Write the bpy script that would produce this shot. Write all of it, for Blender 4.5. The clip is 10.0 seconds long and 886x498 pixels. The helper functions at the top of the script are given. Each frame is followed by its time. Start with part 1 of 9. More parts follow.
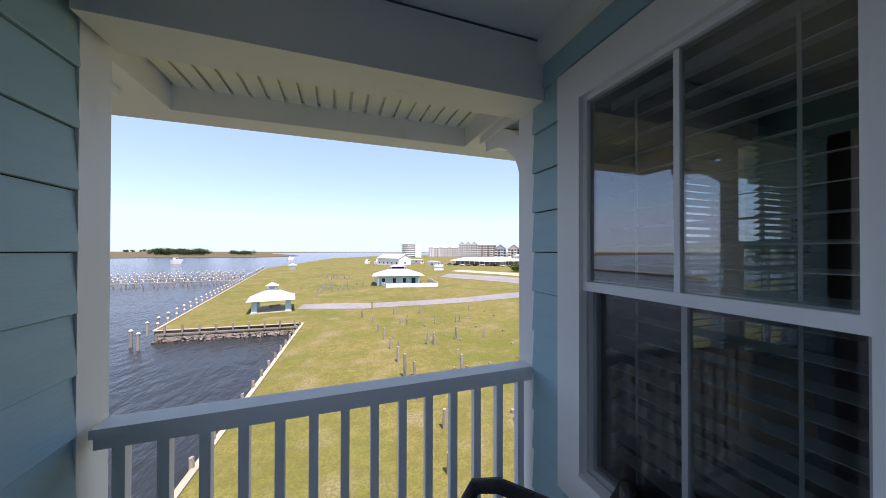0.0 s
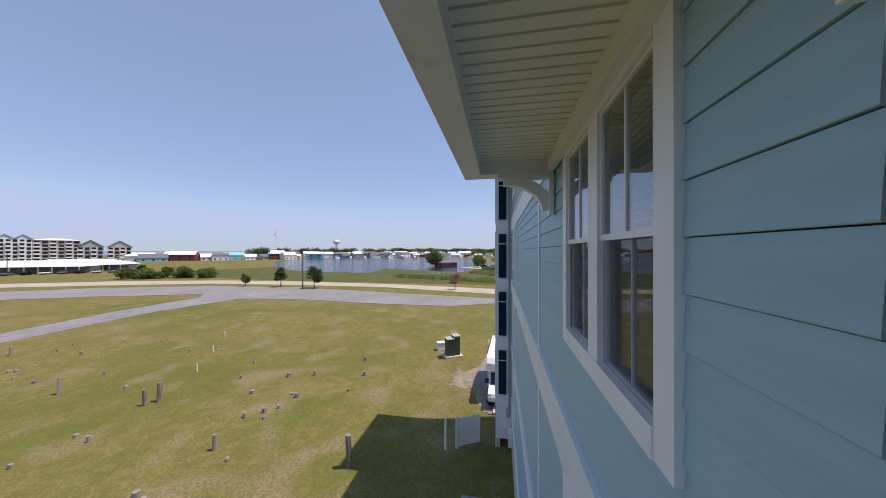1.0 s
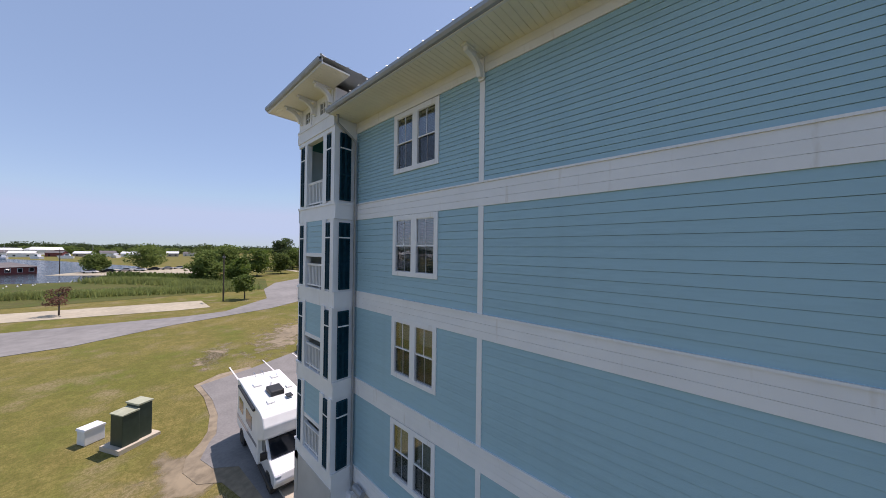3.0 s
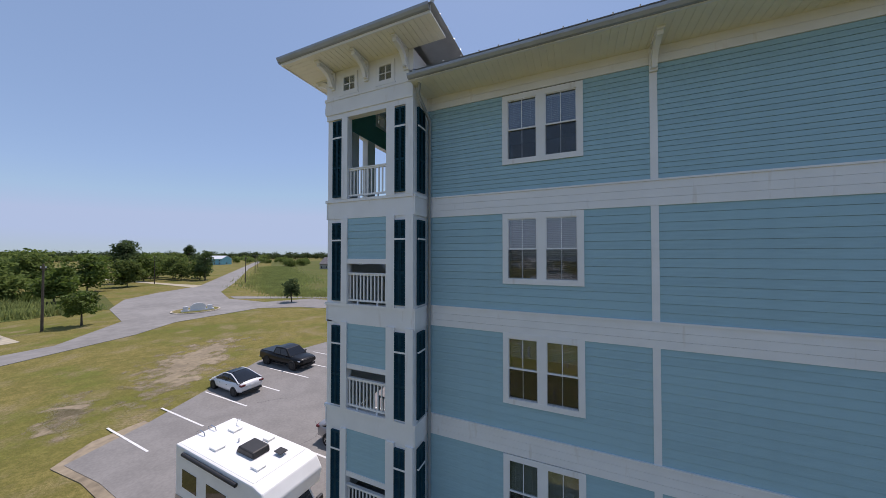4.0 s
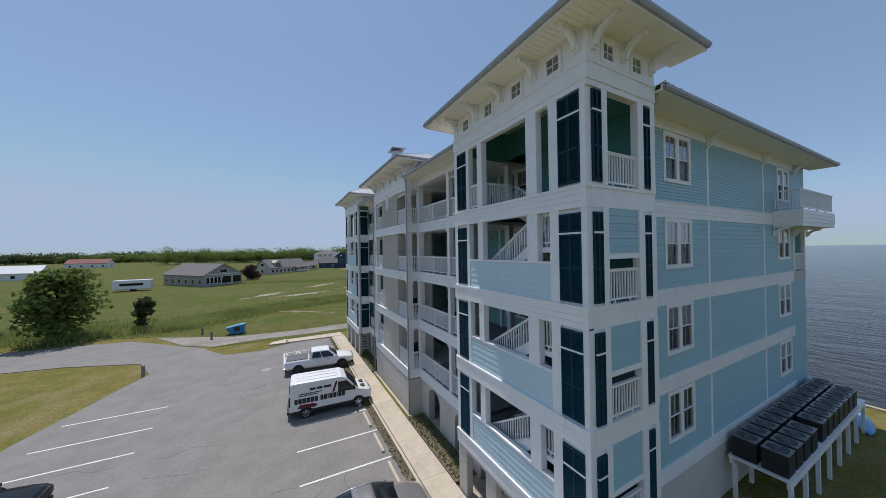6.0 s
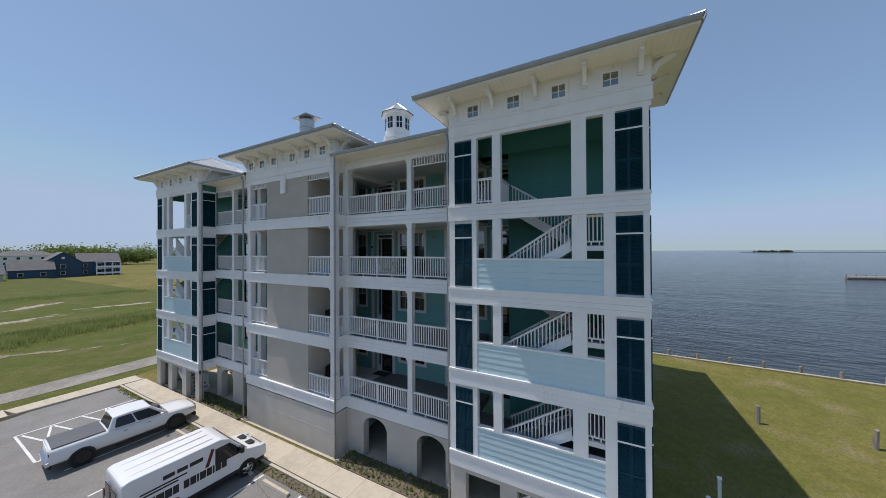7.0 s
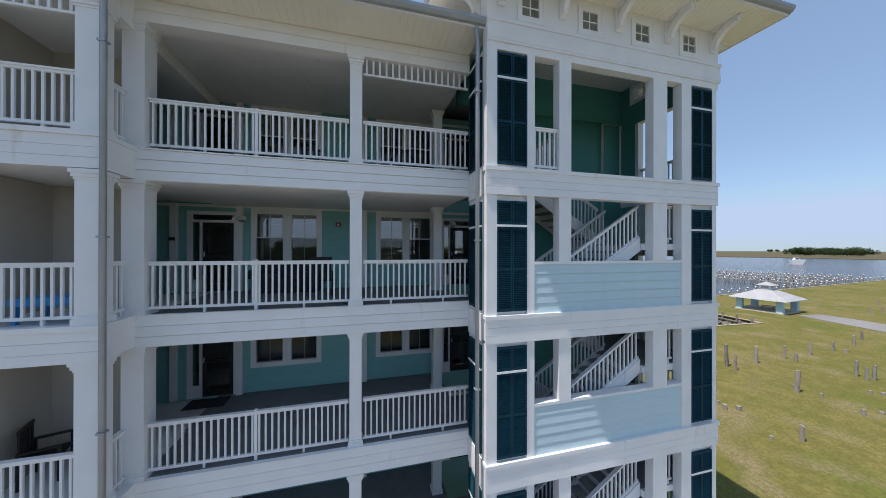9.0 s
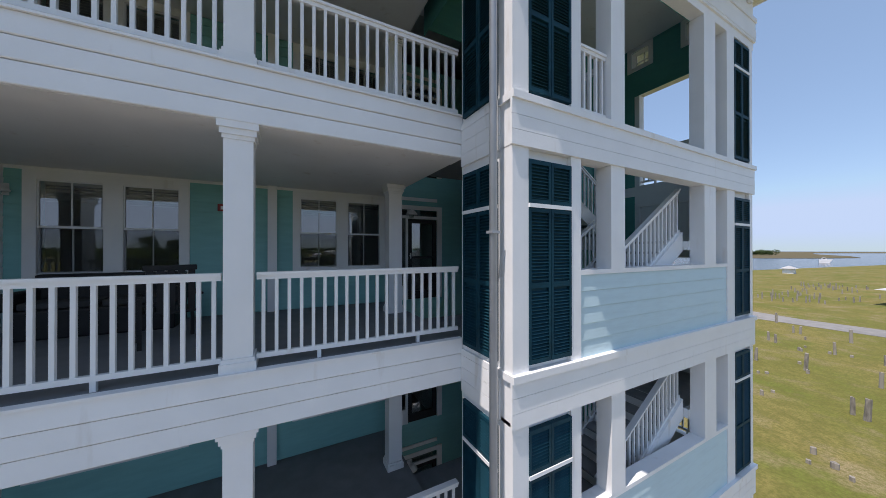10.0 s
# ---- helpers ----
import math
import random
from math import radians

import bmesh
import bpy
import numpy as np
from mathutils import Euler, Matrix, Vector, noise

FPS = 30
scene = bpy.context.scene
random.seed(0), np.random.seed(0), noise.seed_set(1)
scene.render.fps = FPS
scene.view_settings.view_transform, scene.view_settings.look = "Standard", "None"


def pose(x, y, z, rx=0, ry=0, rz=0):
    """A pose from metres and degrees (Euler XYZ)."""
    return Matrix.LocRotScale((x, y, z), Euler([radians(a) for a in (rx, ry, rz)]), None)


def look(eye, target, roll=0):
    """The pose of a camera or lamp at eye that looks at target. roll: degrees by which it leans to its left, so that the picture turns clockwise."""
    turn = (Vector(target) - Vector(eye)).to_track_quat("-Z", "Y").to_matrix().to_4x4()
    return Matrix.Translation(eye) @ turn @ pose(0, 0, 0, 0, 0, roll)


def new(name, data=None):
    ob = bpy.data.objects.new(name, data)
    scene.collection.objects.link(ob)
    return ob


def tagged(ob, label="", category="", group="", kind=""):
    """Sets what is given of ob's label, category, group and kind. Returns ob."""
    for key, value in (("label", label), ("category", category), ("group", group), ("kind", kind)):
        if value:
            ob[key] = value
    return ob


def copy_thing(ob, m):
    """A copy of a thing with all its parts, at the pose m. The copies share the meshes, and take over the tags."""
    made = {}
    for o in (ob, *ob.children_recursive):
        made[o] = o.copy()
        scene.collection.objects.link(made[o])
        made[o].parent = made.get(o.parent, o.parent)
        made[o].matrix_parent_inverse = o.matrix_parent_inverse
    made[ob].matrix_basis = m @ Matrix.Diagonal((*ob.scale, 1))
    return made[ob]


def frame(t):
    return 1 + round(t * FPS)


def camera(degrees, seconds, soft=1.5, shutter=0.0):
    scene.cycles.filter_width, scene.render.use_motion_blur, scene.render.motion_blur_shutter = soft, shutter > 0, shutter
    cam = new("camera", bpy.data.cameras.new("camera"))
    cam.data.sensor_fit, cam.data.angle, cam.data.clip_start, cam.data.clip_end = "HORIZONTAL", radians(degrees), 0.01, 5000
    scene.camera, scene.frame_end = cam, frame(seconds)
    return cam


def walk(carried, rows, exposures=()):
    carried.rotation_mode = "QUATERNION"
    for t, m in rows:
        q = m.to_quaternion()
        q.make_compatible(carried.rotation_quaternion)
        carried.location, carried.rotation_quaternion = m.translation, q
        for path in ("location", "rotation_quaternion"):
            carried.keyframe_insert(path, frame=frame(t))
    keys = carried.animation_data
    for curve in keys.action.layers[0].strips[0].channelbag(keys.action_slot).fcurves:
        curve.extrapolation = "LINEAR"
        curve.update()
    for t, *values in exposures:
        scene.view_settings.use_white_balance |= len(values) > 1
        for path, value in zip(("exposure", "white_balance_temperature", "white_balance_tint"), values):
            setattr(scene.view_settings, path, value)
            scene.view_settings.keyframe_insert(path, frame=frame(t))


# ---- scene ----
cam = camera(111.6, 10.0, 0.5)
PATH = [
    (0, (-1.95, -3.54, 9.84), (-1.298, -1.651, 9.853), 0.1),
    (0.2, (-1.94, -3.13, 9.835), (-1.165, -1.291, 9.843), 0.2),
    (0.5, (-1.86, -2.515, 9.83), (-0.687, -0.9, 9.842), 0.3),
    (0.6, (-1.83, -2.3, 9.825), (-0.441, -0.861, 9.837), 0.3),
    (0.7, (-1.79, -2.07, 9.82), (-0.21, -0.843, 9.832), 0.3),
    (0.8, (-1.72, -1.83, 9.81), (0.013, -0.834, 9.822), 0.3),
    (1, (-1.429, -1.556, 9.795), (0.537, -1.188, 9.805), 0.1),
    (1.5, (-0.358, -0.656, 9.743), (1.536, -1.3, 9.757), -0.1),
    (2, (1.13, 0.534, 9.762), (2.78, -0.597, 9.766), -0.1),
    (2.5, (2.887, 2.018, 9.779), (4.403, 0.713, 9.782), 0.2),
    (2.7, (3.651, 2.646, 9.761), (5.125, 1.295, 9.766), 0.5),
    (3.8, (9.672, 5.14, 9.705), (10.592, 3.365, 9.746), 0.2),
    (4, (10.764, 5.542, 9.726), (11.566, 3.71, 9.764), 0.0),
    (4.5, (13.908, 6.271, 9.807), (14.363, 4.323, 9.829), -0.3),
    (5, (17.424, 5.685, 9.803), (17.459, 3.685, 9.829), -0.3),
    (5.2, (18.868, 5.327, 9.809), (18.69, 3.335, 9.839), -0.5),
    (6.3, (25.758, 2.028, 9.727), (24.539, 0.443, 9.731), -0.6),
    (6.5, (26.673, 0.791, 9.7), (25.269, -0.634, 9.709), -0.3),
    (7, (27.797, -2.597, 9.673), (26.028, -3.529, 9.685), -0.3),
    (7.5, (27.797, -5.401, 9.632), (25.847, -5.846, 9.644), -0.3),
    (8, (26.414, -7.589, 9.645), (24.414, -7.616, 9.653), -0.2),
    (8.5, (24.92, -9.266, 9.678), (22.939, -8.995, 9.683), -0.1),
    (9, (23.25, -10.089, 9.656), (21.316, -9.579, 9.659), 0.1),
    (9.5, (21.823, -10.147, 9.662), (19.966, -9.403, 9.663), -0.1),
    (10, (20.101, -9.844, 9.649), (18.33, -8.913, 9.656), 0),
]
EXPOSURES = [(0, 1.16, 6800, 26), (0.5, 0.68, 6850, 25), (1, 0.35, 6700, 26), (1.5, 0.37, 6650, 27), (2.5, 0.42, 6850, 26), (4.5, 0.1, 6500, 20), (6.5, 0.03, 6480, 14), (8, 0.32, 6550, 15), (9, 0.46, 6550, 16), (10, 0.55, 6620, 18)]
walk(cam, [(t, look(eye, target, roll)) for t, eye, target, roll in PATH], EXPOSURES)

# ---- world, sun, exposure ----
SUN_FROM = Vector((0.085, -0.405, 1.0)).normalized()
world = bpy.data.worlds.new("world")
scene.world = world
world.use_nodes = True
wn = world.node_tree
sky = wn.nodes.new("ShaderNodeTexSky")
sky.sky_type = "NISHITA"
sky.sun_disc = False
sky.sun_elevation = math.asin(SUN_FROM.z)
sky.sun_rotation = math.atan2(SUN_FROM.x, SUN_FROM.y)
sky.air_density, sky.dust_density, sky.ozone_density = 1.0, 0.35, 4.0
wn.nodes["Background"].inputs["Strength"].default_value = 0.105
haze = wn.nodes.new("ShaderNodeMix")
haze.data_type = "RGBA"
haze.inputs["Factor"].default_value = 0.36
haze.inputs[7].default_value = (2.95, 4.45, 6.1, 1)      # thin summer haze over the whole sky
veil = wn.nodes.new("ShaderNodeMix")
veil.data_type, veil.blend_type = "RGBA", "DARKEN"
veil.inputs["Factor"].default_value = 1.0
veil.inputs[7].default_value = (3.75, 4.55, 6.05, 1)
wn.links.new(sky.outputs["Color"], veil.inputs[6])
wn.links.new(veil.outputs[2], haze.inputs[6])
wn.links.new(haze.outputs[2], wn.nodes["Background"].inputs["Color"])
sun_data = bpy.data.lights.new("sun", "SUN")
sun_data.energy, sun_data.angle, sun_data.color = 3.5, radians(0.5), (1.0, 0.96, 0.9)
sun = new("sun", sun_data)
sun.matrix_world = look((0, 0, 60), Vector((0, 0, 60)) - SUN_FROM)


# ---- materials ----
def material(name, color, rough=0.6, metal=0.0, vary=0.12, scale=6.0, bump=0.0, bump_scale=60.0, spec=0.5, color2=None, stretch=(1, 1, 1), rand=0.0):
    """Paint or stone with stains at two scales, fine relief and a small change from piece to piece."""
    m = bpy.data.materials.new(name)
    m.use_nodes = True
    n, l = m.node_tree.nodes, m.node_tree.links
    b = n["Principled BSDF"]
    b.inputs["Roughness"].default_value, b.inputs["Metallic"].default_value = rough, metal
    b.inputs["Specular IOR Level"].default_value = spec
    co = n.new("ShaderNodeTexCoord")
    mp = n.new("ShaderNodeMapping")
    mp.inputs["Scale"].default_value = stretch
    l.new(co.outputs["Object"], mp.inputs["Vector"])
    big, small = n.new("ShaderNodeTexNoise"), n.new("ShaderNodeTexNoise")
    big.inputs["Scale"].default_value, big.inputs["Detail"].default_value = scale * 0.12, 4
    small.inputs["Scale"].default_value, small.inputs["Detail"].default_value = scale, 6
    for t in (big, small):
        l.new(mp.outputs["Vector"], t.inputs["Vector"])
    add = n.new("ShaderNodeMath")
    add.operation = "ADD"
    l.new(big.outputs["Fac"], add.inputs[0])
    l.new(small.outputs["Fac"], add.inputs[1])
    fac = add.outputs[0]
    if rand:
        info = n.new("ShaderNodeObjectInfo")
        mul = n.new("ShaderNodeMath")
        mul.operation = "MULTIPLY_ADD"
        l.new(info.outputs["Random"], mul.inputs[0])
        mul.inputs[1].default_value = rand
        l.new(fac, mul.inputs[2])
        fac = mul.outputs[0]
    ramp = n.new("ShaderNodeValToRGB")
    c2 = color2 or tuple(c * (1 - vary) for c in color)
    c1 = color if color2 else tuple(min(1, c * (1 + vary * 0.5)) for c in color)
    ramp.color_ramp.elements[0].position, ramp.color_ramp.elements[0].color = 0.38, (*c2, 1)
    ramp.color_ramp.elements[1].position, ramp.color_ramp.elements[1].color = 0.62, (*c1, 1)
    half = n.new("ShaderNodeMath")
    half.operation = "MULTIPLY"
    half.inputs[1].default_value = 0.5
    l.new(fac, half.inputs[0])
    l.new(half.outputs[0], ramp.inputs["Fac"])
    l.new(ramp.outputs["Color"], b.inputs["Base Color"])
    if bump:
        fine = n.new("ShaderNodeTexNoise")
        fine.inputs["Scale"].default_value, fine.inputs["Detail"].default_value = bump_scale, 5
        l.new(mp.outputs["Vector"], fine.inputs["Vector"])
        bp = n.new("ShaderNodeBump")
        bp.inputs["Strength"].default_value, bp.inputs["Distance"].default_value = bump, 0.01
        l.new(fine.outputs["Fac"], bp.inputs["Height"])
        l.new(bp.outputs["Normal"], b.inputs["Normal"])
    return m


def glass_material(name, tint, gloss=0.02):
    m = bpy.data.materials.new(name)
    m.use_nodes = True
    n, l = m.node_tree.nodes, m.node_tree.links
    tr, gl, mix, fr = n.new("ShaderNodeBsdfTransparent"), n.new("ShaderNodeBsdfGlossy"), n.new("ShaderNodeMixShader"), n.new("ShaderNodeLayerWeight")
    tr.inputs["Color"].default_value = (*tint, 1)
    gl.inputs["Roughness"].default_value = gloss
    fr.inputs["Blend"].default_value = 0.5
    power, scale = n.new("ShaderNodeMath"), n.new("ShaderNodeMath")
    power.operation, scale.operation = "POWER", "MULTIPLY_ADD"
    l.new(fr.outputs["Facing"], power.inputs[0])
    power.inputs[1].default_value = 3.0
    l.new(power.outputs[0], scale.inputs[0])
    scale.inputs[1].default_value, scale.inputs[2].default_value = 0.7, 0.15
    l.new(scale.outputs[0], mix.inputs[0])
    l.new(tr.outputs[0], mix.inputs[1])
    l.new(gl.outputs[0], mix.inputs[2])
    l.new(mix.outputs[0], n["Material Output"].inputs["Surface"])
    return m


def water_material(name, color, wave):
    m = bpy.data.materials.new(name)
    m.use_nodes = True
    n, l = m.node_tree.nodes, m.node_tree.links
    b = n["Principled BSDF"]
    b.inputs["Roughness"].default_value = 0.12
    b.inputs["IOR"].default_value = 1.33
    b.inputs["Specular IOR Level"].default_value = 0.25
    co = n.new("ShaderNodeTexCoord")
    mp = n.new("ShaderNodeMapping")
    mp.inputs["Rotation"].default_value = (0, 0, 0.5)
    mp.inputs["Scale"].default_value = (1, 0.45, 1)
    l.new(co.outputs["Object"], mp.inputs["Vector"])
    a, c, d = n.new("ShaderNodeTexNoise"), n.new("ShaderNodeTexNoise"), n.new("ShaderNodeTexNoise")
    a.inputs["Scale"].default_value, a.inputs["Detail"].default_value = 1.1, 6
    c.inputs["Scale"].default_value, c.inputs["Detail"].default_value = 0.16, 4
    d.inputs["Scale"].default_value, d.inputs["Detail"].default_value = 0.02, 3
    for t in (a, c, d):
        l.new(mp.outputs["Vector"], t.inputs["Vector"])
    add = n.new("ShaderNodeMath")
    add.operation = "MULTIPLY_ADD"
    l.new(c.outputs["Fac"], add.inputs[0])
    add.inputs[1].default_value = 2.0
    l.new(a.outputs["Fac"], add.inputs[2])
    bp = n.new("ShaderNodeBump")
    bp.inputs["Strength"].default_value, bp.inputs["Distance"].default_value = wave, 0.25
    l.new(add.outputs[0], bp.inputs["Height"])
    l.new(bp.outputs["Normal"], b.inputs["Normal"])
    ramp = n.new("ShaderNodeValToRGB")
    ramp.color_ramp.elements[0].position, ramp.color_ramp.elements[0].color = 0.35, (*[x * 0.75 for x in color], 1)
    ramp.color_ramp.elements[1].position, ramp.color_ramp.elements[1].color = 0.65, (*color, 1)
    l.new(d.outputs["Fac"], ramp.inputs["Fac"])
    l.new(ramp.outputs["Color"], b.inputs["Base Color"])
    return m


def grass_material(name, green, dry, bare):
    m = bpy.data.materials.new(name)
    m.use_nodes = True
    n, l = m.node_tree.nodes, m.node_tree.links
    b = n["Principled BSDF"]
    b.inputs["Roughness"].default_value, b.inputs["Specular IOR Level"].default_value = 0.95, 0.1
    co = n.new("ShaderNodeTexCoord")
    def noise_node(scale, detail):
        t = n.new("ShaderNodeTexNoise")
        t.inputs["Scale"].default_value, t.inputs["Detail"].default_value = scale, detail
        l.new(co.outputs["Object"], t.inputs["Vector"])
        return t.outputs["Fac"]
    def ramp_node(src, p0, p1):
        r = n.new("ShaderNodeMapRange")
        r.inputs["From Min"].default_value, r.inputs["From Max"].default_value = p0, p1
        l.new(src, r.inputs["Value"])
        return r.outputs[0]
    def mix_node(fac, a, c):
        x = n.new("ShaderNodeMix")
        x.data_type = "RGBA"
        l.new(fac, x.inputs["Factor"])
        for s, v in ((x.inputs[6], a), (x.inputs[7], c)):
            if isinstance(v, tuple):
                s.default_value = (*v, 1)
            else:
                l.new(v, s)
        return x.outputs[2]
    def share(src, f):
        q = n.new("ShaderNodeMath")
        q.operation = "MULTIPLY"
        q.inputs[1].default_value = f
        l.new(src, q.inputs[0])
        return q.outputs[0]
    patch = ramp_node(noise_node(0.06, 5), 0.34, 0.54)
    lush = ramp_node(noise_node(0.13, 6), 0.53, 0.66)
    mottle = ramp_node(noise_node(1.4, 9), 0.40, 0.60)
    spots = ramp_node(noise_node(0.35, 14), 0.53, 0.68)
    tufts = ramp_node(noise_node(7.0, 8), 0.40, 0.62)
    blades = ramp_node(noise_node(28.0, 5), 0.42, 0.62)
    c = mix_node(patch, green, dry)
    c = mix_node(share(lush, 0.75), c, tuple(v * f for v, f in zip(green, (0.80, 1.02, 0.75))))
    c = mix_node(share(mottle, 0.6), c, tuple(0.66 * (0.6 * g + 0.4 * d) for g, d in zip(green, dry)))
    c = mix_node(share(spots, 0.8), c, bare)
    c = mix_node(share(tufts, 0.6), c, tuple(v * 0.6 for v in green))
    c = mix_node(share(blades, 0.6), c, tuple(v * 0.55 for v in dry))
    l.new(c, b.inputs["Base Color"])
    fine = n.new("ShaderNodeTexNoise")
    fine.inputs["Scale"].default_value, fine.inputs["Detail"].default_value = 14, 6
    l.new(co.outputs["Object"], fine.inputs["Vector"])
    bp = n.new("ShaderNodeBump")
    bp.inputs["Strength"].default_value, bp.inputs["Distance"].default_value = 0.8, 0.06
    l.new(fine.outputs["Fac"], bp.inputs["Height"])
    l.new(bp.outputs["Normal"], b.inputs["Normal"])
    return m


WHITE = material("white_paint", (0.80, 0.80, 0.79), 0.45, vary=0.05, scale=2.0, bump=0.08, bump_scale=30, rand=0.15)
def streaks(m, tint):
    """Sparse rusty runs and grime, drawn out downwards."""
    n, l = m.node_tree.nodes, m.node_tree.links
    b = n["Principled BSDF"]
    src = b.inputs["Base Color"].links[0].from_socket
    co, mp, t, r, x = n.new("ShaderNodeTexCoord"), n.new("ShaderNodeMapping"), n.new("ShaderNodeTexNoise"), n.new("ShaderNodeMapRange"), n.new("ShaderNodeMix")
    mp.inputs["Scale"].default_value = (5, 5, 0.9)
    l.new(co.outputs["Object"], mp.inputs["Vector"])
    l.new(mp.outputs["Vector"], t.inputs["Vector"])
    t.inputs["Scale"].default_value, t.inputs["Detail"].default_value = 1.0, 5
    r.inputs["From Min"].default_value, r.inputs["From Max"].default_value, r.inputs["To Max"].default_value = 0.64, 0.82, 0.55
    l.new(t.outputs["Fac"], r.inputs["Value"])
    x.data_type = "RGBA"
    l.new(r.outputs[0], x.inputs["Factor"])
    l.new(src, x.inputs[6])
    x.inputs[7].default_value = (*tint, 1)
    l.new(x.outputs[2], b.inputs["Base Color"])


streaks(WHITE, (0.50, 0.42, 0.32))
SIDING = material("teal_siding", (0.30, 0.485, 0.548), 0.5, vary=0.08, scale=3.0, bump=0.12, bump_scale=25, stretch=(1, 1, 6), rand=0.25)
CREAM = material("cream_soffit", (0.85, 0.82, 0.70), 0.5, vary=0.05, scale=2.0)
# copy of the porch green, darkened to carry the shade inside the stairs
SHADED_STAIR_GREEN = material("shaded_green_stair_wall", (0.075, 0.30, 0.275), 0.55, vary=0.08, scale=3.0, bump=0.1, bump_scale=25, stretch=(1, 1, 6))
GREEN_WALL = material("green_porch_wall", (0.21, 0.485, 0.47), 0.55, vary=0.08, scale=3.0, bump=0.1, bump_scale=25, stretch=(1, 1, 6))
STUCCO = material("grey_stucco", (0.475, 0.435, 0.375), 0.85, vary=0.08, scale=1.2, bump=0.25, bump_scale=90)
GARAGE = material("pale_stucco", (0.53, 0.50, 0.45), 0.85, vary=0.10, scale=1.2, bump=0.25, bump_scale=90)
SHUTTER = material("dark_shutter", (0.007, 0.046, 0.068), 0.55, vary=0.25, scale=8, spec=0.12)
DECK = material("grey_deck", (0.20, 0.21, 0.22), 0.7, vary=0.15, scale=4, bump=0.1)
METAL_ROOF = material("metal_roof", (0.55, 0.55, 0.54), 0.35, 0.6, vary=0.1, scale=3)
GUTTER = material("grey_gutter", (0.36, 0.38, 0.40), 0.4, 0.3, vary=0.1, scale=4)
DARK = material("near_black", (0.05, 0.05, 0.05), 0.9, vary=0.2)
BLIND = material("blind_slat", (0.62, 0.60, 0.56), 0.6, vary=0.08)
VINYL = material("window_vinyl", (0.78, 0.79, 0.80), 0.4, vary=0.04, scale=3)
BLACK = material("black_rubber", (0.015, 0.015, 0.016), 0.6, vary=0.3, scale=12)
ASPHALT = material("asphalt", (0.215, 0.205, 0.193), 0.9, vary=0.16, scale=7.0, bump=0.5, bump_scale=40)
ROAD = material("pale_asphalt", (0.235, 0.225, 0.21), 0.9, vary=0.2, scale=1.0, bump=0.5, bump_scale=40)
CONCRETE = material("concrete", (0.48, 0.42, 0.33), 0.9, vary=0.16, scale=3, bump=0.3, bump_scale=50, rand=0.3)
LINE = material("line_paint", (0.72, 0.72, 0.70), 0.8, vary=0.25, scale=9)
GRAVEL = material("pale_gravel", (0.27, 0.25, 0.215), 0.95, vary=0.3, scale=6, bump=0.6, bump_scale=50)
DIRT = material("bare_dirt", (0.27, 0.22, 0.15), 0.95, vary=0.35, scale=2.5, bump=0.5)
SAND = material("sand", (0.42, 0.37, 0.27), 0.95, vary=0.2, scale=1.5, bump=0.3)
TIMBER = material("weathered_timber", (0.24, 0.215, 0.18), 0.9, vary=0.45, scale=9, bump=0.6, bump_scale=35, stretch=(1, 1, 0.25), rand=0.4)
ROCK = material("riprap", (0.20, 0.17, 0.14), 0.9, vary=0.4, scale=5, bump=0.5)
GRASS = grass_material("lawn_grass", (0.140, 0.160, 0.030), (0.258, 0.212, 0.072), (0.31, 0.245, 0.145))
MEADOW = grass_material("field_grass", (0.092, 0.132, 0.024), (0.15, 0.15, 0.046), (0.20, 0.165, 0.085))
SALT = grass_material("salt_marsh", (0.135, 0.120, 0.062), (0.18, 0.145, 0.085), (0.12, 0.10, 0.07))
MARSH = grass_material("marsh_grass", (0.085, 0.125, 0.03), (0.15, 0.145, 0.05), (0.12, 0.10, 0.05))
def leafy(m):
    """Lets part of the light through the leaves."""
    n, l = m.node_tree.nodes, m.node_tree.links
    tr, mix = n.new("ShaderNodeBsdfTranslucent"), n.new("ShaderNodeMixShader")
    src = n["Principled BSDF"].inputs["Base Color"].links[0].from_socket
    l.new(src, tr.inputs["Color"])
    mix.inputs[0].default_value = 0.45
    l.new(n["Principled BSDF"].outputs[0], mix.inputs[1])
    l.new(tr.outputs[0], mix.inputs[2])
    l.new(mix.outputs[0], n["Material Output"].inputs["Surface"])
    return m


LEAF = material("foliage", (0.135, 0.180, 0.048), 0.8, vary=0.5, scale=3, rand=0.4, spec=0.2)
PINE = material("pine_foliage", (0.080, 0.115, 0.045), 0.85, vary=0.5, scale=3, rand=0.4, spec=0.2)
leafy(LEAF)
leafy(PINE)
BARK = material("bark", (0.10, 0.08, 0.06), 0.95, vary=0.4, scale=8, bump=0.6)
GLASS = glass_material("window_glass", (0.80, 0.84, 0.84))
SCREEN = material("insect_screen", (0.008, 0.008, 0.009), 0.9, vary=0.1)
see = SCREEN.node_tree.nodes.new("ShaderNodeBsdfTransparent")
weave = SCREEN.node_tree.nodes.new("ShaderNodeMixShader")
weave.inputs[0].default_value = 0.80
SCREEN.node_tree.links.new(SCREEN.node_tree.nodes["Principled BSDF"].outputs[0], weave.inputs[1])
SCREEN.node_tree.links.new(see.outputs[0], weave.inputs[2])
SCREEN.node_tree.links.new(weave.outputs[0], SCREEN.node_tree.nodes["Material Output"].inputs["Surface"])
SPANDREL = material("pale_teal_siding", (0.50, 0.65, 0.69), 0.5, vary=0.07, scale=3.0, bump=0.12, bump_scale=25, stretch=(1, 1, 6), rand=0.2)
BAY = water_material("bay_water", (0.028, 0.033, 0.036), 1.0)


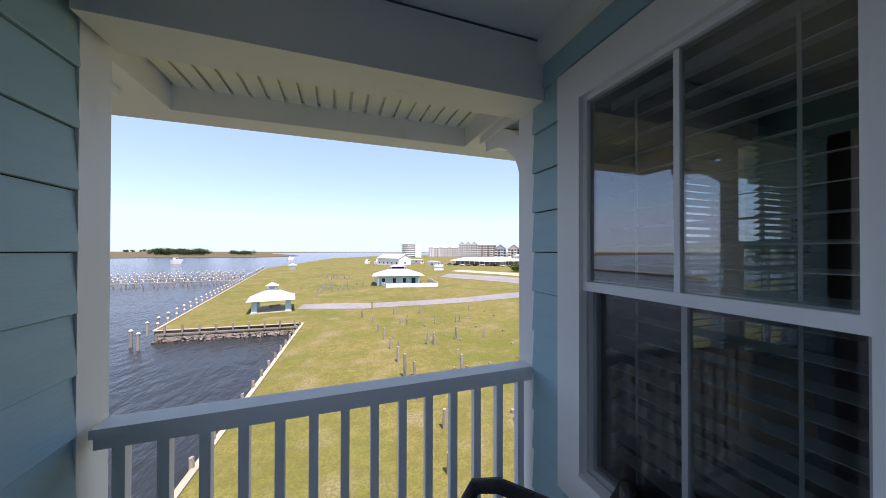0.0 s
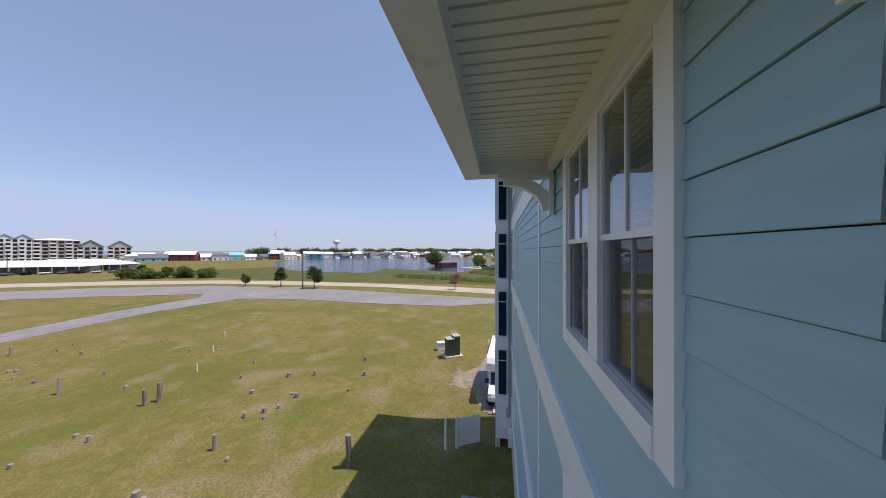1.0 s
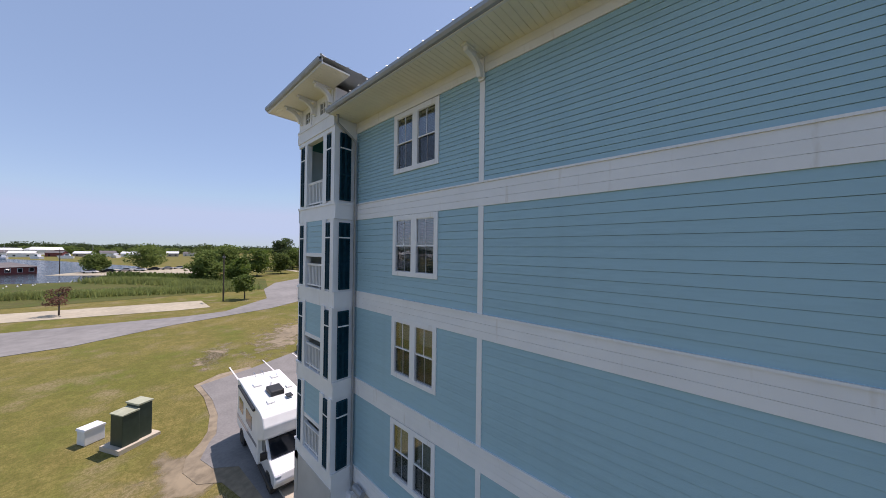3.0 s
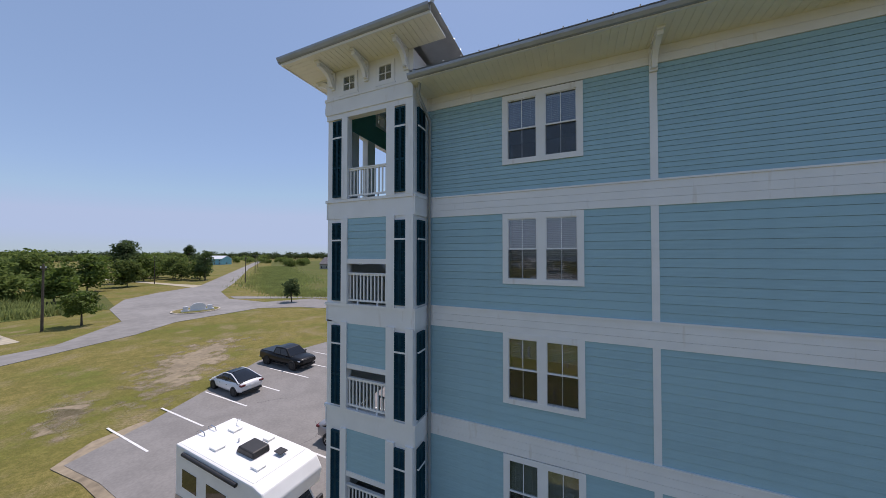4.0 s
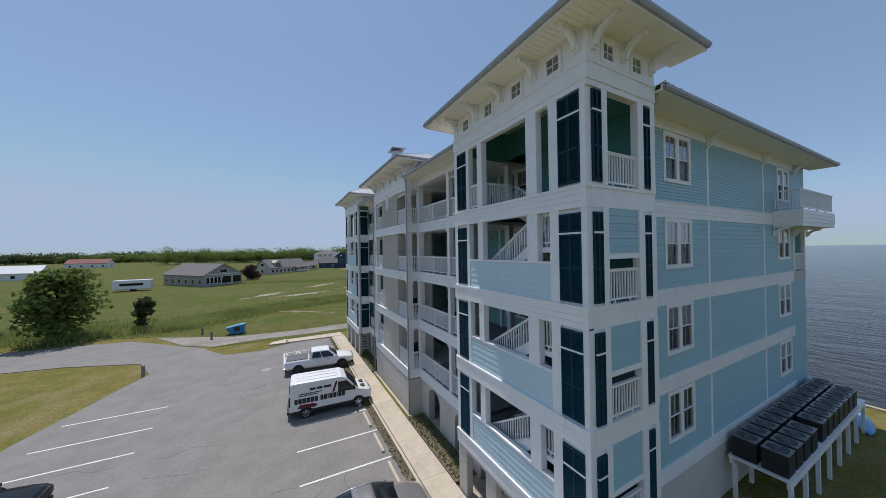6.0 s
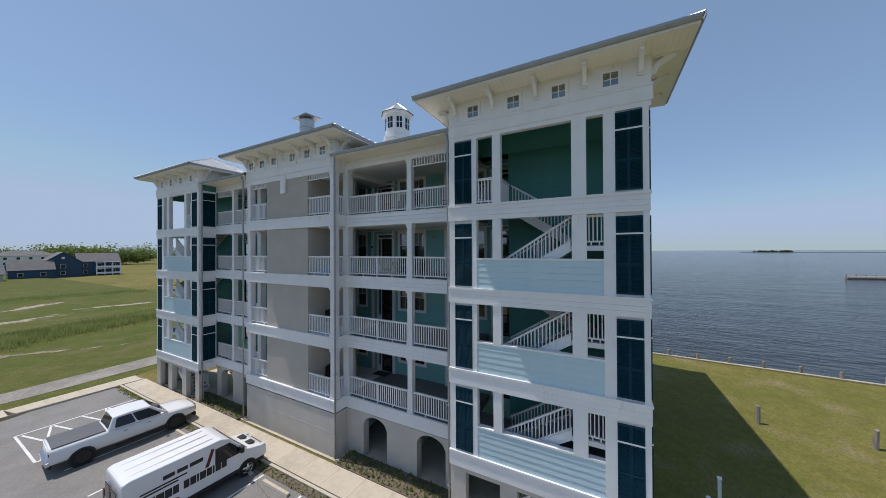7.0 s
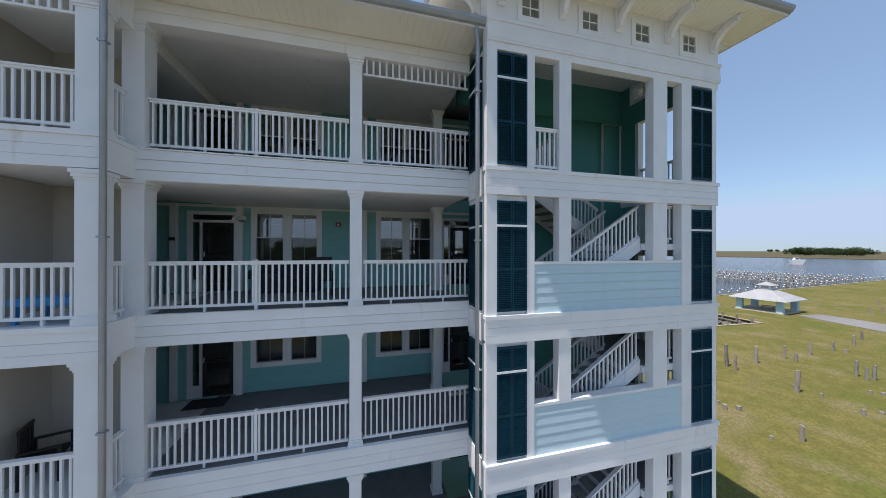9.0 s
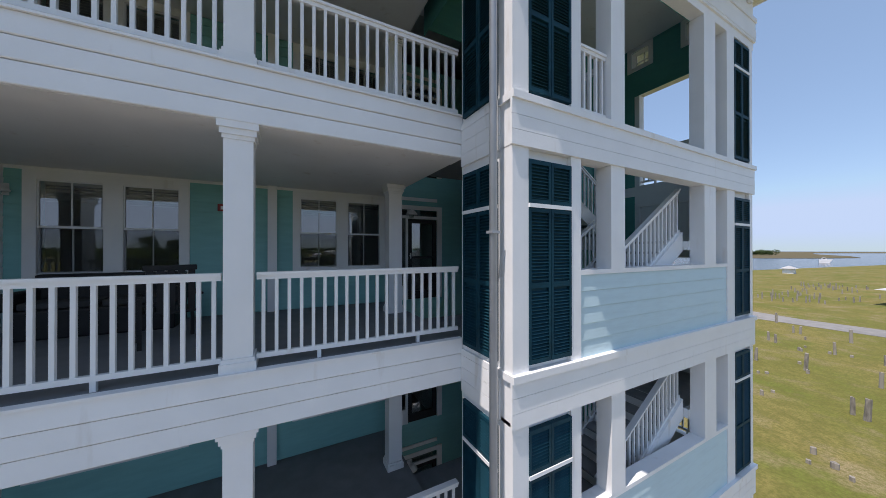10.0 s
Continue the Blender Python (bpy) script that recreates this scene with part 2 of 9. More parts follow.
# ---- mesh helpers ----
class Build:
    """Collects boxes, prisms and tubes for one mesh."""
    def __init__(self):
        self.v, self.f = [], []

    def box(self, x0, x1, y0, y1, z0, z1, m=None):
        k = len(self.v)
        pts = [(x, y, z) for z in (z0, z1) for y in (y0, y1) for x in (x0, x1)]
        self.v += [tuple(m @ Vector(p)) for p in pts] if m else pts
        self.f += [tuple(k + i for i in q) for q in ((0, 2, 3, 1), (4, 5, 7, 6), (0, 1, 5, 4), (2, 6, 7, 3), (0, 4, 6, 2), (1, 3, 7, 5))]
        return self

    def prism(self, outline, d0, d1, axis="z", m=None):
        """An outline of (a, b) pairs swept from d0 to d1 along an axis; a, b are the other two axes in order."""
        k, n = len(self.v), len(outline)
        for d in (d0, d1):
            for a, b in outline:
                p = {"z": (a, b, d), "y": (a, d, b), "x": (d, a, b)}[axis]
                self.v.append(tuple(m @ Vector(p)) if m else p)
        self.f.append(tuple(range(k, k + n)))
        self.f.append(tuple(range(k + 2 * n - 1, k + n - 1, -1)))
        for i in range(n):
            j = (i + 1) % n
            self.f.append((k + i, k + n + i, k + n + j, k + j))
        return self

    def tube(self, points, r, sides=8, r2=None):
        """A round bar through points."""
        pts = [Vector(p) for p in points]
        k = len(self.v)
        for i, p in enumerate(pts):
            d = (pts[min(i + 1, len(pts) - 1)] - pts[max(i - 1, 0)]).normalized()
            a = d.orthogonal().normalized()
            if abs(d.z) < 0.9:
                a = d.cross(Vector((0, 0, 1))).normalized()
            b = d.cross(a)
            q = r if r2 is None else r + (r2 - r) * i / max(1, len(pts) - 1)
            for s in range(sides):
                t = 2 * math.pi * s / sides
                self.v.append(tuple(p + (a * math.cos(t) + b * math.sin(t)) * q))
        for i in range(len(pts) - 1):
            for s in range(sides):
                u = (s + 1) % sides
                self.f.append((k + i * sides + s, k + i * sides + u, k + (i + 1) * sides + u, k + (i + 1) * sides + s))
        self.f.append(tuple(k + s for s in range(sides))[::-1])
        self.f.append(tuple(k + (len(pts) - 1) * sides + s for s in range(sides)))
        return self

    def face(self, *pts):
        k = len(self.v)
        self.v += [tuple(p) for p in pts]
        self.f.append(tuple(range(k, k + len(pts))))
        return self

    def mesh(self, name, mat, smooth=False, bevel=0.0):
        me = bpy.data.meshes.new(name)
        me.from_pydata(self.v, [], self.f)
        bm = bmesh.new()
        bm.from_mesh(me)
        bmesh.ops.recalc_face_normals(bm, faces=bm.faces)
        if bevel:
            bmesh.ops.bevel(bm, geom=list(bm.edges), offset=bevel, segments=2, affect="EDGES", profile=0.5)
        bm.to_mesh(me)
        bm.free()
        if mat:
            me.materials.append(mat)
        if smooth:
            for p in me.polygons:
                p.use_smooth = True
        return me


def part(name, build, mat, parent=None, label="", smooth=False, bevel=0.0, m=None):
    me = build if isinstance(build, bpy.types.Mesh) else build.mesh(name, mat, smooth, bevel)
    ob = new(name, me)
    if parent is not None:
        ob.parent = parent
    if m is not None:
        ob.matrix_basis = m
    if label:
        ob["label"] = label
    return ob


def thing(name, label, category, group="", kind="", m=None):
    ob = new(name)
    ob.empty_display_size = 0.1
    if m is not None:
        ob.matrix_basis = m
    return tagged(ob, label, category, group, kind)


def B():
    return Build()


# ---- ground, water, paving ----
WATER_Z, LAWN_Z = -2.1, -0.47
COURT_Z = LAWN_Z + 0.05          # the parking court


def ramp01(v):
    v = min(1.0, max(0.0, v))
    return v * v * (3 - 2 * v)


def lawn_height(x, y):
    """Level with the court in front, a good step lower on the lawn beside the end wall and by the sea wall."""
    return LAWN_Z - 0.43 * max(ramp01((y + 1.5) / 5.5) * ramp01((42 - x) / 24), ramp01((-3.5 - x) / 3.5))


def draped(name, outline, dz, mat, label, depth=0.1, kind="structure", category="ground"):
    """A thin sheet that follows the lawn's fall."""
    bm = bmesh.new()
    bm.faces.new([bm.verts.new((x, y, 0)) for x, y in outline])
    bm.normal_update()
    bmesh.ops.triangulate(bm, faces=bm.faces[:])
    cuts = [((x, 0, 0), (1, 0, 0)) for x in (-7, -5.2, -3.5, 8, 18, 22, 26, 30, 34, 38, 42)] + [((0, y, 0), (0, 1, 0)) for y in (-1.5, -0.5, 0.5, 1.5, 2.5, 4)]
    for co, no in cuts:
        bmesh.ops.bisect_plane(bm, geom=bm.verts[:] + bm.edges[:] + bm.faces[:], plane_co=co, plane_no=no)
    bm.normal_update()
    for f in bm.faces:
        if f.normal.z < 0:
            f.normal_flip()
    rim = [e for e in bm.edges if e.is_boundary]
    for v in bm.verts:
        v.co.z = lawn_height(v.co.x, v.co.y) + dz
    ext = bmesh.ops.extrude_edge_only(bm, edges=rim)
    for v in ext["geom"]:
        if isinstance(v, bmesh.types.BMVert):
            v.co.z -= depth
    me = bpy.data.meshes.new(name)
    bm.to_mesh(me)
    bm.free()
    me.materials.append(mat)
    return tagged(new(name, me), label, category, "", kind)


def sheet(name, outline, z, mat, label, depth=0.3, kind="structure", category="ground"):
    b = B().prism(outline, z - depth, z)
    ob = part(name, b, mat)
    return tagged(ob, label, category, "", kind)


# one land sheet, bounded by the sea wall and the far coast
draped("ground", [(-15.4, -120), (-9.3, 0), (-6.9, 45.4), (-25.1, 46.8), (-44, 205), (-11, 455), (130, 690), (2500, 970), (2500, -2500), (-500, -2500), (-400, -800), (-130, -330), (-60, -200)], 0, GRASS, "dry yellow-green mown lawn reaching to the coast", 3.0, category="lawn")
water = tagged(part("water", B().face((-4500, -4500, WATER_Z), (4500, -4500, WATER_Z), (4500, 4500, WATER_Z), (-4500, 4500, WATER_Z)), BAY), "grey-blue rippled bay water", "water", "", "structure")
sheet("inlet", [(126, 56), (133, 98), (160, 135), (230, 190), (330, 230), (460, 190), (420, 70), (330, 30), (235, -2), (160, -6), (140, -6), (141, 21), (160, 62)], LAWN_Z + 0.02, BAY, "calm grey-blue inlet behind the road", 0.1, category="water")

# the parking court and its drive
draped("parking_lot", [(17.7, -0.9), (18.7, -0.62), (20.4, -0.5), (21.7, -0.4), (22.5, 0.45), (23.7, 0.75), (24.9, 0.2), (25.5, -0.2), (27.7, -0.65), (30.2, -0.78), (33.4, -0.6), (34.4, -4.0), (38.6, -14), (37.2, -22), (34.3, -31.2), (36, -35), (42, -37.5), (50, -39), (60, -37), (66, -33), (66, -46), (50, -47), (40, -45.5), (31.6, -37.4), (30.6, -35.6), (29.4, -33.9), (26.2, -33.4), (24.2, -34.4), (22.0, -35.2), (19.3, -35.2), (19.0, -12), (18.9, -2.0), (17.7, -1.9)], 0.05, ASPHALT, "worn grey asphalt parking lot with cracks", 0.3, category="parking lot")
draped("sand_path", [(17.9, -0.6), (19.2, -0.1), (21.2, 0.35), (21.9, 1.1), (23.3, 1.45), (24.4, 1.2), (25.3, 0.5), (26.1, 0.1), (28.0, -0.3), (31.0, -0.45), (33.7, -0.25), (34.9, -2.0), (35.0, -4.2), (33.5, -4.2), (33.0, -1.0), (26, -1.0), (18, -1.0)], 0.035, DIRT, "worn sandy edge beside the parking lot", 0.2, category="path")
draped("road", [(36, 110), (50, 84), (57, 66), (53, 62), (40, 61.5), (25, 60.0), (5, 59.6), (-4, 62), (-8.6, 62.4), (-9.2, 57.6), (2, 54.2), (25, 54.2), (40, 54.4), (53, 52.5), (55, 40), (53.4, 25), (53.1, 15), (53.5, 7), (58, -1), (62, -14), (66, -20), (66, -33), (66, -47), (72, -38.5), (84, -38.5), (100, -46), (126, -66), (230, -140), (600, -420), (1600, -1140), (1600, -1128), (606, -414), (146, -70), (122, -52), (113, -38), (104, -28), (90, -21), (74, -17), (64, -8), (63.5, -3), (68.6, 28.5), (73, 53), (71, 80), (60, 105), (45, 125)], 0.05, ROAD, "pale worn asphalt road", 0.12, category="road")
draped("sand_path", [(70, -7), (70, -3), (78, 30), (78, 57), (76, 85), (64, 115), (52, 140), (60, 150), (76, 120), (85, 90), (87, 62), (86, 32), (79, -7)], 0.04, SAND, "pale sandy verge along the road", 0.1, category="path")
draped("gravel_drive", [(38, -46), (29.5, -41.4), (23, -40.7), (15, -41.2), (6, -44), (-6, -50), (-6, -47), (6, -41.4), (15, -38.4), (22.5, -38.1), (27, -38.4), (31, -37.8), (34, -40)], 0.045, GRAVEL, "grey gravel track beside the building", 0.1, category="path")
draped("side_road", [(119, -49), (140, -50.3), (170, -50.8), (205, -52), (205, -54.5), (170, -53.6), (140, -53.2), (124, -54)], 0.06, SAND, "pale side road between grass verges", 0.1, category="road")
draped("side_road", [(83, -39.2), (88, -41.2), (72, -47.6), (58, -53), (57, -51), (70, -45.6)], 0.04, ROAD, "narrow asphalt road behind a grass verge", 0.1, category="road")
draped("marsh", [(90, -22), (89, 60), (92, 100), (110, 150), (160, 135), (133, 98), (126, 56), (160, 62), (141, 21), (140, -6), (120, -30)], 0.03, MARSH, "brown-green marsh grass at the water's edge", 0.1, category="marsh")
draped("meadow", [(66, -52), (96, -56), (130, -82), (420, -300), (420, -900), (-8, -900), (-8, -44), (6, -40.6), (15, -37.6), (21, -35.6), (26, -37.2), (31, -37.6), (38, -46.6), (50, -50.5)], 0.02, MEADOW, "rough green meadow with bare patches", 0.1, category="field")


def worn_material(name, color, cx, cy, yaw, rx, ry):
    """Bare trodden earth that frays out into the grass round one worn place."""
    m = material(name, color, 0.95, vary=0.3, scale=3.0, bump=0.4)
    n, l = m.node_tree.nodes, m.node_tree.links
    co, mp, ln, ns, rg, ad, tr, mx = (n.new("ShaderNode" + k) for k in ("TexCoord", "Mapping", "VectorMath", "TexNoise", "MapRange", "Math", "BsdfTransparent", "MixShader"))
    mp.vector_type = "TEXTURE"
    mp.inputs["Location"].default_value, mp.inputs["Rotation"].default_value, mp.inputs["Scale"].default_value = (cx, cy, 0), (0, 0, radians(yaw)), (rx, ry, 1000)
    ln.operation, ad.operation = "LENGTH", "MULTIPLY_ADD"
    ns.inputs["Scale"].default_value, ns.inputs["Detail"].default_value = 0.9, 10
    l.new(co.outputs["Object"], mp.inputs["Vector"])
    l.new(mp.outputs["Vector"], ln.inputs[0])
    l.new(co.outputs["Object"], ns.inputs["Vector"])
    l.new(ns.outputs["Fac"], ad.inputs[0])
    ad.inputs[1].default_value = 2.6
    l.new(ln.outputs["Value"], ad.inputs[2])
    rg.inputs["From Min"].default_value, rg.inputs["From Max"].default_value, rg.inputs["To Min"].default_value, rg.inputs["To Max"].default_value = 1.6, 2.15, 0.15, 1.0
    l.new(ad.outputs[0], rg.inputs["Value"])
    l.new(rg.outputs[0], mx.inputs[0])
    l.new(n["Principled BSDF"].outputs[0], mx.inputs[1])
    l.new(tr.outputs[0], mx.inputs[2])
    l.new(mx.outputs[0], n["Material Output"].inputs["Surface"])
    return m


EARTH, PALE_EARTH = (0.31, 0.25, 0.165), (0.40, 0.34, 0.25)
WORN = [(44.5, -11.5, -45, 10.5, 4.0, EARTH), (40.5, -2.5, -20, 4.0, 1.6, EARTH), (22.6, 1.5, 10, 3.2, 1.3, EARTH), (27.5, -82, 48, 9.0, 1.9, PALE_EARTH), (20, -78, 20, 9.5, 2.0, PALE_EARTH),
        (13.5, -97, 45, 7.0, 2.0, PALE_EARTH), (5, -84, -15, 7.5, 1.6, PALE_EARTH), (22, -54.6, -37, 10.0, 0.8, EARTH)]
for cx, cy, yaw, rx, ry, tone in WORN:
    turn = pose(cx, cy, 0, 0, 0, yaw)
    rim_ = [turn @ Vector((1.3 * rx * math.cos(a * math.pi / 10), 1.5 * (ry + 0.6) * math.sin(a * math.pi / 10), 0)) for a in range(20)]
    draped("bare_patch", [(v.x, v.y) for v in rim_], 0.045 if cy < -50 else 0.02, worn_material("worn_earth", tone, cx, cy, yaw, rx, ry), "trodden bare earth fraying into the grass", 0.02)


# ---- the building: levels and planes ----
FL = [2.23, 5.28, 8.29, 11.33]
END_Y, TOWER_X, SLAB_X, BACK_X, BLOCK_X = -2.18, 17.6, 16.55, 13.2, 17.27
TOWER_U = 6.36          # width of a stair tower along the front
YA, YB = -1.33, -32.8  # outer corners of the two stair towers
MID_Y = -17.8
EXPO = 0.1877           # siding exposure

TO_Y = pose(0, 0, 0, 0, 0, 180)   # local front (-y) to world +y
TO_X = pose(0, 0, 0, 0, 0, 90)    # local front (-y) to world +x


def cells(u0, u1, z0, z1, holes):
    """Rectangles that fill u0..u1, z0..z1 but for the holes (u0, u1, z0, z1)."""
    us = sorted({u0, u1, *[min(max(h[i], u0), u1) for h in holes for i in (0, 1)]})
    zs = sorted({z0, z1, *[min(max(h[i], z0), z1) for h in holes for i in (2, 3)]})
    for a, b in zip(us, us[1:]):
        for c, d in zip(zs, zs[1:]):
            um, zm = (a + b) / 2, (c + d) / 2
            if not any(h[0] < um < h[1] and h[2] < zm < h[3] for h in holes):
                yield a, b, c, d


def wall_y(b, y0, y1, x0, x1, z0, z1, holes=()):
    for a, c, d, e in cells(x0, x1, z0, z1, holes):
        b.box(a, c, y0, y1, d, e)
    return b


def wall_x(b, x0, x1, y0, y1, z0, z1, holes=()):
    for a, c, d, e in cells(y0, y1, z0, z1, holes):
        b.box(x0, x1, a, c, d, e)
    return b


board_cache = {}


def grooved(b, axis, face, a0, a1, z0, z1, rows, deep=0.035, sign=1):
    """Boards one above another with narrow open joints over a recessed backing; axis is the outward one."""
    h = (z1 - z0) / rows
    for i in range(rows):
        c, d = z0 + i * h + (0.002 if i else 0), z0 + (i + 1) * h - (0.002 if i < rows - 1 else 0)
        p = sorted((face, face + sign * deep))
        if axis == "y":
            b.box(a0, a1, p[0], p[1], c, d)
        else:
            b.box(p[0], p[1], a0, a1, c, d)
    return b


def board_mesh(length, height):
    """A lap board, its foot proud of its head, in front of local y = 0."""
    key = (round(length, 2), round(height, 3))
    if key not in board_cache:
        b = B().prism([(0.0, 0.0), (0.0, height - 0.004), (-0.006, height - 0.004), (-0.018, 0.003), (-0.016, 0.0)], 0, length, "x")
        me = b.mesh("clapboard", SIDING)
        board_cache[key] = me
    return board_cache[key]


def clapboards(parent, m, length, z0, z1, holes=(), mat=None, expo=EXPO):
    """Rows of lap boards from local x 0 to length, split at holes (x0, x1, z0, z1)."""
    n = max(1, round((z1 - z0) / expo))
    h = (z1 - z0) / n
    def lay(a, b, z, high):
        if b - a > 0.03 and high > 0.012:
            me = board_mesh(b - a, high)
            if mat is not None:
                me = me.copy()
                me.materials[0] = mat
            part("clapboard", me, None, parent, m=m @ pose(a, 0, z))
    for i in range(n):
        z = z0 + i * h
        x = 0.0
        for a, b, c, d in sorted(holes):
            if c < z + h and d > z:
                lay(x, a, z, h)
                x = b
                lay(a, b, z, min(h, c - z))
                if d < z + h:
                    lay(a, b, d, z + h - d)
        lay(x, length, z, h)


def joined_boards(b, length, z0, z1, m):
    """The same rows in one mesh, for walls far off."""
    n = max(1, round((z1 - z0) / EXPO))
    h = (z1 - z0) / n
    for i in range(n):
        b.prism([(0.0, z0 + i * h), (0.0, z0 + (i + 1) * h + 0.012), (-0.006, z0 + (i + 1) * h + 0.012), (-0.024, z0 + i * h)], 0, length, "x", m)
    return b


window_count = [0]


def window(m, units=2, pane=0.65, mull=0.17, side=0.155, height=1.78, blinds=1.0, label="", muntins=True, slat=0.048, gap=0.045, tilt=28):
    """A double-hung window: casing, sashes, panes, blind. Local x from 0, z from 0, front at y = 0 facing -y."""
    window_count[0] += 1
    w = 2 * side + units * pane + (units - 1) * mull
    ob = thing("window_%d" % window_count[0], label or "white twin double-hung window with blinds", "window", "", "structure", m)
    c = B()
    c.box(0, side, -0.045, 0.02, 0, height).box(w - side, w, -0.045, 0.02, 0, height)
    c.box(side, w - side, -0.047, 0.02, height - 0.14, height).box(side, w - side, -0.055, 0.02, 0, 0.13)
    for i in range(units - 1):
        x = side + (i + 1) * pane + i * mull
        c.box(x, x + mull, -0.045, 0.02, 0.13, height - 0.14)
    part("casing", c, WHITE, ob)
    z0, z1 = 0.13, height - 0.14
    zm = (z0 + z1) / 2
    for i in range(units):
        x0 = side + i * (pane + mull)
        x1 = x0 + pane
        for name, a, d, y in (("upper_sash", zm - 0.02, z1, -0.005), ("lower_sash", z0, zm + 0.02, 0.025)):
            s = B().box(x0, x0 + 0.018, y - 0.02, y + 0.02, a, d).box(x1 - 0.018, x1, y - 0.02, y + 0.02, a, d)
            s.box(x0 + 0.018, x1 - 0.018, y - 0.02, y + 0.02, a, a + (0.035 if name == "upper_sash" else 0.02)).box(x0 + 0.018, x1 - 0.018, y - 0.02, y + 0.02, d - (0.018 if name == "upper_sash" else 0.035), d)
            if muntins:
                s.box((x0 + x1) / 2 - 0.008, (x0 + x1) / 2 + 0.008, y - 0.012, y + 0.012, a + 0.02, d - 0.02)
            sash = part(name, s, VINYL, ob)
            p = part("pane", B().box(x0 + 0.018, x1 - 0.018, y - 0.003, y + 0.003, a + 0.02, d - 0.018), GLASS, sash)
            p.visible_shadow = False
            if name == "lower_sash":
                sc = part("insect_screen", B().box(x0 + 0.004, x1 - 0.004, -0.012, -0.010, a + 0.004, d - 0.03), SCREEN, ob, "fine dark insect screen")
                sc.visible_shadow = False
        if blinds > 0:
            bl = B()
            z = z1 - 0.04
            stop = z1 - blinds * (z1 - z0) + 0.03
            while z > stop:
                bl.box(-pane / 2 + 0.03, pane / 2 - 0.03, -slat / 2, slat / 2, -0.0015, 0.0015, pose((x0 + x1) / 2, 0.11, z, tilt, 0, 0))
                z -= gap
            bl.box(x0 + 0.03, x1 - 0.03, 0.085, 0.135, z1 - 0.04, z1)
            for q in (0.2, 0.8):
                bl.box(x0 + pane * q - 0.004, x0 + pane * q + 0.004, 0.083, 0.086, stop, z1)
            part("blind", bl, BLIND, ob)
    return ob


def baluster_mesh(height):
    key = ("bal", round(height, 2))
    if key not in board_cache:
        board_cache[key] = B().box(-0.017, 0.017, -0.017, 0.017, 0, height).mesh("baluster", WHITE)
    return board_cache[key]


def railing(p0, p1, height=0.98, label="white picket balcony railing", group="balcony railings", gap=0.118, foot=0.09):
    """A picket railing from p0 to p1 (points of the floor); slopes when their heights differ."""
    p0, p1 = Vector(p0), Vector(p1)
    d = p1 - p0
    run = Vector((d.x, d.y, 0)).length
    rise = d.z
    ang = math.degrees(math.atan2(d.y, d.x))
    slope = rise / run
    ob = thing("railing", label, "railing", group, "", pose(p0.x, p0.y, p0.z, 0, 0, ang))
    sh = Matrix(((1, 0, 0, 0), (0, 1, 0, 0), (slope, 0, 1, 0), (0, 0, 0, 1)))
    top = B().box(0, run, -0.045, 0.045, height - 0.03, height, sh).box(0, run, -0.025, 0.025, height - 0.075, height - 0.03, sh)
    part("top_rail", top, WHITE, ob)
    part("bottom_rail", B().box(0, run, -0.025, 0.025, foot, foot + 0.05, sh), WHITE, ob)
    n = max(2, round(run / gap))
    h = height - 0.075 - foot - 0.05
    for i in range(n):
        x = (i + 0.5) * run / n
        part("baluster", baluster_mesh(h), None, ob, m=pose(x, 0, foot + 0.05 + slope * x))
    if run > 2.6 and not slope:
        part("newel", B().box(run / 2 - 0.027, run / 2 + 0.027, -0.03, 0.03, 0, height + 0.03), WHITE, ob)
    if not slope:
        for x in (run * 0.25, run * 0.75):
            part("foot_block", B().box(x - 0.02, x + 0.02, -0.02, 0.02, 0.0, foot), WHITE, ob)
    return ob


def column(x, y, z0, z1, w=0.30, label="white square porch column with moulded cap"):
    ob = thing("column", label, "column", "porch columns", "", pose(x, y, z0))
    h = z1 - z0
    part("shaft", B().box(-w / 2, w / 2, -w / 2, w / 2, 0, h), WHITE, ob)
    cap = B()
    for k, (a, b, e) in enumerate(((0.17, 0.13, 0.012), (0.13, 0.07, 0.03), (0.07, 0.0, 0.05))):
        cap.box(-w / 2 - e, w / 2 + e, -w / 2 - e, w / 2 + e, h - a, h - b - (0.002 if b == 0 else 0))
    part("cap", cap, WHITE, ob)
    part("base", B().box(-w / 2 - 0.03, w / 2 + 0.03, -w / 2 - 0.03, w / 2 + 0.03, 0, 0.1).box(-w / 2 - 0.015, w / 2 + 0.015, -w / 2 - 0.015, w / 2 + 0.015, 0.1, 0.14), WHITE, ob)
    return ob


def bracket_mesh(drop, reach, thick=0.11):
    key = ("bracket", drop, reach, thick)
    if key not in board_cache:
        out, inn = [], []
        for i in range(13):
            t = math.pi / 2 * i / 12
            out.append((reach * (1 - math.cos(t)) * 1.0, -drop + drop * math.sin(t)))
        w = 0.22 * min(drop, reach) + 0.03
        for i in range(13):
            t = math.pi / 2 * i / 12
            inn.append(((reach) * (1 - math.cos(t)) + w * math.cos(t) * 1.0 - 0.0, -drop + (drop) * math.sin(t) - w * math.sin(t) - 0.0))
        board_cache[key] = (
            B().prism(out + inn[::-1], -thick / 2, thick / 2, "y").mesh("brace", WHITE, bevel=0.006),
            B().box(-0.005, 0.05, -thick / 2 - 0.02, thick / 2 + 0.02, -drop - 0.05, -0.05).mesh("wall_plate", WHITE, bevel=0.006),
            B().box(0, reach + 0.06, -thick / 2 - 0.02, thick / 2 + 0.02, -0.05, 0).mesh("top_plate", WHITE, bevel=0.006))
    return board_cache[key]


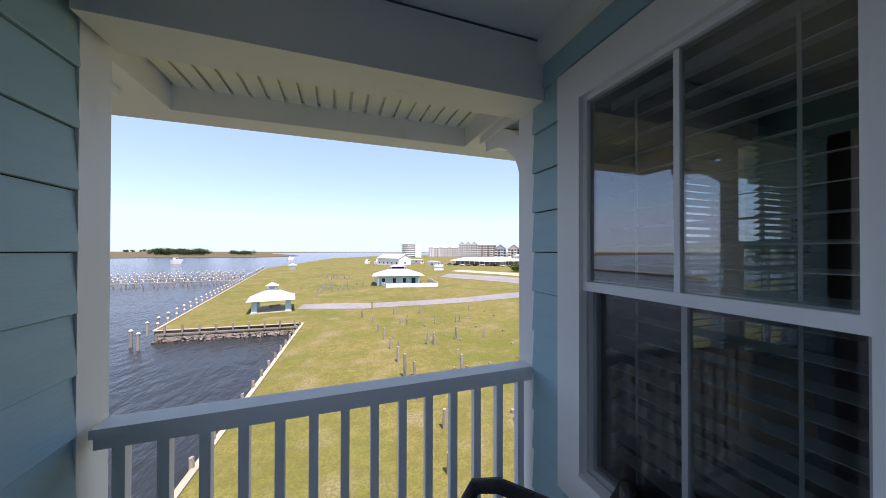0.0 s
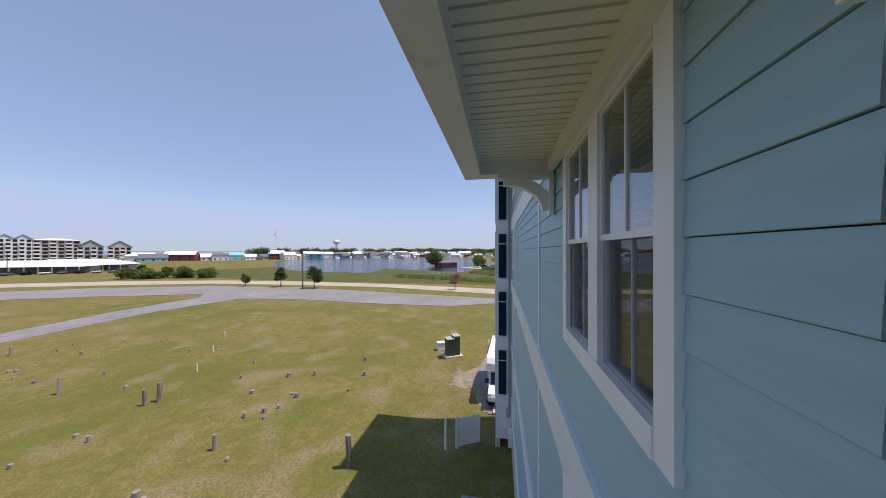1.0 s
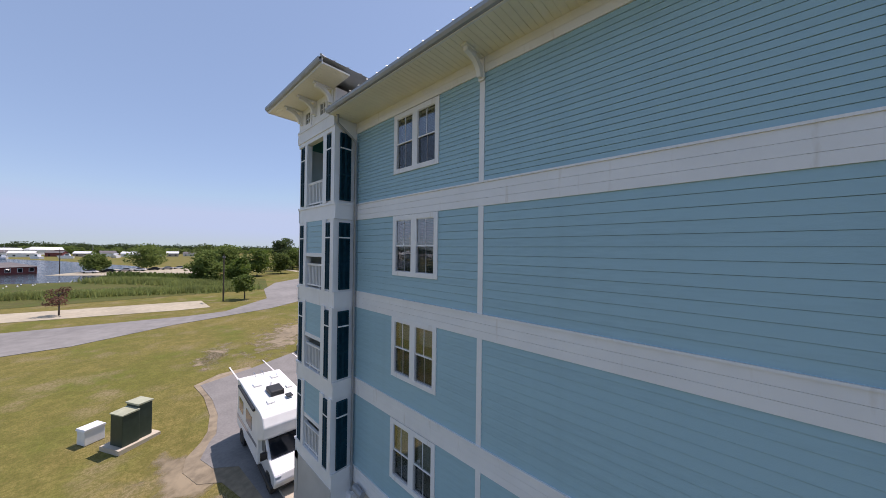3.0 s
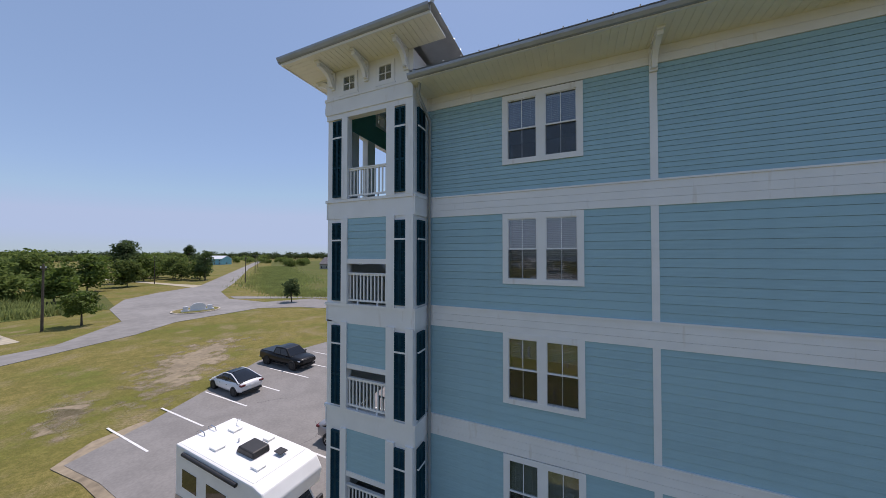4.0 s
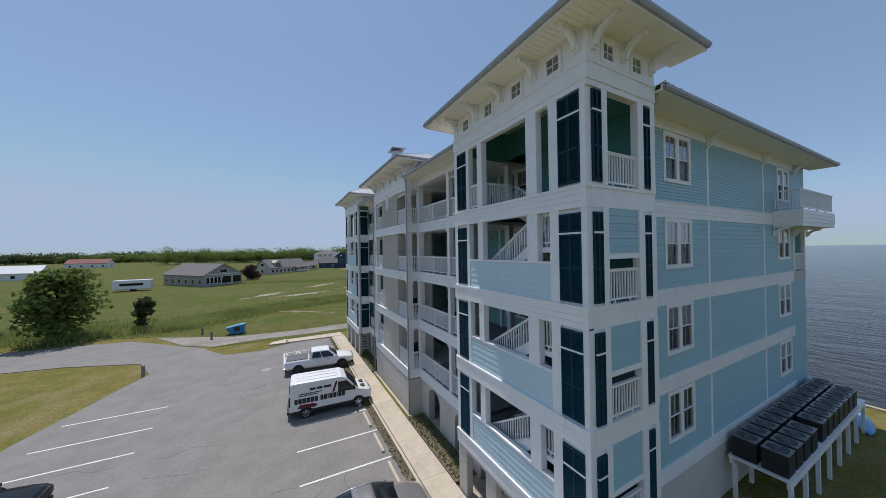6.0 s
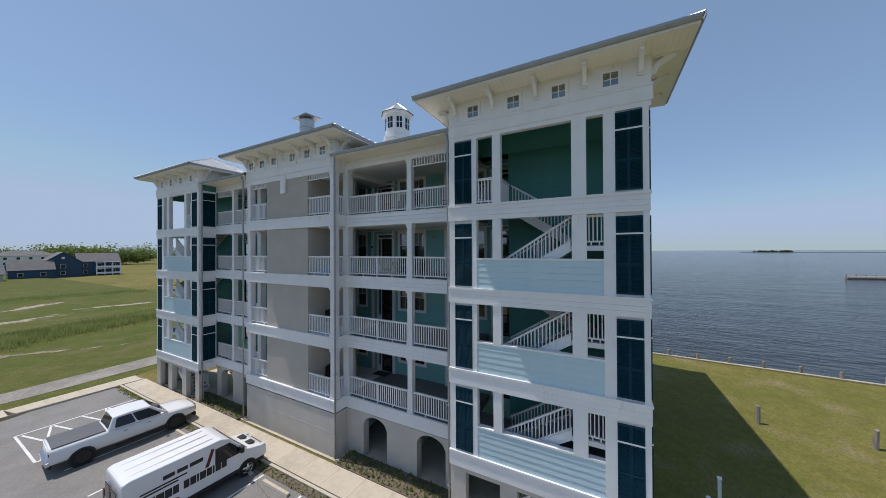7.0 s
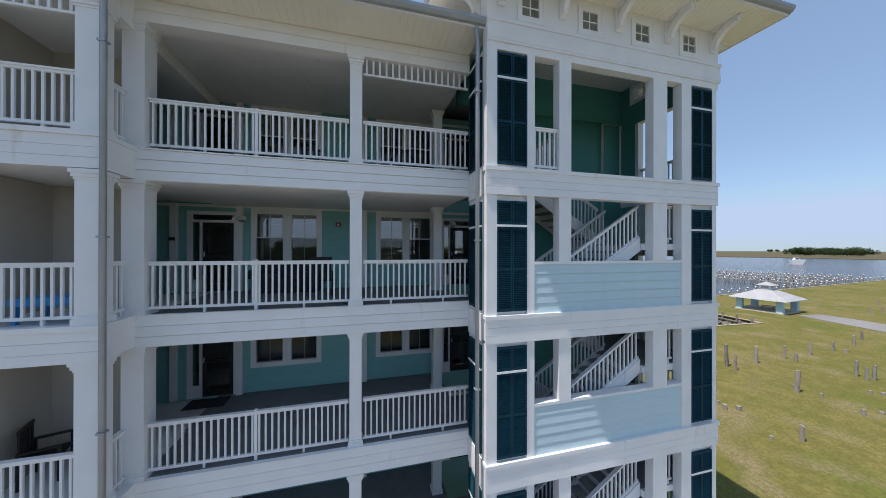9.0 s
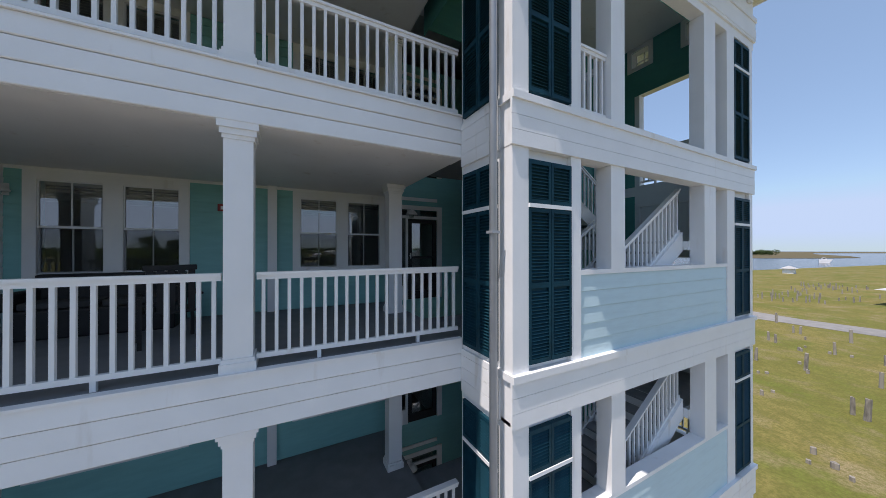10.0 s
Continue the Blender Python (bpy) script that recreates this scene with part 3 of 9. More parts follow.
def bracket(x, y, z, yaw, drop=0.5, reach=0.6, thick=0.11):
    """A curved eave bracket; local x points away from the wall."""
    ob = thing("eave_bracket", "white curved wooden eave bracket", "bracket", "eave brackets", "", pose(x, y, z, 0, 0, yaw))
    for name, me in zip(("brace", "wall_plate", "top_plate"), bracket_mesh(drop, reach, thick)):
        part(name, me, None, ob)
    return ob


shutter_cache = {}


def frame_ring(b, x0, x1, y0, y1, z0, z1, tx, tz):
    """A rectangular frame in one piece."""
    k = len(b.v)
    for y in (y0, y1):
        b.v += [(x0, y, z0), (x1, y, z0), (x1, y, z1), (x0, y, z1), (x0 + tx, y, z0 + tz), (x1 - tx, y, z0 + tz), (x1 - tx, y, z1 - tz), (x0 + tx, y, z1 - tz)]
    for i in range(4):
        j = (i + 1) % 4
        b.f += [(k + i, k + j, k + 4 + j, k + 4 + i), (k + 8 + i, k + 12 + i, k + 12 + j, k + 8 + j), (k + i, k + 8 + i, k + 8 + j, k + j), (k + 4 + i, k + 4 + j, k + 12 + j, k + 12 + i)]
    return b


def shutter_thing(m, w, h):
    """A dark louvred shutter: short upper panel, white mid rail, tall lower panel of two leaves."""
    key = (round(w, 2), round(h, 2))
    if key in shutter_cache:
        return copy_thing(shutter_cache[key], m)
    ob = thing("shutter", "dark navy louvred shutter with a white cross rail", "shutter", "tower shutters", "", m)
    split = h * 0.765
    part("mid_rail", B().box(0, w, -0.04, 0.0, split, split + 0.045), WHITE, ob, "white rail")
    for name, a, b in (("upper_leaf", split + 0.045, h), ("lower_leaf", 0, split)):
        for x0, x1 in ((0, w / 2 - 0.004), (w / 2 + 0.004, w)):
            leaf = part(name, frame_ring(B(), x0, x1, -0.03, 0.0, a, b, 0.035, 0.05), SHUTTER, ob)
            if b - a > 1:
                part("lock_rail", B().box(x0 + 0.0355, x1 - 0.0355, -0.03, 0, (a + b) / 2 - 0.03, (a + b) / 2 + 0.03), SHUTTER, leaf)
            lv = B()
            z = a + 0.07
            while z < b - 0.06:
                if not (b - a > 1 and abs(z - (a + b) / 2) < 0.045):
                    lv.box(-(x1 - x0) / 2 + 0.037, (x1 - x0) / 2 - 0.037, -0.016, 0.016, -0.003, 0.003, pose((x0 + x1) / 2, -0.014, z, 40, 0, 0))
                z += 0.038
            tagged(part("louvres", lv, SHUTTER, leaf), "", "", "", "stuff")
    part("backing", B().box(0, w, 0.001, 0.03, 0, h), SHUTTER, ob)
    shutter_cache[key] = ob
    return ob


# ---- end wall ----
EAVE_Z = 15.18
END_X0, END_X1 = -1.04, 14.63
wins = []            # window holes of the end wall: x0, x1, z0, z1 with the casing overlapping
for z in FL:
    wins.append((10.565, 12.46, z + 0.70, z + 2.48))
    wins.append((-0.28, 1.545, z + 0.70, z + 2.48))
wall_north = thing("wall_north", "pale teal lap-sided end wall with white bands", "wall", "", "structure")
holes = [(a + 0.14, b - 0.14, c + 0.11, d - 0.12) for a, b, c, d in wins]
# near-black core behind the open joints stands in for the laps' shadow lines
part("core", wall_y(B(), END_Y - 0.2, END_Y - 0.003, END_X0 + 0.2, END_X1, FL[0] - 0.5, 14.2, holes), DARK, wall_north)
part("core", wall_y(B(), END_Y - 0.2, END_Y - 0.003, END_X0 + 0.2, END_X1, -0.8, FL[0] - 0.5), GARAGE, wall_north)
for z in FL:
    b = grooved(B(), "y", END_Y, END_X0 + 0.2, END_X1, z - 0.55, z - 0.02, 3).box(END_X0 + 0.2, END_X1, END_Y, END_Y + 0.06, z - 0.02, z + 0.02)
    part("band_board", b, WHITE, wall_north)
part("frieze", grooved(B(), "y", END_Y, END_X0 + 0.2, END_X1, 13.84, 14.2, 2), WHITE, wall_north)
bays = [(9.26, END_X1), (3.48, 9.12), (-0.82, 3.35)]
for z in FL:
    for x, w in ((9.12, 0.14), (3.35, 0.13)):
        part("batten", B().box(x, x + w, END_Y, END_Y + 0.03, z + 0.02, z + 2.5), WHITE, wall_north)
    for a, c in bays:
        hs = [(c - w[1], c - w[0], w[2] + 0.03, w[3] + 0.2) for w in wins if a < w[0] < c and abs(w[2] - z - 0.7) < 0.01]
        clapboards(wall_north, pose(c, END_Y, 0) @ TO_Y, c - a, z + 0.02, z + 2.51, hs, None, 0.113 if z == FL[3] else EXPO)
for k, w in enumerate(wins):
    shade = 1.0 if k % 2 else (1.0, 0.35, 1.0, 0.45)[k // 2 % 4]
    window(pose(w[1], END_Y - 0.003, w[2]) @ TO_Y, pane=0.70 if w[0] > 5 else 0.6775, mull=0.215 if w[0] > 5 else 0.19, side=0.14, blinds=shade)

# ---- the recessed corner porch where the walk begins ----
porch = thing("wall_porch", "teal lap-sided porch walls with white trim", "wall", "", "structure")
PZ, PX0, PX1 = FL[2], -2.73, -1.04
# porch cores near-black too, so board joints carry the lap shadow in colour
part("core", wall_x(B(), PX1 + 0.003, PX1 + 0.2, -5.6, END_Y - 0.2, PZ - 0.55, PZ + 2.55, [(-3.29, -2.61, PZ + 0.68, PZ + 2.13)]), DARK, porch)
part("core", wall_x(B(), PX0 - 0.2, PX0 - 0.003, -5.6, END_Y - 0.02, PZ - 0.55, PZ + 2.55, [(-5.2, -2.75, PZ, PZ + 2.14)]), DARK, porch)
part("core", B().box(PX0 - 0.2, PX1 + 0.2, -5.8, -5.6, PZ - 0.55, PZ + 2.55), WHITE, porch)
clapboards(porch, pose(PX1, -5.6, 0) @ pose(0, 0, 0, 0, 0, -90) @ pose(-3.31, 0, 0), 3.31, PZ + 0.02, PZ + 2.5, [(0.21, 1.19, PZ + 0.55, PZ + 2.27)])
clapboards(porch, pose(PX0, -5.6, 0) @ TO_X, 3.31, PZ + 0.02, PZ + 2.5, [(0.3, 2.95, PZ - 0.01, PZ + 2.2)])
part("opening_trim", B().box(PX0 - 0.21, PX0 + 0.03, -2.85, -2.74, PZ, PZ + 2.2).box(PX0 - 0.21, PX0 + 0.03, -5.3, -5.19, PZ, PZ + 2.2).box(PX0 - 0.21, PX0 + 0.03, -5.19, -2.85, PZ + 2.1, PZ + 2.2), WHITE, porch)
railing((PX0 - 0.1, -5.19, PZ), (PX0 - 0.1, -2.85, PZ), 0.96, "grey-white porch railing with square pickets", foot=0.08)
clapboards(porch, pose(PX0, -5.6, 0), PX1 - PX0, PZ + 0.02, PZ + 2.5)
# posts and header of the opening
part("post", B().box(PX1 - 0.0, PX1 + 0.2, END_Y - 0.11, END_Y + 0.03, PZ - 0.02, PZ + 2.52), WHITE, porch)
part("post", B().box(PX0 - 0.2, PX0 + 0.015, END_Y - 0.11, END_Y + 0.03, PZ - 0.02, PZ + 2.52), WHITE, porch)
part("header", B().box(PX0 + 0.04, PX1, END_Y - 0.19, END_Y + 0.02, PZ + 2.25, PZ + 2.52), WHITE, porch)
part("crown", B().box(PX1 - 0.045, PX1, -5.6, END_Y - 0.19, PZ + 2.42, PZ + 2.53).box(PX0, PX0 + 0.045, -5.6, END_Y - 0.19, PZ + 2.42, PZ + 2.53), WHITE, porch)
# this floor is out of view; its pale colour bounces light onto walls and ceiling
tagged(part("floor_porch", B().box(PX0 - 0.2, PX1 + 0.2, -5.8, END_Y + 0.02, PZ - 0.5, PZ), GARAGE), "unseen porch floor, pale to bounce daylight", "floor", "", "structure")
tagged(part("ceiling_porch", B().box(PX0 - 0.003, PX1 + 0.003, -5.6, END_Y - 0.19, PZ + 2.53, PZ + 2.6), WHITE), "white porch ceiling", "ceiling", "", "structure")
window(pose(PX1 + 0.003, -2.50, PZ + 0.57) @ pose(0, 0, 0, 0, 0, -90), units=1, pane=0.67, side=0.12, height=1.71, label="white double-hung porch window with open wide-slat blinds", slat=0.055, gap=0.066, tilt=9)
railing((PX0 + 0.04, END_Y - 0.06, PZ), (PX1, END_Y - 0.06, PZ), 0.985, "grey-white porch railing with square pickets", foot=0.08)
# the wall past the porch and the waterside end
west = tagged(part("wall_west", wall_x(B(), PX0 - 0.45, PX0 - 0.21, -31.6, END_Y - 0.2, -1.0, 14.2, [(-5.2, -2.75, PZ, PZ + 2.14)]), SIDING), "teal waterside wall", "wall", "", "structure")
part("core", B().box(PX0 - 0.2, END_X0 + 0.2, END_Y - 0.2, END_Y, -0.8, FL[2] - 0.52).box(PX0 - 0.2, END_X0 + 0.2, END_Y - 0.2, END_Y, FL[3] - 0.5, 14.2), SIDING, porch)

# ---- the top-floor balcony over the porch ----
balcony = thing("balcony", "white projecting balcony with lap-board sides and vented soffit", "balcony")
BX0, BX1, BY = -3.29, 2.29, -1.14
BZ = 10.67
part("beam", B().box(BX0, BX1, BY - 0.2, BY, BZ, BZ + 0.2), WHITE, balcony)
for x0, x1 in ((BX0, BX0 + 0.4), (-1.01, -0.79), (BX1 - 0.22, BX1)):
    part("beam", B().box(x0, x1, END_Y + 0.1, BY - 0.2, BZ, BZ + 0.2), WHITE, balcony)
part("ledger", B().box(BX0, BX1, END_Y + 0.036, END_Y + 0.1, BZ + 0.0, BZ + 0.2), WHITE, balcony)
for i in range(3):
    z = BZ + 0.2 + i * 0.19
    part("side_board", B().prism([(BY, z), (BY, z + 0.2), (BY + 0.008, z + 0.2), (BY + 0.026, z)], BX0 - 0.02, BX1 + 0.02, "x"), WHITE, balcony)
    part("side_board", B().prism([(BX1, z), (BX1, z + 0.2), (BX1 + 0.008, z + 0.2), (BX1 + 0.026, z)], END_Y + 0.04, BY, "y"), WHITE, balcony)
part("deck", B().box(BX0, BX1, END_Y + 0.05, BY - 0.001, BZ + 0.2, BZ + 0.8), WHITE, balcony)
vent = B()
x = BX0 + 0.42
while x < BX1 - 0.22:
    vent.box(x, x + 0.080, END_Y + 0.1, BY - 0.2, BZ + 0.145, BZ + 0.16)
    x += 0.1
vent.box(BX0 + 0.4, BX1 - 0.22, END_Y + 0.1, BY - 0.2, BZ + 0.165, BZ + 0.19)
tagged(part("soffit", vent, CREAM, balcony, "cream vented soffit boards"), "", "", "", "stuff")
railing((BX0, BY - 0.08, BZ + 0.8), (BX1, BY - 0.08, BZ + 0.8), 1.0)
railing((BX1 - 0.06, END_Y + 0.06, BZ + 0.8), (BX1 - 0.06, BY - 0.12, BZ + 0.8), 1.0)
for x in (-0.90, 2.15, BX0 + 0.2):
    bracket(x, END_Y + 0.03, BZ + 0.0, 90, 0.42, 0.55, 0.12)

# ---- main eave over the end wall ----
def eave(name, x0, x1, y0, y1, z, seams="x", label="cream vented eave soffit"):
    """A flat soffit of narrow boards in one mesh."""
    b = B().box(x0, x1, y0, y1, z + 0.012, z + 0.05)
    if seams == "x":
        x = x0
        while x < x1:
            b.box(x, min(x + 0.145, x1), y0, y1, z, z + 0.012)
            x += 0.152
    else:
        y = y0
        while y < y1:
            b.box(x0, x1, y, min(y + 0.145, y1), z, z + 0.012)
            y += 0.152
    return tagged(part(name, b, CREAM), label, "ceiling", "", "structure")


def gutter(p0, p1, out, label="grey metal eave gutter"):
    """A box gutter with a rolled lip; out is the unit vector away from the wall."""
    p0, p1, out = Vector(p0), Vector(p1), Vector(out)
    d = (p1 - p0)
    length = d.length
    d.normalize()
    m = Matrix((( d.x, out.x, 0, p0.x), (d.y, out.y, 0, p0.y), (d.z, 0, 1, p0.z), (0, 0, 0, 1)))
    b = B().prism([(0, -0.10), (0.07, -0.10), (0.11, -0.04), (0.115, 0.02), (0.095, 0.02), (0.085, -0.03), (0.06, -0.085), (0.012, -0.085), (0.012, 0.02), (0, 0.02)], 0, length, "x", m)
    ob = part("gutter", b, GUTTER)
    return tagged(ob, label, "gutter", "gutters")


eave("ceiling_eave_north", -3.9, 14.63, END_Y + 0.035, -1.15, 14.2)
part("fascia", B().box(-3.9, 14.63, -1.15, -1.1, 14.18, 14.37), WHITE, wall_north)
gutter((-3.9, -1.1, 14.3), (14.63, -1.1, 14.3), (0, 1, 0))
for x in (9.19, 3.415, -0.98):
    bracket(x, END_Y + 0.04, 14.2, 90, 0.5, 0.62)

# ---- stair towers ----
def tower(corner, s, near):
    """corner: y of the outer corner; s: +1 when the tower lies towards -y from it."""
    Y = lambda u: corner - s * u
    def ybox(b, x0, x1, u0, u1, z0, z1):
        ya, yb = sorted((Y(u0), Y(u1)))
        return b.box(x0, x1, ya, yb, z0, z1)
    nm = "wall_tower_1" if near else "wall_tower_2"
    w = thing(nm, "white panelled stair tower with dark shutters and open landings", "wall", "", "structure")
    X1, X0 = TOWER_X, 14.63
    posts = [(0.06, 0.215), (0.895, 1.21), (1.67, 2.09), (4.37, 4.67), (5.27, 5.45), (6.13, TOWER_U)]
    for k, z in enumerate(FL):
        top = 13.75 if k == 3 else z + 2.5
        for a, c in posts:
            b = B()
            ybox(b, X1 - 0.22, X1, a, c, z + (1.11 if k < 3 and a in (1.67, 4.37) else 0.02), top)
            part("post", b, WHITE, w)
        back = B()
        for a, c in ((0.215, 0.895), (5.45, 6.13)):
            ybox(back, X1 - 0.2, X1 - 0.06, a, c, z + 0.02, top)
        part("panel", back, WHITE, w)
        # floor band
        b = B()
        ybox(b, X1 - 0.2, X1, 0.06, TOWER_U, z - 0.55, z - 0.06)
        grooved(b, "x", X1, *sorted((Y(0.04), Y(TOWER_U + 0.03))), z - 0.55, z - 0.06, 3, 0.03)
        ybox(b, X1 - 0.2, X1 + 0.055, 0.01, TOWER_U + 0.03, z - 0.06, z + 0.02)
        b2 = B()
        ys = sorted((Y(0.04), Y(0.2)))
        b2.box(X0, X1 - 0.2, ys[0], ys[1], z - 0.55, z - 0.06)
        ys = sorted((Y(0.01), Y(0.2)))
        b2.box(X0, X1 - 0.2, ys[0], ys[1], z - 0.06, z + 0.02)
        part("band_board", b, WHITE, w)
        part("band_board", b2, WHITE, w)
        for u in (0.215, 5.45):
            y0 = min(Y(u), Y(u + 0.68))
            shutter_thing(pose(X1 - 0.02, y0, z + 0.09) @ TO_X, 0.68, 2.28)
        if k < 3:
            # spandrel of lap boards with a white sill
            ya, yb = sorted((Y(1.09), Y(5.27)))
            part("spandrel_core", B().box(X1 - 0.2, X1 - 0.035, ya, yb, z + 0.02, z + 1.05), WHITE, w)
            clapboards(w, pose(X1 - 0.03, ya, 0) @ TO_X, yb - ya, z + 0.02, z + 1.05, (), SPANDREL)
            part("sill", B().box(X1 - 0.22, X1 - 0.002, ya, yb, z + 1.05, z + 1.11), WHITE, w)
        # side face
        for a, c in ((X1 - 0.22, X1), (X1 - 0.78, X1 - 0.565), (X0 + 0.575, X0 + 0.84), (X0, X0 + 0.23)):
            ys = sorted((Y(0.0), Y(0.2)))
            if a < X1 - 0.22:
                part("post", B().box(a, c, ys[0], ys[1], z + 0.02, top), WHITE, w)
        sb = B()
        ys = sorted((Y(0.06), Y(0.2)))
        for a, c in ((X1 - 0.565, X1 - 0.22), (X0 + 0.23, X0 + 0.575)):
            sb.box(a, c, ys[0], ys[1], z + 0.02, top)
        part("panel", sb, WHITE, w)
        for a in (X1 - 0.222, X0 + 0.573):
            if s > 0:
                shutter_thing(pose(a, Y(0) - 0.03, z + 0.09) @ TO_Y, 0.34, 2.28)
        if s > 0:
            ys = sorted((Y(0.02), Y(0.16)))
            if k < 3:
                clapboards(w, pose(X1 - 0.78, Y(0.06), 0) @ TO_Y, 1.35, z + 1.32, z + 2.5)
                part("spandrel_core", B().box(X0 + 0.84, X1 - 0.78, ys[0], Y(0.07), z + 1.32, z + 2.5), WHITE, w)
                part("sill", B().box(X0 + 0.84, X1 - 0.78, ys[0], ys[1], z + 1.18, z + 1.32), WHITE, w)
            railing((X1 - 0.78, Y(0.1), z), (X0 + 0.84, Y(0.1), z), 0.92, foot=0.1)
        # the inner narrow opening keeps a railing on the top floor
        if k == 3:
            railing((X1 - 0.1, Y(4.67), z), (X1 - 0.1, Y(5.27), z), 0.95)
        # landing and floor
        ya, yb = sorted((Y(0.2), Y(TOWER_U)))
        tagged(part("floor_landing", B().box(X0, X1 - 0.2, ya, yb, z - 0.2, z - 0.001) if k == 0 else B().box(X0, X1 - 0.2, *sorted((Y(4.4), Y(TOWER_U))), z - 0.2, z - 0.001), DECK), "grey stair landing floor", "floor", "", "structure")
    # top storey: frieze with small windows, then roof
    b = B()
    ybox(b, X1 - 0.2, X1, 0, TOWER_U, 13.75, 14.4)
    b.box(X0, X1 - 0.2, *sorted((Y(0), Y(0.2))), 13.75, 14.4)
    ybox(b, X1, X1 + 0.03, -0.03, TOWER_U, 13.9, 14.3)
    ybox(b, X1, X1 + 0.05, -0.05, TOWER_U, 14.3, 14.38)
    ybox(b, X1 + 0.03, X1 + 0.037, -0.037, TOWER_U, 13.95, 14.15)
    ys = sorted((Y(0), Y(-0.03)))
    b.box(X0, X1, ys[0], ys[1], 13.9, 14.3)
    ys = sorted((Y(0), Y(-0.05)))
    b.box(X0, X1, ys[0], ys[1], 14.3, 14.38)
    part("frieze", b, WHITE, w)
    ws = [1.0, 2.45, 3.9, 5.38]
    hl = [(u - 0.22, u + 0.22, 14.52, 14.94) for u in ws]
    b = B()
    for a, c, d, e in cells(0, TOWER_U, 14.4, EAVE_Z, hl):
        ybox(b, X1 - 0.2, X1, a, c, d, e)
    sw = [X1 - 0.85, X1 - 2.1]
    ys = sorted((Y(0), Y(0.2)))
    for a, c, d, e in cells(X0, X1 - 0.2, 14.4, EAVE_Z, [(x - 0.22, x + 0.22, 14.52, 14.94) for x in sw]):
        b.box(a, c, ys[0], ys[1], d, e)
    ybox(b, X0, X0 + 0.2, 0.2, TOWER_U, 14.3, EAVE_Z)
    ybox(b, X0 + 0.2, X1 - 0.2, TOWER_U - 0.2, TOWER_U, 14.3, EAVE_Z)
    part("attic_wall", b, WHITE, w)
    for u in ws:
        small_window(pose(X1, Y(u), 14.73) @ TO_X, False)
    if s > 0:
        for x in sw:
            small_window(pose(x, Y(0), 14.73) @ TO_Y, False)
    for u in [0.25, 1.68, 3.15, 4.62, 6.06]:
        bracket(X1 + 0.005, Y(u), EAVE_Z, 0, 0.5, 0.6)
    for x in (X1 - 0.25, X1 - 1.48, X0 + 0.2):
        bracket(x, Y(-0.005), EAVE_Z, 90 * s, 0.5, 0.6)
    bracket(X1 - 0.4, Y(TOWER_U + 0.005), EAVE_Z, -90 * s, 0.5, 0.6)
    # full shutters on the return beside the porches
    for z in FL:
        ya, yb = sorted((Y(TOWER_U - 0.13), Y(TOWER_U - 0.01)))
        part("panel", B().box(SLAB_X, X1 - 0.22, ya, yb, z + 0.02, z + 2.5), WHITE, w)
        yc, yd = sorted((Y(TOWER_U - 0.13), Y(TOWER_U + 0.025)))
        bb = B()
        for q in range(3):
            bb.box(SLAB_X + 0.035, X1 - 0.201, yc, yd, z - 0.55 + q * 0.163, z - 0.55 + (q + 1) * 0.163 - 0.004)
        part("band_board", bb.box(SLAB_X + 0.035, X1 - 0.201, yc, yd + 0.0, z - 0.06, z + 0.019), WHITE, w)
        shutter_thing(pose(SLAB_X + 0.08, Y(TOWER_U), z + 0.09) if s > 0 else pose(SLAB_X + 0.80, Y(TOWER_U), z + 0.09) @ TO_Y, 0.72, 2.28)
    # rear and inner stair walls in green, the stairwell's shade put into the colour
    part("stair_wall", B().box(X0 - 0.12, X0 + 0.02, *sorted((Y(0.9), Y(4.9))), FL[0], 14.28), SHADED_STAIR_GREEN, w)
    part("return_wall", B().box(X0 - 0.005, X0 + 0.15, *sorted((Y(0.05), Y(0.9))), 0, EAVE_Z), WHITE, w)
    if s > 0:
        for k, z in enumerate(FL):
            shutter_thing(pose(X0 - 0.04, Y(0.19), z + 0.09) @ pose(0, 0, 0, 0, 0, -90), 0.39, 2.28)
            part("band_board", B().box(X0 - 0.04, X0 - 0.005, Y(0.84), Y(0.04), z - 0.55, z - 0.06).box(X0 - 0.06, X0 - 0.005, Y(0.84), Y(0.02), z - 0.06, z + 0.02), WHITE, w)
    tagged(part("ceiling_stair", B().box(X0, X1 - 0.2, *sorted((Y(0.2), Y(TOWER_U - 0.2))), 15.06, 15.12), WHITE), "white stair ceiling", "ceiling", "", "structure")
    lin = B()
    for a, c, d, e in cells(0.21, TOWER_U - 0.21, 13.75, 15.06, hl):
        ybox(lin, X1 - 0.212, X1 - 0.203, a, c, d, e)
    ys = sorted((Y(0.203), Y(0.212)))
    for a, c, d, e in cells(X0 + 0.21, X1 - 0.213, 13.75, 15.06, [(x - 0.22, x + 0.22, 14.52, 14.94) for x in sw]):
        lin.box(a, c, ys[0], ys[1], d, e)
    ybox(lin, X0 + 0.203, X0 + 0.212, 0.213, TOWER_U - 0.213, 13.9, 15.06)
    ybox(lin, X0 + 0.213, X1 - 0.213, TOWER_U - 0.212, TOWER_U - 0.203, 13.75, 15.06)
    ybox(lin, X0 + 0.151, X0 + 0.16, 0.213, 0.9, FL[0], 13.9)
    for z, top in zip(FL, (5.0, 8.03, 11.08, 13.75)):
        for a, c in ((X0 + 0.16, X0 + 0.72), (X1 - 0.70, X1 - 0.22)):
            lin.box(a, c, *ys, z, top)
    part("stair_lining", lin, SHADED_STAIR_GREEN, w)
    if s > 0:
        for x in sw:
            cs = B()
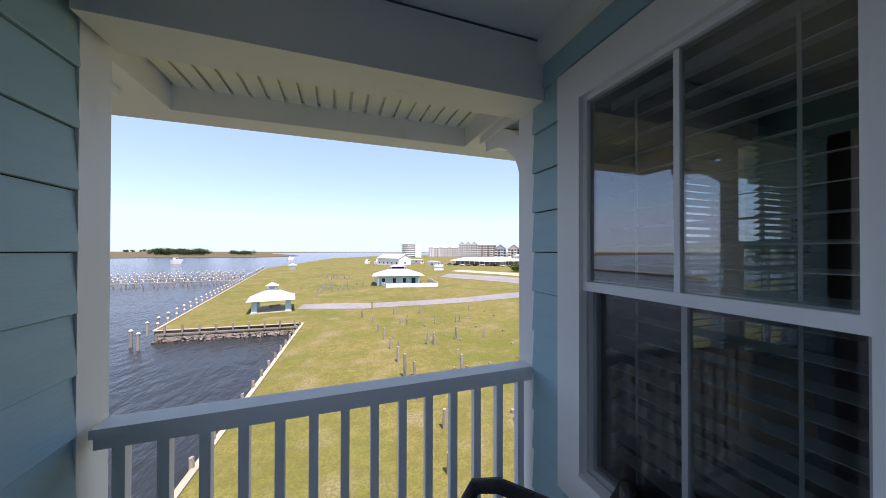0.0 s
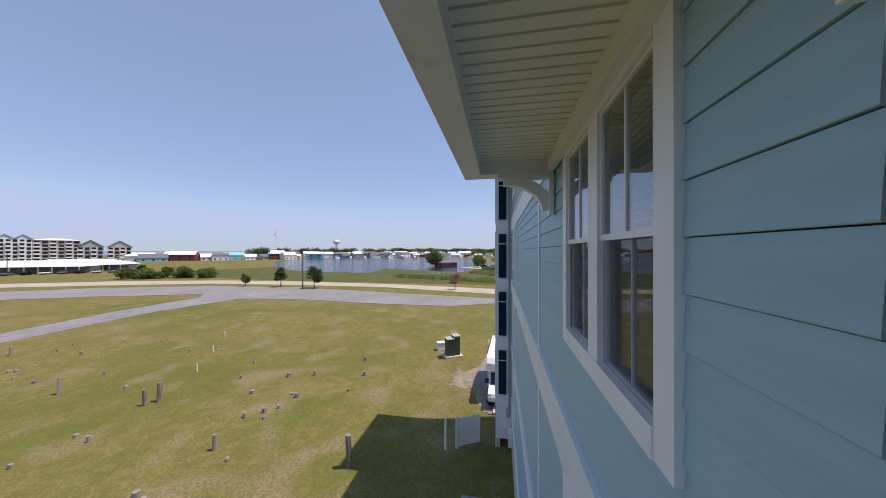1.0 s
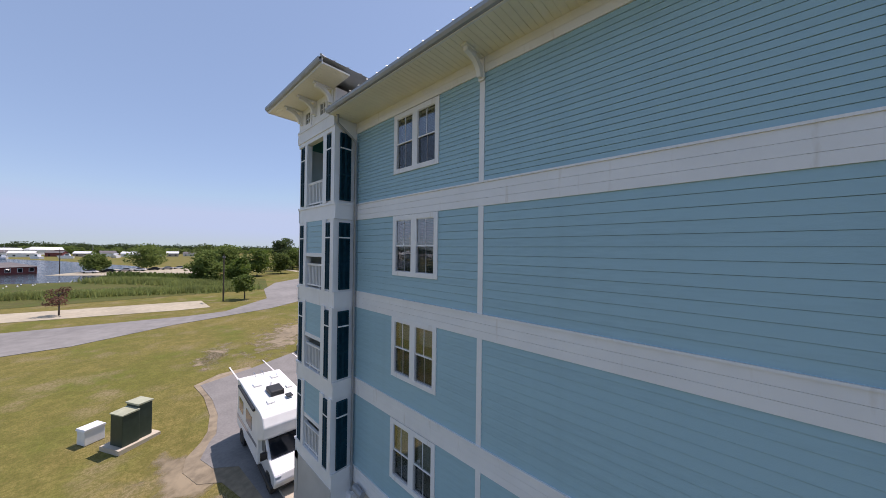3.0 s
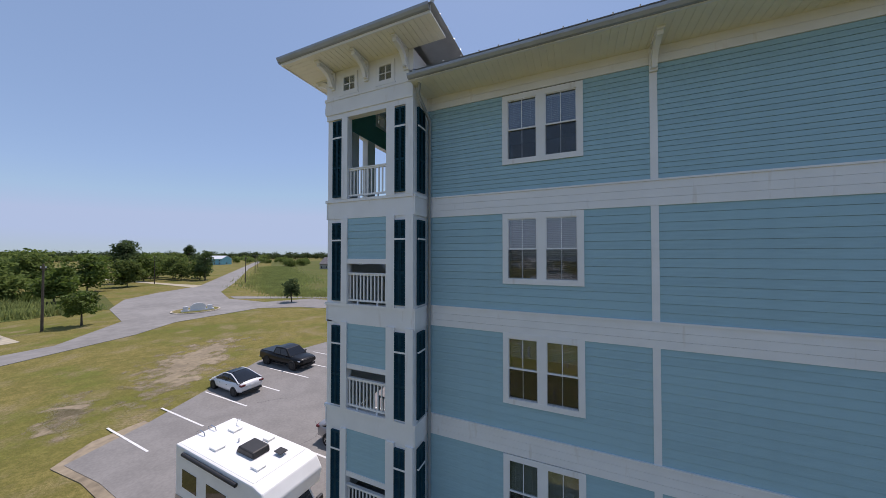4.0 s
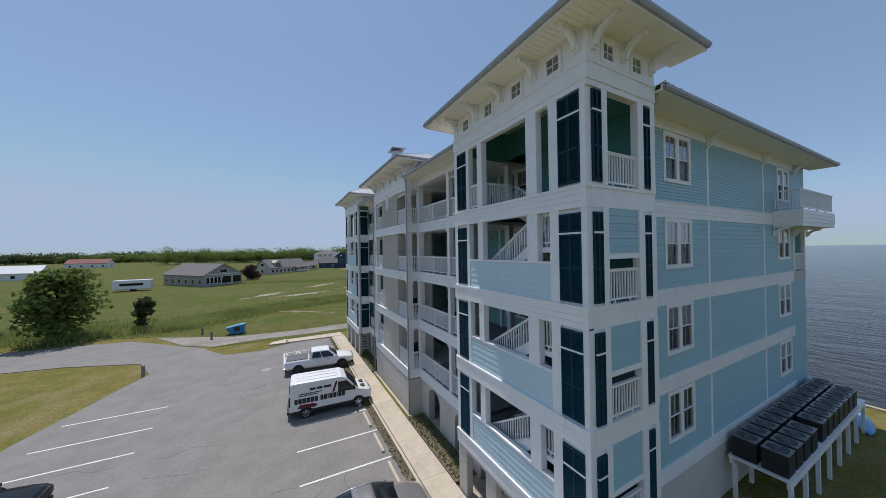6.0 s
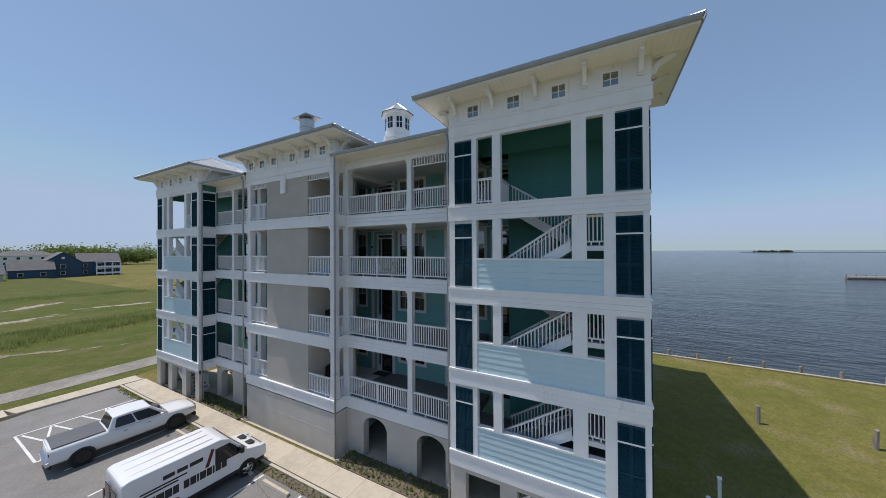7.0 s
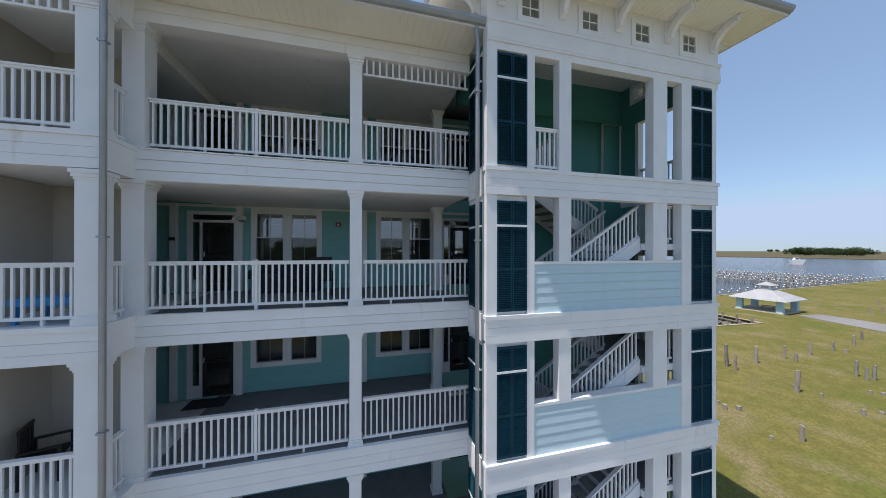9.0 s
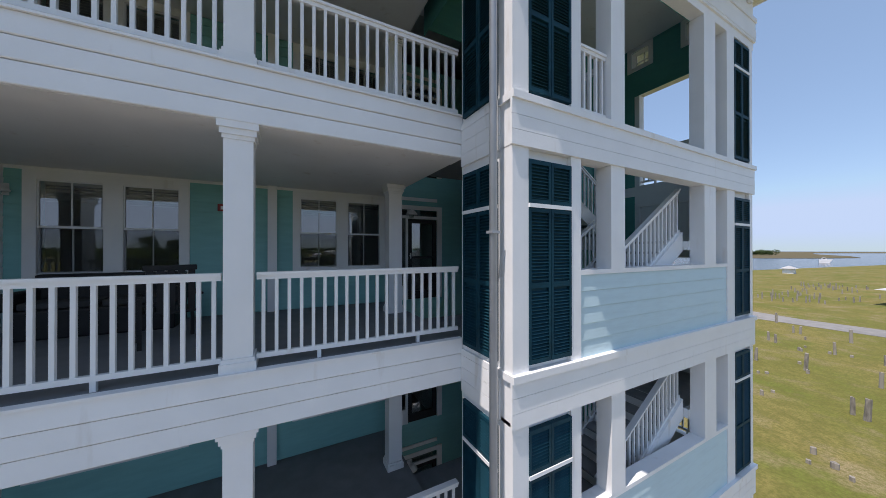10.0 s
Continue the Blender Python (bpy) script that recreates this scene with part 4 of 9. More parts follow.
            for a, c, d, e in cells(x - 0.32, x + 0.32, 14.42, 15.04, [(x - 0.22, x + 0.22, 14.52, 14.94)]):
                cs.box(a, c, Y(0.24), Y(0.2135), d, e)
            part("window_casing", cs, WHITE, w)
    for u in ws:
        cs = B()
        for a, c, d, e in cells(u - 0.32, u + 0.32, 14.42, 15.04, [(u - 0.22, u + 0.22, 14.52, 14.94)]):
            ybox(cs, X1 - 0.24, X1 - 0.2125, a, c, d, e)
        part("window_casing", cs, WHITE, w)
    part("corner_trim", ybox(B(), X0 + 0.161, X0 + 0.19, 0.213, 0.27, FL[3], 14.4), WHITE, w)


def small_window(m, backed=True):
    ob = thing("window_%d" % (window_count[0] + 1), "small square four-pane attic window with white trim", "window", "", "structure", m)
    window_count[0] += 1
    c = B()
    for a, b_, d, e in ((-0.31, -0.2, -0.31, 0.31), (0.2, 0.31, -0.31, 0.31), (-0.2, 0.2, 0.2, 0.31), (-0.2, 0.2, -0.31, -0.2)):
        c.box(a, b_, -0.03, 0.01, d, e)
    c.box(-0.34, 0.34, -0.045, 0.0, -0.34, -0.31)
    part("casing", c, WHITE, ob)
    part("muntin", B().box(-0.012, 0.012, -0.005, 0.02, -0.2, 0.2).box(-0.2, -0.012, -0.005, 0.02, -0.012, 0.012).box(0.012, 0.2, -0.005, 0.02, -0.012, 0.012), VINYL, ob)
    for x in (-0.2, 0.012):
        for z in (-0.2, 0.012):
            part("pane", B().box(x, x + 0.188, 0.006, 0.012, z, z + 0.188), GLASS, ob).visible_shadow = False
    if backed:
        part("backing", B().box(-0.24, 0.24, 0.15, 0.17, -0.24, 0.24), BLIND, ob)
    return ob


def hip_roof(name, x0, x1, y0, y1, z, rise, label="standing-seam metal hip roof"):
    """A hip roof with raised seams; eave outline given."""
    ob = thing(name, label, "roof", "", "structure")
    w, d = x1 - x0, y1 - y0
    r = min(w, d) / 2
    if w >= d:
        a, c = Vector((x0 + r, (y0 + y1) / 2, z + rise)), Vector((x1 - r, (y0 + y1) / 2, z + rise))
    else:
        a, c = Vector(((x0 + x1) / 2, y0 + r, z + rise)), Vector(((x0 + x1) / 2, y1 - r, z + rise))
    p = [Vector(q) for q in ((x0, y0, z), (x1, y0, z), (x1, y1, z), (x0, y1, z))]
    b = B()
    if w >= d:
        b.face(p[0], p[1], c, a).face(p[1], p[2], c).face(p[2], p[3], a, c).face(p[3], p[0], a)
    else:
        b.face(p[0], p[1], a).face(p[1], p[2], c, a).face(p[2], p[3], c).face(p[3], p[0], a, c)
    b.face(p[0], p[1], p[2], p[3])
    part("deck", b, METAL_ROOF, ob)
    s = B()
    k = rise / r
    x = x0 + 0.3
    while x < x1:
        t = min(r, x - x0, x1 - x)
        s.tube([(x, y0, z + 0.02), (x, y0 + t, z + t * k + 0.02)], 0.018, 4)
        s.tube([(x, y1, z + 0.02), (x, y1 - t, z + t * k + 0.02)], 0.018, 4)
        x += 0.45
    y = y0 + 0.3
    while y < y1:
        t = min(r, y - y0, y1 - y)
        s.tube([(x0, y, z + 0.02), (x0 + t, y, z + t * k + 0.02)], 0.018, 4)
        s.tube([(x1, y, z + 0.02), (x1 - t, y, z + t * k + 0.02)], 0.018, 4)
        y += 0.45
    tagged(part("seams", s, METAL_ROOF, ob), "", "", "", "stuff")
    hips = B()
    for q, e in ((p[0], a), (p[1], c if w >= d else a), (p[2], c), (p[3], a if w >= d else c)):
        hips.tube([q, e], 0.04, 6)
    hips.tube([a, c + Vector((0.001, 0.001, 0))], 0.05, 6)
    part("ridge_cap", hips, METAL_ROOF, ob)
    return ob


tower(YA, 1, True)
tower(YB, -1, False)


def eaves_ring(tag, x0, x1, y0, y1, ix0, ix1, iy0, iy1, z):
    """A flat soffit round a wall block with fascia and gutters."""
    eave("ceiling_eave_%s" % tag, ix1, x1, y0, y1, z, "y")
    eave("ceiling_eave_%s_a" % tag, x0, ix1, iy1, y1, z, "x")
    eave("ceiling_eave_%s_b" % tag, x0, ix1, y0, iy0, z, "x")
    f = B().box(x0, x1 + 0.03, y1, y1 + 0.03, z - 0.02, z + 0.17).box(x0, x1 + 0.03, y0 - 0.03, y0, z - 0.02, z + 0.17).box(x1, x1 + 0.03, y0, y1, z - 0.02, z + 0.17)
    tagged(part("trim_%s" % tag, f, WHITE), "white fascia board", "trim", "", "structure")
    gutter((x1 + 0.03, y0 - 0.05, z + 0.14), (x1 + 0.03, y1 + 0.05, z + 0.14), (1, 0, 0))
    gutter((x0, y1 + 0.03, z + 0.14), (x1 + 0.03, y1 + 0.03, z + 0.14), (0, 1, 0))
    gutter((x0, y0 - 0.03, z + 0.14), (x1 + 0.03, y0 - 0.03, z + 0.14), (0, -1, 0))


for tag, ya, yb in (("tower_1", YA - TOWER_U, YA), ("tower_2", YB, YB + TOWER_U)):
    eaves_ring(tag, 13.7, 18.45, ya - 0.95, yb + 0.87, 14.63, TOWER_X, ya, yb, EAVE_Z)
    hip_roof("roof_%s" % tag, 13.6, 18.57, ya - 1.05, yb + 0.97, EAVE_Z + 0.16, 1.25)


# ---- the front between the towers: porches and the middle block ----
BK0, BK1 = -21.49, -14.11      # the middle block
FR = [z + 0.15 for z in FL]     # porch floors lie a step above the landings
REC = [(-14.11, YA - TOWER_U), (YB + TOWER_U, -21.49)]
front = thing("wall_front", "teal porch back wall with white trim", "wall", "", "structure")
front_windows = []
for z in FR:
    for y0 in (-9.7, -13.3):
        front_windows.append((y0, y0 + 1.95, z + 0.72, z + 2.42))
    front_windows.append((-24.25, -22.3, z + 0.72, z + 2.42))
    for y0 in (-16.55, -19.9):
        front_windows.append((y0, y0 + 0.9, z + 0.72, z + 2.42))
doors = [(y, y + 1.02, z, z + 2.2) for z in FR for y in (-14.76, -21.86, -7.42, -29.3)]
fh = [(a + 0.12, b - 0.12, c + 0.1, d - 0.1) for a, b, c, d in front_windows] + doors
part("core", wall_x(B(), BACK_X - 0.2, BACK_X - 0.003, YB + 1.3, YA - 1.3, -0.6, 14.2, fh), GREEN_WALL, front)
for z in FR:
    lo, hi = -29.2, -6.4
    hs = [(a - lo, b - lo, c - 0.01, d) for a, b, c, d in front_windows if abs(c - z - 0.72) < 0.01] + [(y - 0.13 - lo, y + 1.15 - lo, z - 0.01, z + 2.3) for y in (-14.76, -21.86, -7.42, -29.3)]
    b = B()
    n = 13
    for i in range(n):
        zz, x, spans = z + 0.02 + i * EXPO, 0.0, []
        for a, c, d, e in sorted(hs):
            if d < zz + 0.12 and e > zz + 0.07:
                spans.append((x, a))
                x = c
        spans.append((x, hi - lo))
        for a, c in spans:
            if c - a > 0.03:
                b.prism([(0.0, zz), (0.0, zz + 0.2), (-0.006, zz + 0.2), (-0.024, zz)], a, c, "x", pose(BACK_X, lo, 0) @ TO_X)
    tagged(part("clapboards", b, GREEN_WALL, front), "", "", "", "stuff")
    t = B().box(BACK_X, BACK_X + 0.03, lo, hi, z + 2.42, z + 2.5)
    for y in (-10.06, -13.57, -25.54, -22.03, -15.18, -20.42):
        t.box(BACK_X, BACK_X + 0.12, y - 0.08, y + 0.08, z, z + 2.5)
    part("trim_board", t, WHITE, front)
for a, c, d, e in front_windows:
    twin = c - a > 1.2
    window(pose(BACK_X - 0.003, a, d) @ TO_X, units=2 if twin else 1, pane=0.72 if twin else 0.62, mull=0.23, side=0.14, height=1.70, blinds=0.25, label="white double-hung porch window on a teal wall")


def entry_door(y, z, k):
    """A black glazed storm door with a narrow sidelight and a transom in one white frame."""
    ob = thing("door_%d" % k, "black glazed entry door with sidelight and transom in a white frame", "door", "", "structure", pose(BACK_X, y, z) @ TO_X)
    f = B().box(-0.13, 0, -0.04, 0.03, 0, 2.3).box(1.02, 1.15, -0.04, 0.03, 0, 2.3).box(0, 1.02, -0.04, 0.03, 2.2, 2.3)
    f.box(0, 1.02, -0.03, 0.03, 1.98, 2.05).box(0.17, 0.23, -0.03, 0.03, 0, 1.98).box(0, 0.17, -0.02, 0.03, 0, 0.35)
    part("door_frame", f, WHITE, ob)
    part("transom", B().box(0, 1.02, -0.004, 0.004, 2.05, 2.2), GLASS, ob, "dark transom pane").visible_shadow = False
    part("sidelight", B().box(0, 0.17, -0.004, 0.004, 0.35, 1.98), GLASS, ob, "narrow sidelight pane").visible_shadow = False
    leaf = B().box(0.24, 0.34, 0.0, 0.04, 0.01, 1.97).box(0.91, 1.01, 0.0, 0.04, 0.01, 1.97).box(0.34, 0.91, 0.0, 0.04, 0.01, 0.2).box(0.34, 0.91, 0.0, 0.04, 1.87, 1.97).box(0.34, 0.91, 0.0, 0.04, 1.0, 1.06)
    part("leaf", leaf, BLACK, ob)
    part("pane", B().box(0.34, 0.91, 0.016, 0.024, 0.2, 1.0).box(0.34, 0.91, 0.016, 0.024, 1.06, 1.87), GLASS, ob).visible_shadow = False
    part("door_handle", B().tube([(0.29, -0.05, 1.0), (0.29, -0.05, 1.14)], 0.015).tube([(0.29, -0.05, 1.07), (0.29, 0.0, 1.07)], 0.012), METAL_ROOF, ob)
    return ob


def wall_lamp(y, z):
    """A porch sconce: back plate, arm and a ribbed bell shade."""
    ob = thing("wall_lamp", "white ribbed porch wall lamp on a teal wall", "lamp", "porch wall lamps", "", pose(BACK_X + 0.03, y, z) @ TO_X)
    part("back_plate", B().box(-0.06, 0.06, -0.025, 0.0, -0.09, 0.09), VINYL, ob, bevel=0.008)
    part("arm", B().tube([(0, -0.02, 0.05), (0, -0.1, 0.09), (0, -0.16, 0.06)], 0.014, 8), VINYL, ob)
    part("shade", B().tube([(0, -0.16, 0.07), (0, -0.16, 0.03)], 0.05, 14, 0.09).tube([(0, -0.16, 0.03), (0, -0.16, -0.03)], 0.09, 14, 0.14).tube([(0, -0.16, -0.03), (0, -0.16, -0.05)], 0.14, 14, 0.135), VINYL, ob)
    part("globe", B().tube([(0, -0.16, -0.05), (0, -0.16, -0.11)], 0.07, 12, 0.05), GLASS, ob)
    return ob


for z in FR:
    for y in (-13.48, -7.16, -22.12, -28.44):
        wall_lamp(y, z + 2.1)


k = 0
for z in FR:
    for y in (-14.76, -21.86, -7.42, -29.3):
        k += 1
        entry_door(y, z, k)

# porch floors with white lap-board fronts, ceilings, columns, rails
for i, (ya, yb) in enumerate(REC):
    mid = (ya + yb) / 2
    for k, z in enumerate(FR):
        tagged(part("floor_porch", B().box(BACK_X, SLAB_X, ya, yb, z - 0.3, z), DECK), "grey porch floor", "floor", "", "structure")
        band = thing("trim", "white lap-board porch edge", "trim", "", "structure")
        for j in range(3):
            zz = z - 0.58 + j * 0.19
            part("edge_board", B().prism([(SLAB_X, zz + 0.004), (SLAB_X, zz + 0.186), (SLAB_X + 0.02, zz + 0.186), (SLAB_X + 0.034, zz + 0.012), (SLAB_X + 0.026, zz + 0.004)], ya, yb, "y"), WHITE, band)
        part("edge_core", B().box(SLAB_X - 0.3, SLAB_X - 0.002, ya, yb, z - 0.58, z - 0.302).box(SLAB_X - 0.001, SLAB_X + 0.002, ya, yb, z - 0.57, z - 0.02), WHITE, band)
        part("edge_cap", B().box(SLAB_X - 0.05, SLAB_X + 0.05, ya, yb, z - 0.01, z + 0.012), WHITE, band)
        top = 13.8 if k == 3 else z + 2.47
        tagged(part("ceiling_porch", B().box(BACK_X, SLAB_X - 0.3, ya, yb, top + (0.1 if k == 3 else 0.0), top + 0.14), WHITE), "white porch ceiling", "ceiling", "", "structure")
        cy = (-10.25, -24.4)[i]
        column(SLAB_X - 0.15, cy, z, top, 0.25)
        edge = (-14.13, -21.47)[i]
        column(SLAB_X - 0.17, edge, z, top, 0.34)
        column(14.4, (-7.95, -26.18)[i], z, top, 0.26)
        y_in, y_out = ((-13.95, -7.69), (-21.65, -26.44))[i]
        s = 1 if i == 0 else -1
        railing((SLAB_X - 0.12, y_in, z), (SLAB_X - 0.12, cy - 0.15 * s, z), 0.98)
        railing((SLAB_X - 0.12, cy + 0.15 * s, z), (SLAB_X - 0.12, y_out, z), 0.98)
        if k == 3:
            # open lattice under the top header
            lat = thing("lattice_trim", "white open lattice strip under the porch header", "trim", "lattice strips")
            a, c = sorted((cy + 0.15 * s, y_out))
            part("rail", B().box(SLAB_X - 0.12, SLAB_X - 0.07, a, c, 13.45, 13.49), WHITE, lat)
            n = round((c - a) / 0.14)
            for q in range(n):
                y = a + (q + 0.5) * (c - a) / n
                part("slat", B().box(SLAB_X - 0.11, SLAB_X - 0.08, y - 0.02, y + 0.02, 13.49, 13.8), WHITE, lat)
    head = thing("trim", "white porch header boards", "trim", "", "structure")
    part("header", B().box(SLAB_X - 0.3, SLAB_X, ya, yb, 13.8, 14.25), WHITE, head)
    part("header_board", B().box(SLAB_X, SLAB_X + 0.025, ya, yb, 13.8, 14.0).box(SLAB_X, SLAB_X + 0.018, ya, yb, 14.01, 14.2), WHITE, head)
    eave("ceiling_eave_front_%d" % i, SLAB_X, 17.45, ya, yb, 14.22, "y")
    part("fascia", B().box(17.45, 17.48, ya, yb, 14.2, 14.39), WHITE, head)
    gutter((17.48, ya, 14.34), (17.48, yb, 14.34), (1, 0, 0))

# the middle block
block = thing("wall_block", "grey stucco centre bay with white bands and small balconies", "wall", "", "structure")
for k, z in enumerate(FR):
    top = 13.62 if k == 3 else z + 2.47
    part("stucco_panel", B().box(15.4, BLOCK_X - 0.06, -19.6, -16.13, z + 0.02, top), STUCCO, block, "grey stucco panel")
    part("side_panel", B().box(15.3, 15.4, BK0 + 0.5, BK1 - 0.5, z + 0.02, top), STUCCO, block)
    b = B().box(13.2, BLOCK_X, BK0, BK1, z - 0.5, z - 0.04)
    grooved(b, "x", BLOCK_X, BK0 - 0.03, BK1 + 0.03, z - 0.56, z - 0.06, 3, 0.03)
    b.box(15.0, BLOCK_X, BK0 - 0.03, BK1 + 0.03, z - 0.56, z - 0.06).box(15.0, BLOCK_X + 0.06, BK0 - 0.06, BK1 + 0.06, z - 0.06, z + 0.02)
    part("band_board", b, WHITE, block)
    for y in (BK1 - 0.19, BK0 + 0.19):
        column(BLOCK_X - 0.17, y, z + 0.02, top, 0.3, "white square corner column of the centre bay")
    railing((BLOCK_X - 0.12, -16.13, z + 0.02), (BLOCK_X - 0.12, -14.49, z + 0.02), 0.98)
    railing((BLOCK_X - 0.12, -21.11, z + 0.02), (BLOCK_X - 0.12, -19.6, z + 0.02), 0.98)
    railing((16.6, BK1 - 0.12, z + 0.02), (16.95, BK1 - 0.12, z + 0.02), 0.98)
    if k == 3:
        for a, c in ((-16.13, -14.49), (-21.11, -19.6)):
            lat = thing("lattice_trim", "white open lattice strip over a small balcony", "trim", "lattice strips")
            part("rail", B().box(BLOCK_X - 0.14, BLOCK_X - 0.09, a, c, 13.36, 13.4), WHITE, lat)
            for q in range(12):
                y = a + (q + 0.5) * (c - a) / 12
                part("slat", B().box(BLOCK_X - 0.13, BLOCK_X - 0.1, y - 0.02, y + 0.02, 13.4, 13.6), WHITE, lat)
hl = [(y - 0.22, y + 0.22, 14.52, 14.94) for y in (-14.92, -16.08, -17.25, -18.85, -19.95, -21.0)]
b = wall_x(B(), BLOCK_X - 0.2, BLOCK_X, BK0, BK1, 13.62, EAVE_Z, hl)
b.box(13.2, BLOCK_X - 0.2, BK1 - 0.2, BK1, 13.62, EAVE_Z).box(13.2, BLOCK_X - 0.2, BK0, BK0 + 0.2, 13.62, EAVE_Z)
b.box(BLOCK_X, BLOCK_X + 0.03, BK0, BK1, 13.9, 14.3).box(BLOCK_X, BLOCK_X + 0.05, BK0, BK1, 14.3, 14.38).box(BLOCK_X + 0.03, BLOCK_X + 0.037, BK0, BK1, 13.9, 14.12)
b.box(13.2, BLOCK_X - 0.2, BK0 + 0.2, BK1 - 0.2, 13.62, 13.7)
part("attic_wall", b, WHITE, block)
part("scupper", B().box(BLOCK_X - 0.05, BLOCK_X + 0.06, -18.22, -17.84, 12.86, 13.83), WHITE, block, "white vertical conductor box")
for h in hl:
    small_window(pose(BLOCK_X, (h[0] + h[1]) / 2, 14.73) @ TO_X)
for y in (-14.3, -15.5, -16.66, -18.05, -19.4, -20.48, -21.4):
    bracket(BLOCK_X + 0.005, y, EAVE_Z, 0, 0.5, 0.6)
bracket(BLOCK_X - 0.4, BK1 + 0.005, EAVE_Z, 90, 0.5, 0.6)
eaves_ring("block", 12.5, 18.2, BK0 - 0.95, BK1 + 0.95, 15.0, BLOCK_X, BK0, BK1, EAVE_Z)
hip_roof("roof_block", 12.0, 18.3, BK0 - 1.05, BK1 + 1.05, EAVE_Z + 0.16, 1.35)
hip_roof("roof_main", -4.2, 14.6, -32.45, -1.05, 14.4, 3.6)
for i, (ya, yb) in enumerate(REC):
    tagged(part("roof_porch_%d" % (i + 1), B().prism([(17.5, 14.4), (13.0, 16.1), (13.0, 14.38), (17.5, 14.38)], ya, yb, "y"), METAL_ROOF), "metal shed roof over the porches", "roof", "", "structure")

# ---- garage level ----
garage = thing("wall_garage", "pale stucco garage walls with arched openings", "wall", "", "structure")


def arch(b, x0, x1, y0, y1, z0, z1, ya, yb, spring, crown):
    """A wall across y with one opening under a low arch."""
    b.box(x0, x1, y0, ya, z0, z1).box(x0, x1, yb, y1, z0, z1)
    n = 10
    for i in range(n):
        t0, t1 = i / n, (i + 1) / n
        h = lambda t: spring + (crown - spring) * math.sin(math.pi * min(max(t, 0), 1)) ** 0.5
        b.prism([(ya + (yb - ya) * t0, h(t0)), (ya + (yb - ya) * t1, h(t1)), (ya + (yb - ya) * t1, z1), (ya + (yb - ya) * t0, z1)], x0, x1, "x")
    return b


GX0, GX1 = 16.1, 16.5
for s, (ya, yb) in zip((1, -1), REC):
    mids = (-9.2, -12.3) if s > 0 else (-25.2, -22.65)
    lo, hi = min(ya, yb), max(ya, yb)
    cut = (lo + hi) / 2
    for m0, a0, a1 in ((mids[1] if s > 0 else mids[0], lo, cut), (mids[0] if s > 0 else mids[1], cut, hi)):
        part("arch_wall", arch(B(), GX0, GX1, a0, a1, -0.6, FL[0] - 0.5, m0 - 0.72, m0 + 0.72, 1.2, 1.64), GARAGE, garage)
part("block_base", B().box(15.0, BLOCK_X, BK0, BK1, -0.6, FL[0] - 0.5), GARAGE, garage)
part("base_joint", B().box(BLOCK_X, BLOCK_X + 0.006, BK0, BK1, 0.78, 0.80), GARAGE, garage)
for s, ya, yb in ((1, YA - TOWER_U, YA), (-1, YB, YB + TOWER_U)):
    b = B()
    for a, c in ((ya, ya + 0.6), (ya + 1.9, ya + 2.5), (ya + 4.0, ya + 4.6), (yb - 0.5, yb)):
        b.box(TOWER_X - 0.3, TOWER_X - 0.02, a, c, -0.6, FL[0] - 0.5)
    b.box(TOWER_X - 0.3, TOWER_X - 0.021, ya, yb, 1.5, FL[0] - 0.5)
    yy = yb - 0.3 if s > 0 else ya
    b.box(14.63, TOWER_X - 0.3, yy + 0.02, yy + 0.28, -0.6, FL[0] - 0.5)
    part("tower_base", b, GARAGE, garage)
tagged(part("floor_garage", B().box(-3.4, 17.4, -32.1, -2.3, -0.9, COURT_Z + 0.02), CONCRETE), "bare concrete garage floor", "floor", "", "structure")
part("garage_back", B().box(9.0, 9.2, -32.1, -2.3, COURT_Z + 0.021, FL[0] - 0.3), GARAGE, garage)
part("garage_fin", B().box(9.2, 16.1, -14.2, -14.0, 0.02, FL[0] - 0.3).box(9.2, 16.1, -21.6, -21.4, 0.02, FL[0] - 0.3).box(9.2, 16.1, -10.8, -10.6, 0.02, FL[0] - 0.3), SIDING, garage)
# floor slabs and partitions close the flats
inner = thing("wall_inner", "plain interior partitions and floor slabs", "wall", "", "structure")
for z in FL:
    part("slab", B().box(-0.4, BACK_X - 0.2, -31.4, END_Y - 0.2, z - 0.3, z), DECK, inner)
part("slab", B().box(-3.4, BACK_X - 0.2, -31.4, END_Y - 0.2, 14.0, 14.2), DECK, inner)
part("partition", B().box(-0.4, BACK_X - 0.2, -6.4, -6.2, FL[0], 14.0), BLIND, inner)
part("partition", B().box(9.6, 9.8, -31.4, -6.4, FL[0], 14.0), BLIND, inner)
part("partition", B().box(6.0, 6.2, -6.2, END_Y - 0.2, FL[0], 14.0), BLIND, inner)



# ---- porch furniture ----
WICK = material("black_wicker", (0.016, 0.015, 0.015), 0.5, vary=0.4, scale=60, bump=0.6, bump_scale=110)
WHITE_CHAIR = material("white_resin", (0.72, 0.72, 0.70), 0.45, vary=0.06)
TUB_BLUE = material("blue_plastic", (0.03, 0.28, 0.62), 0.4, vary=0.1)


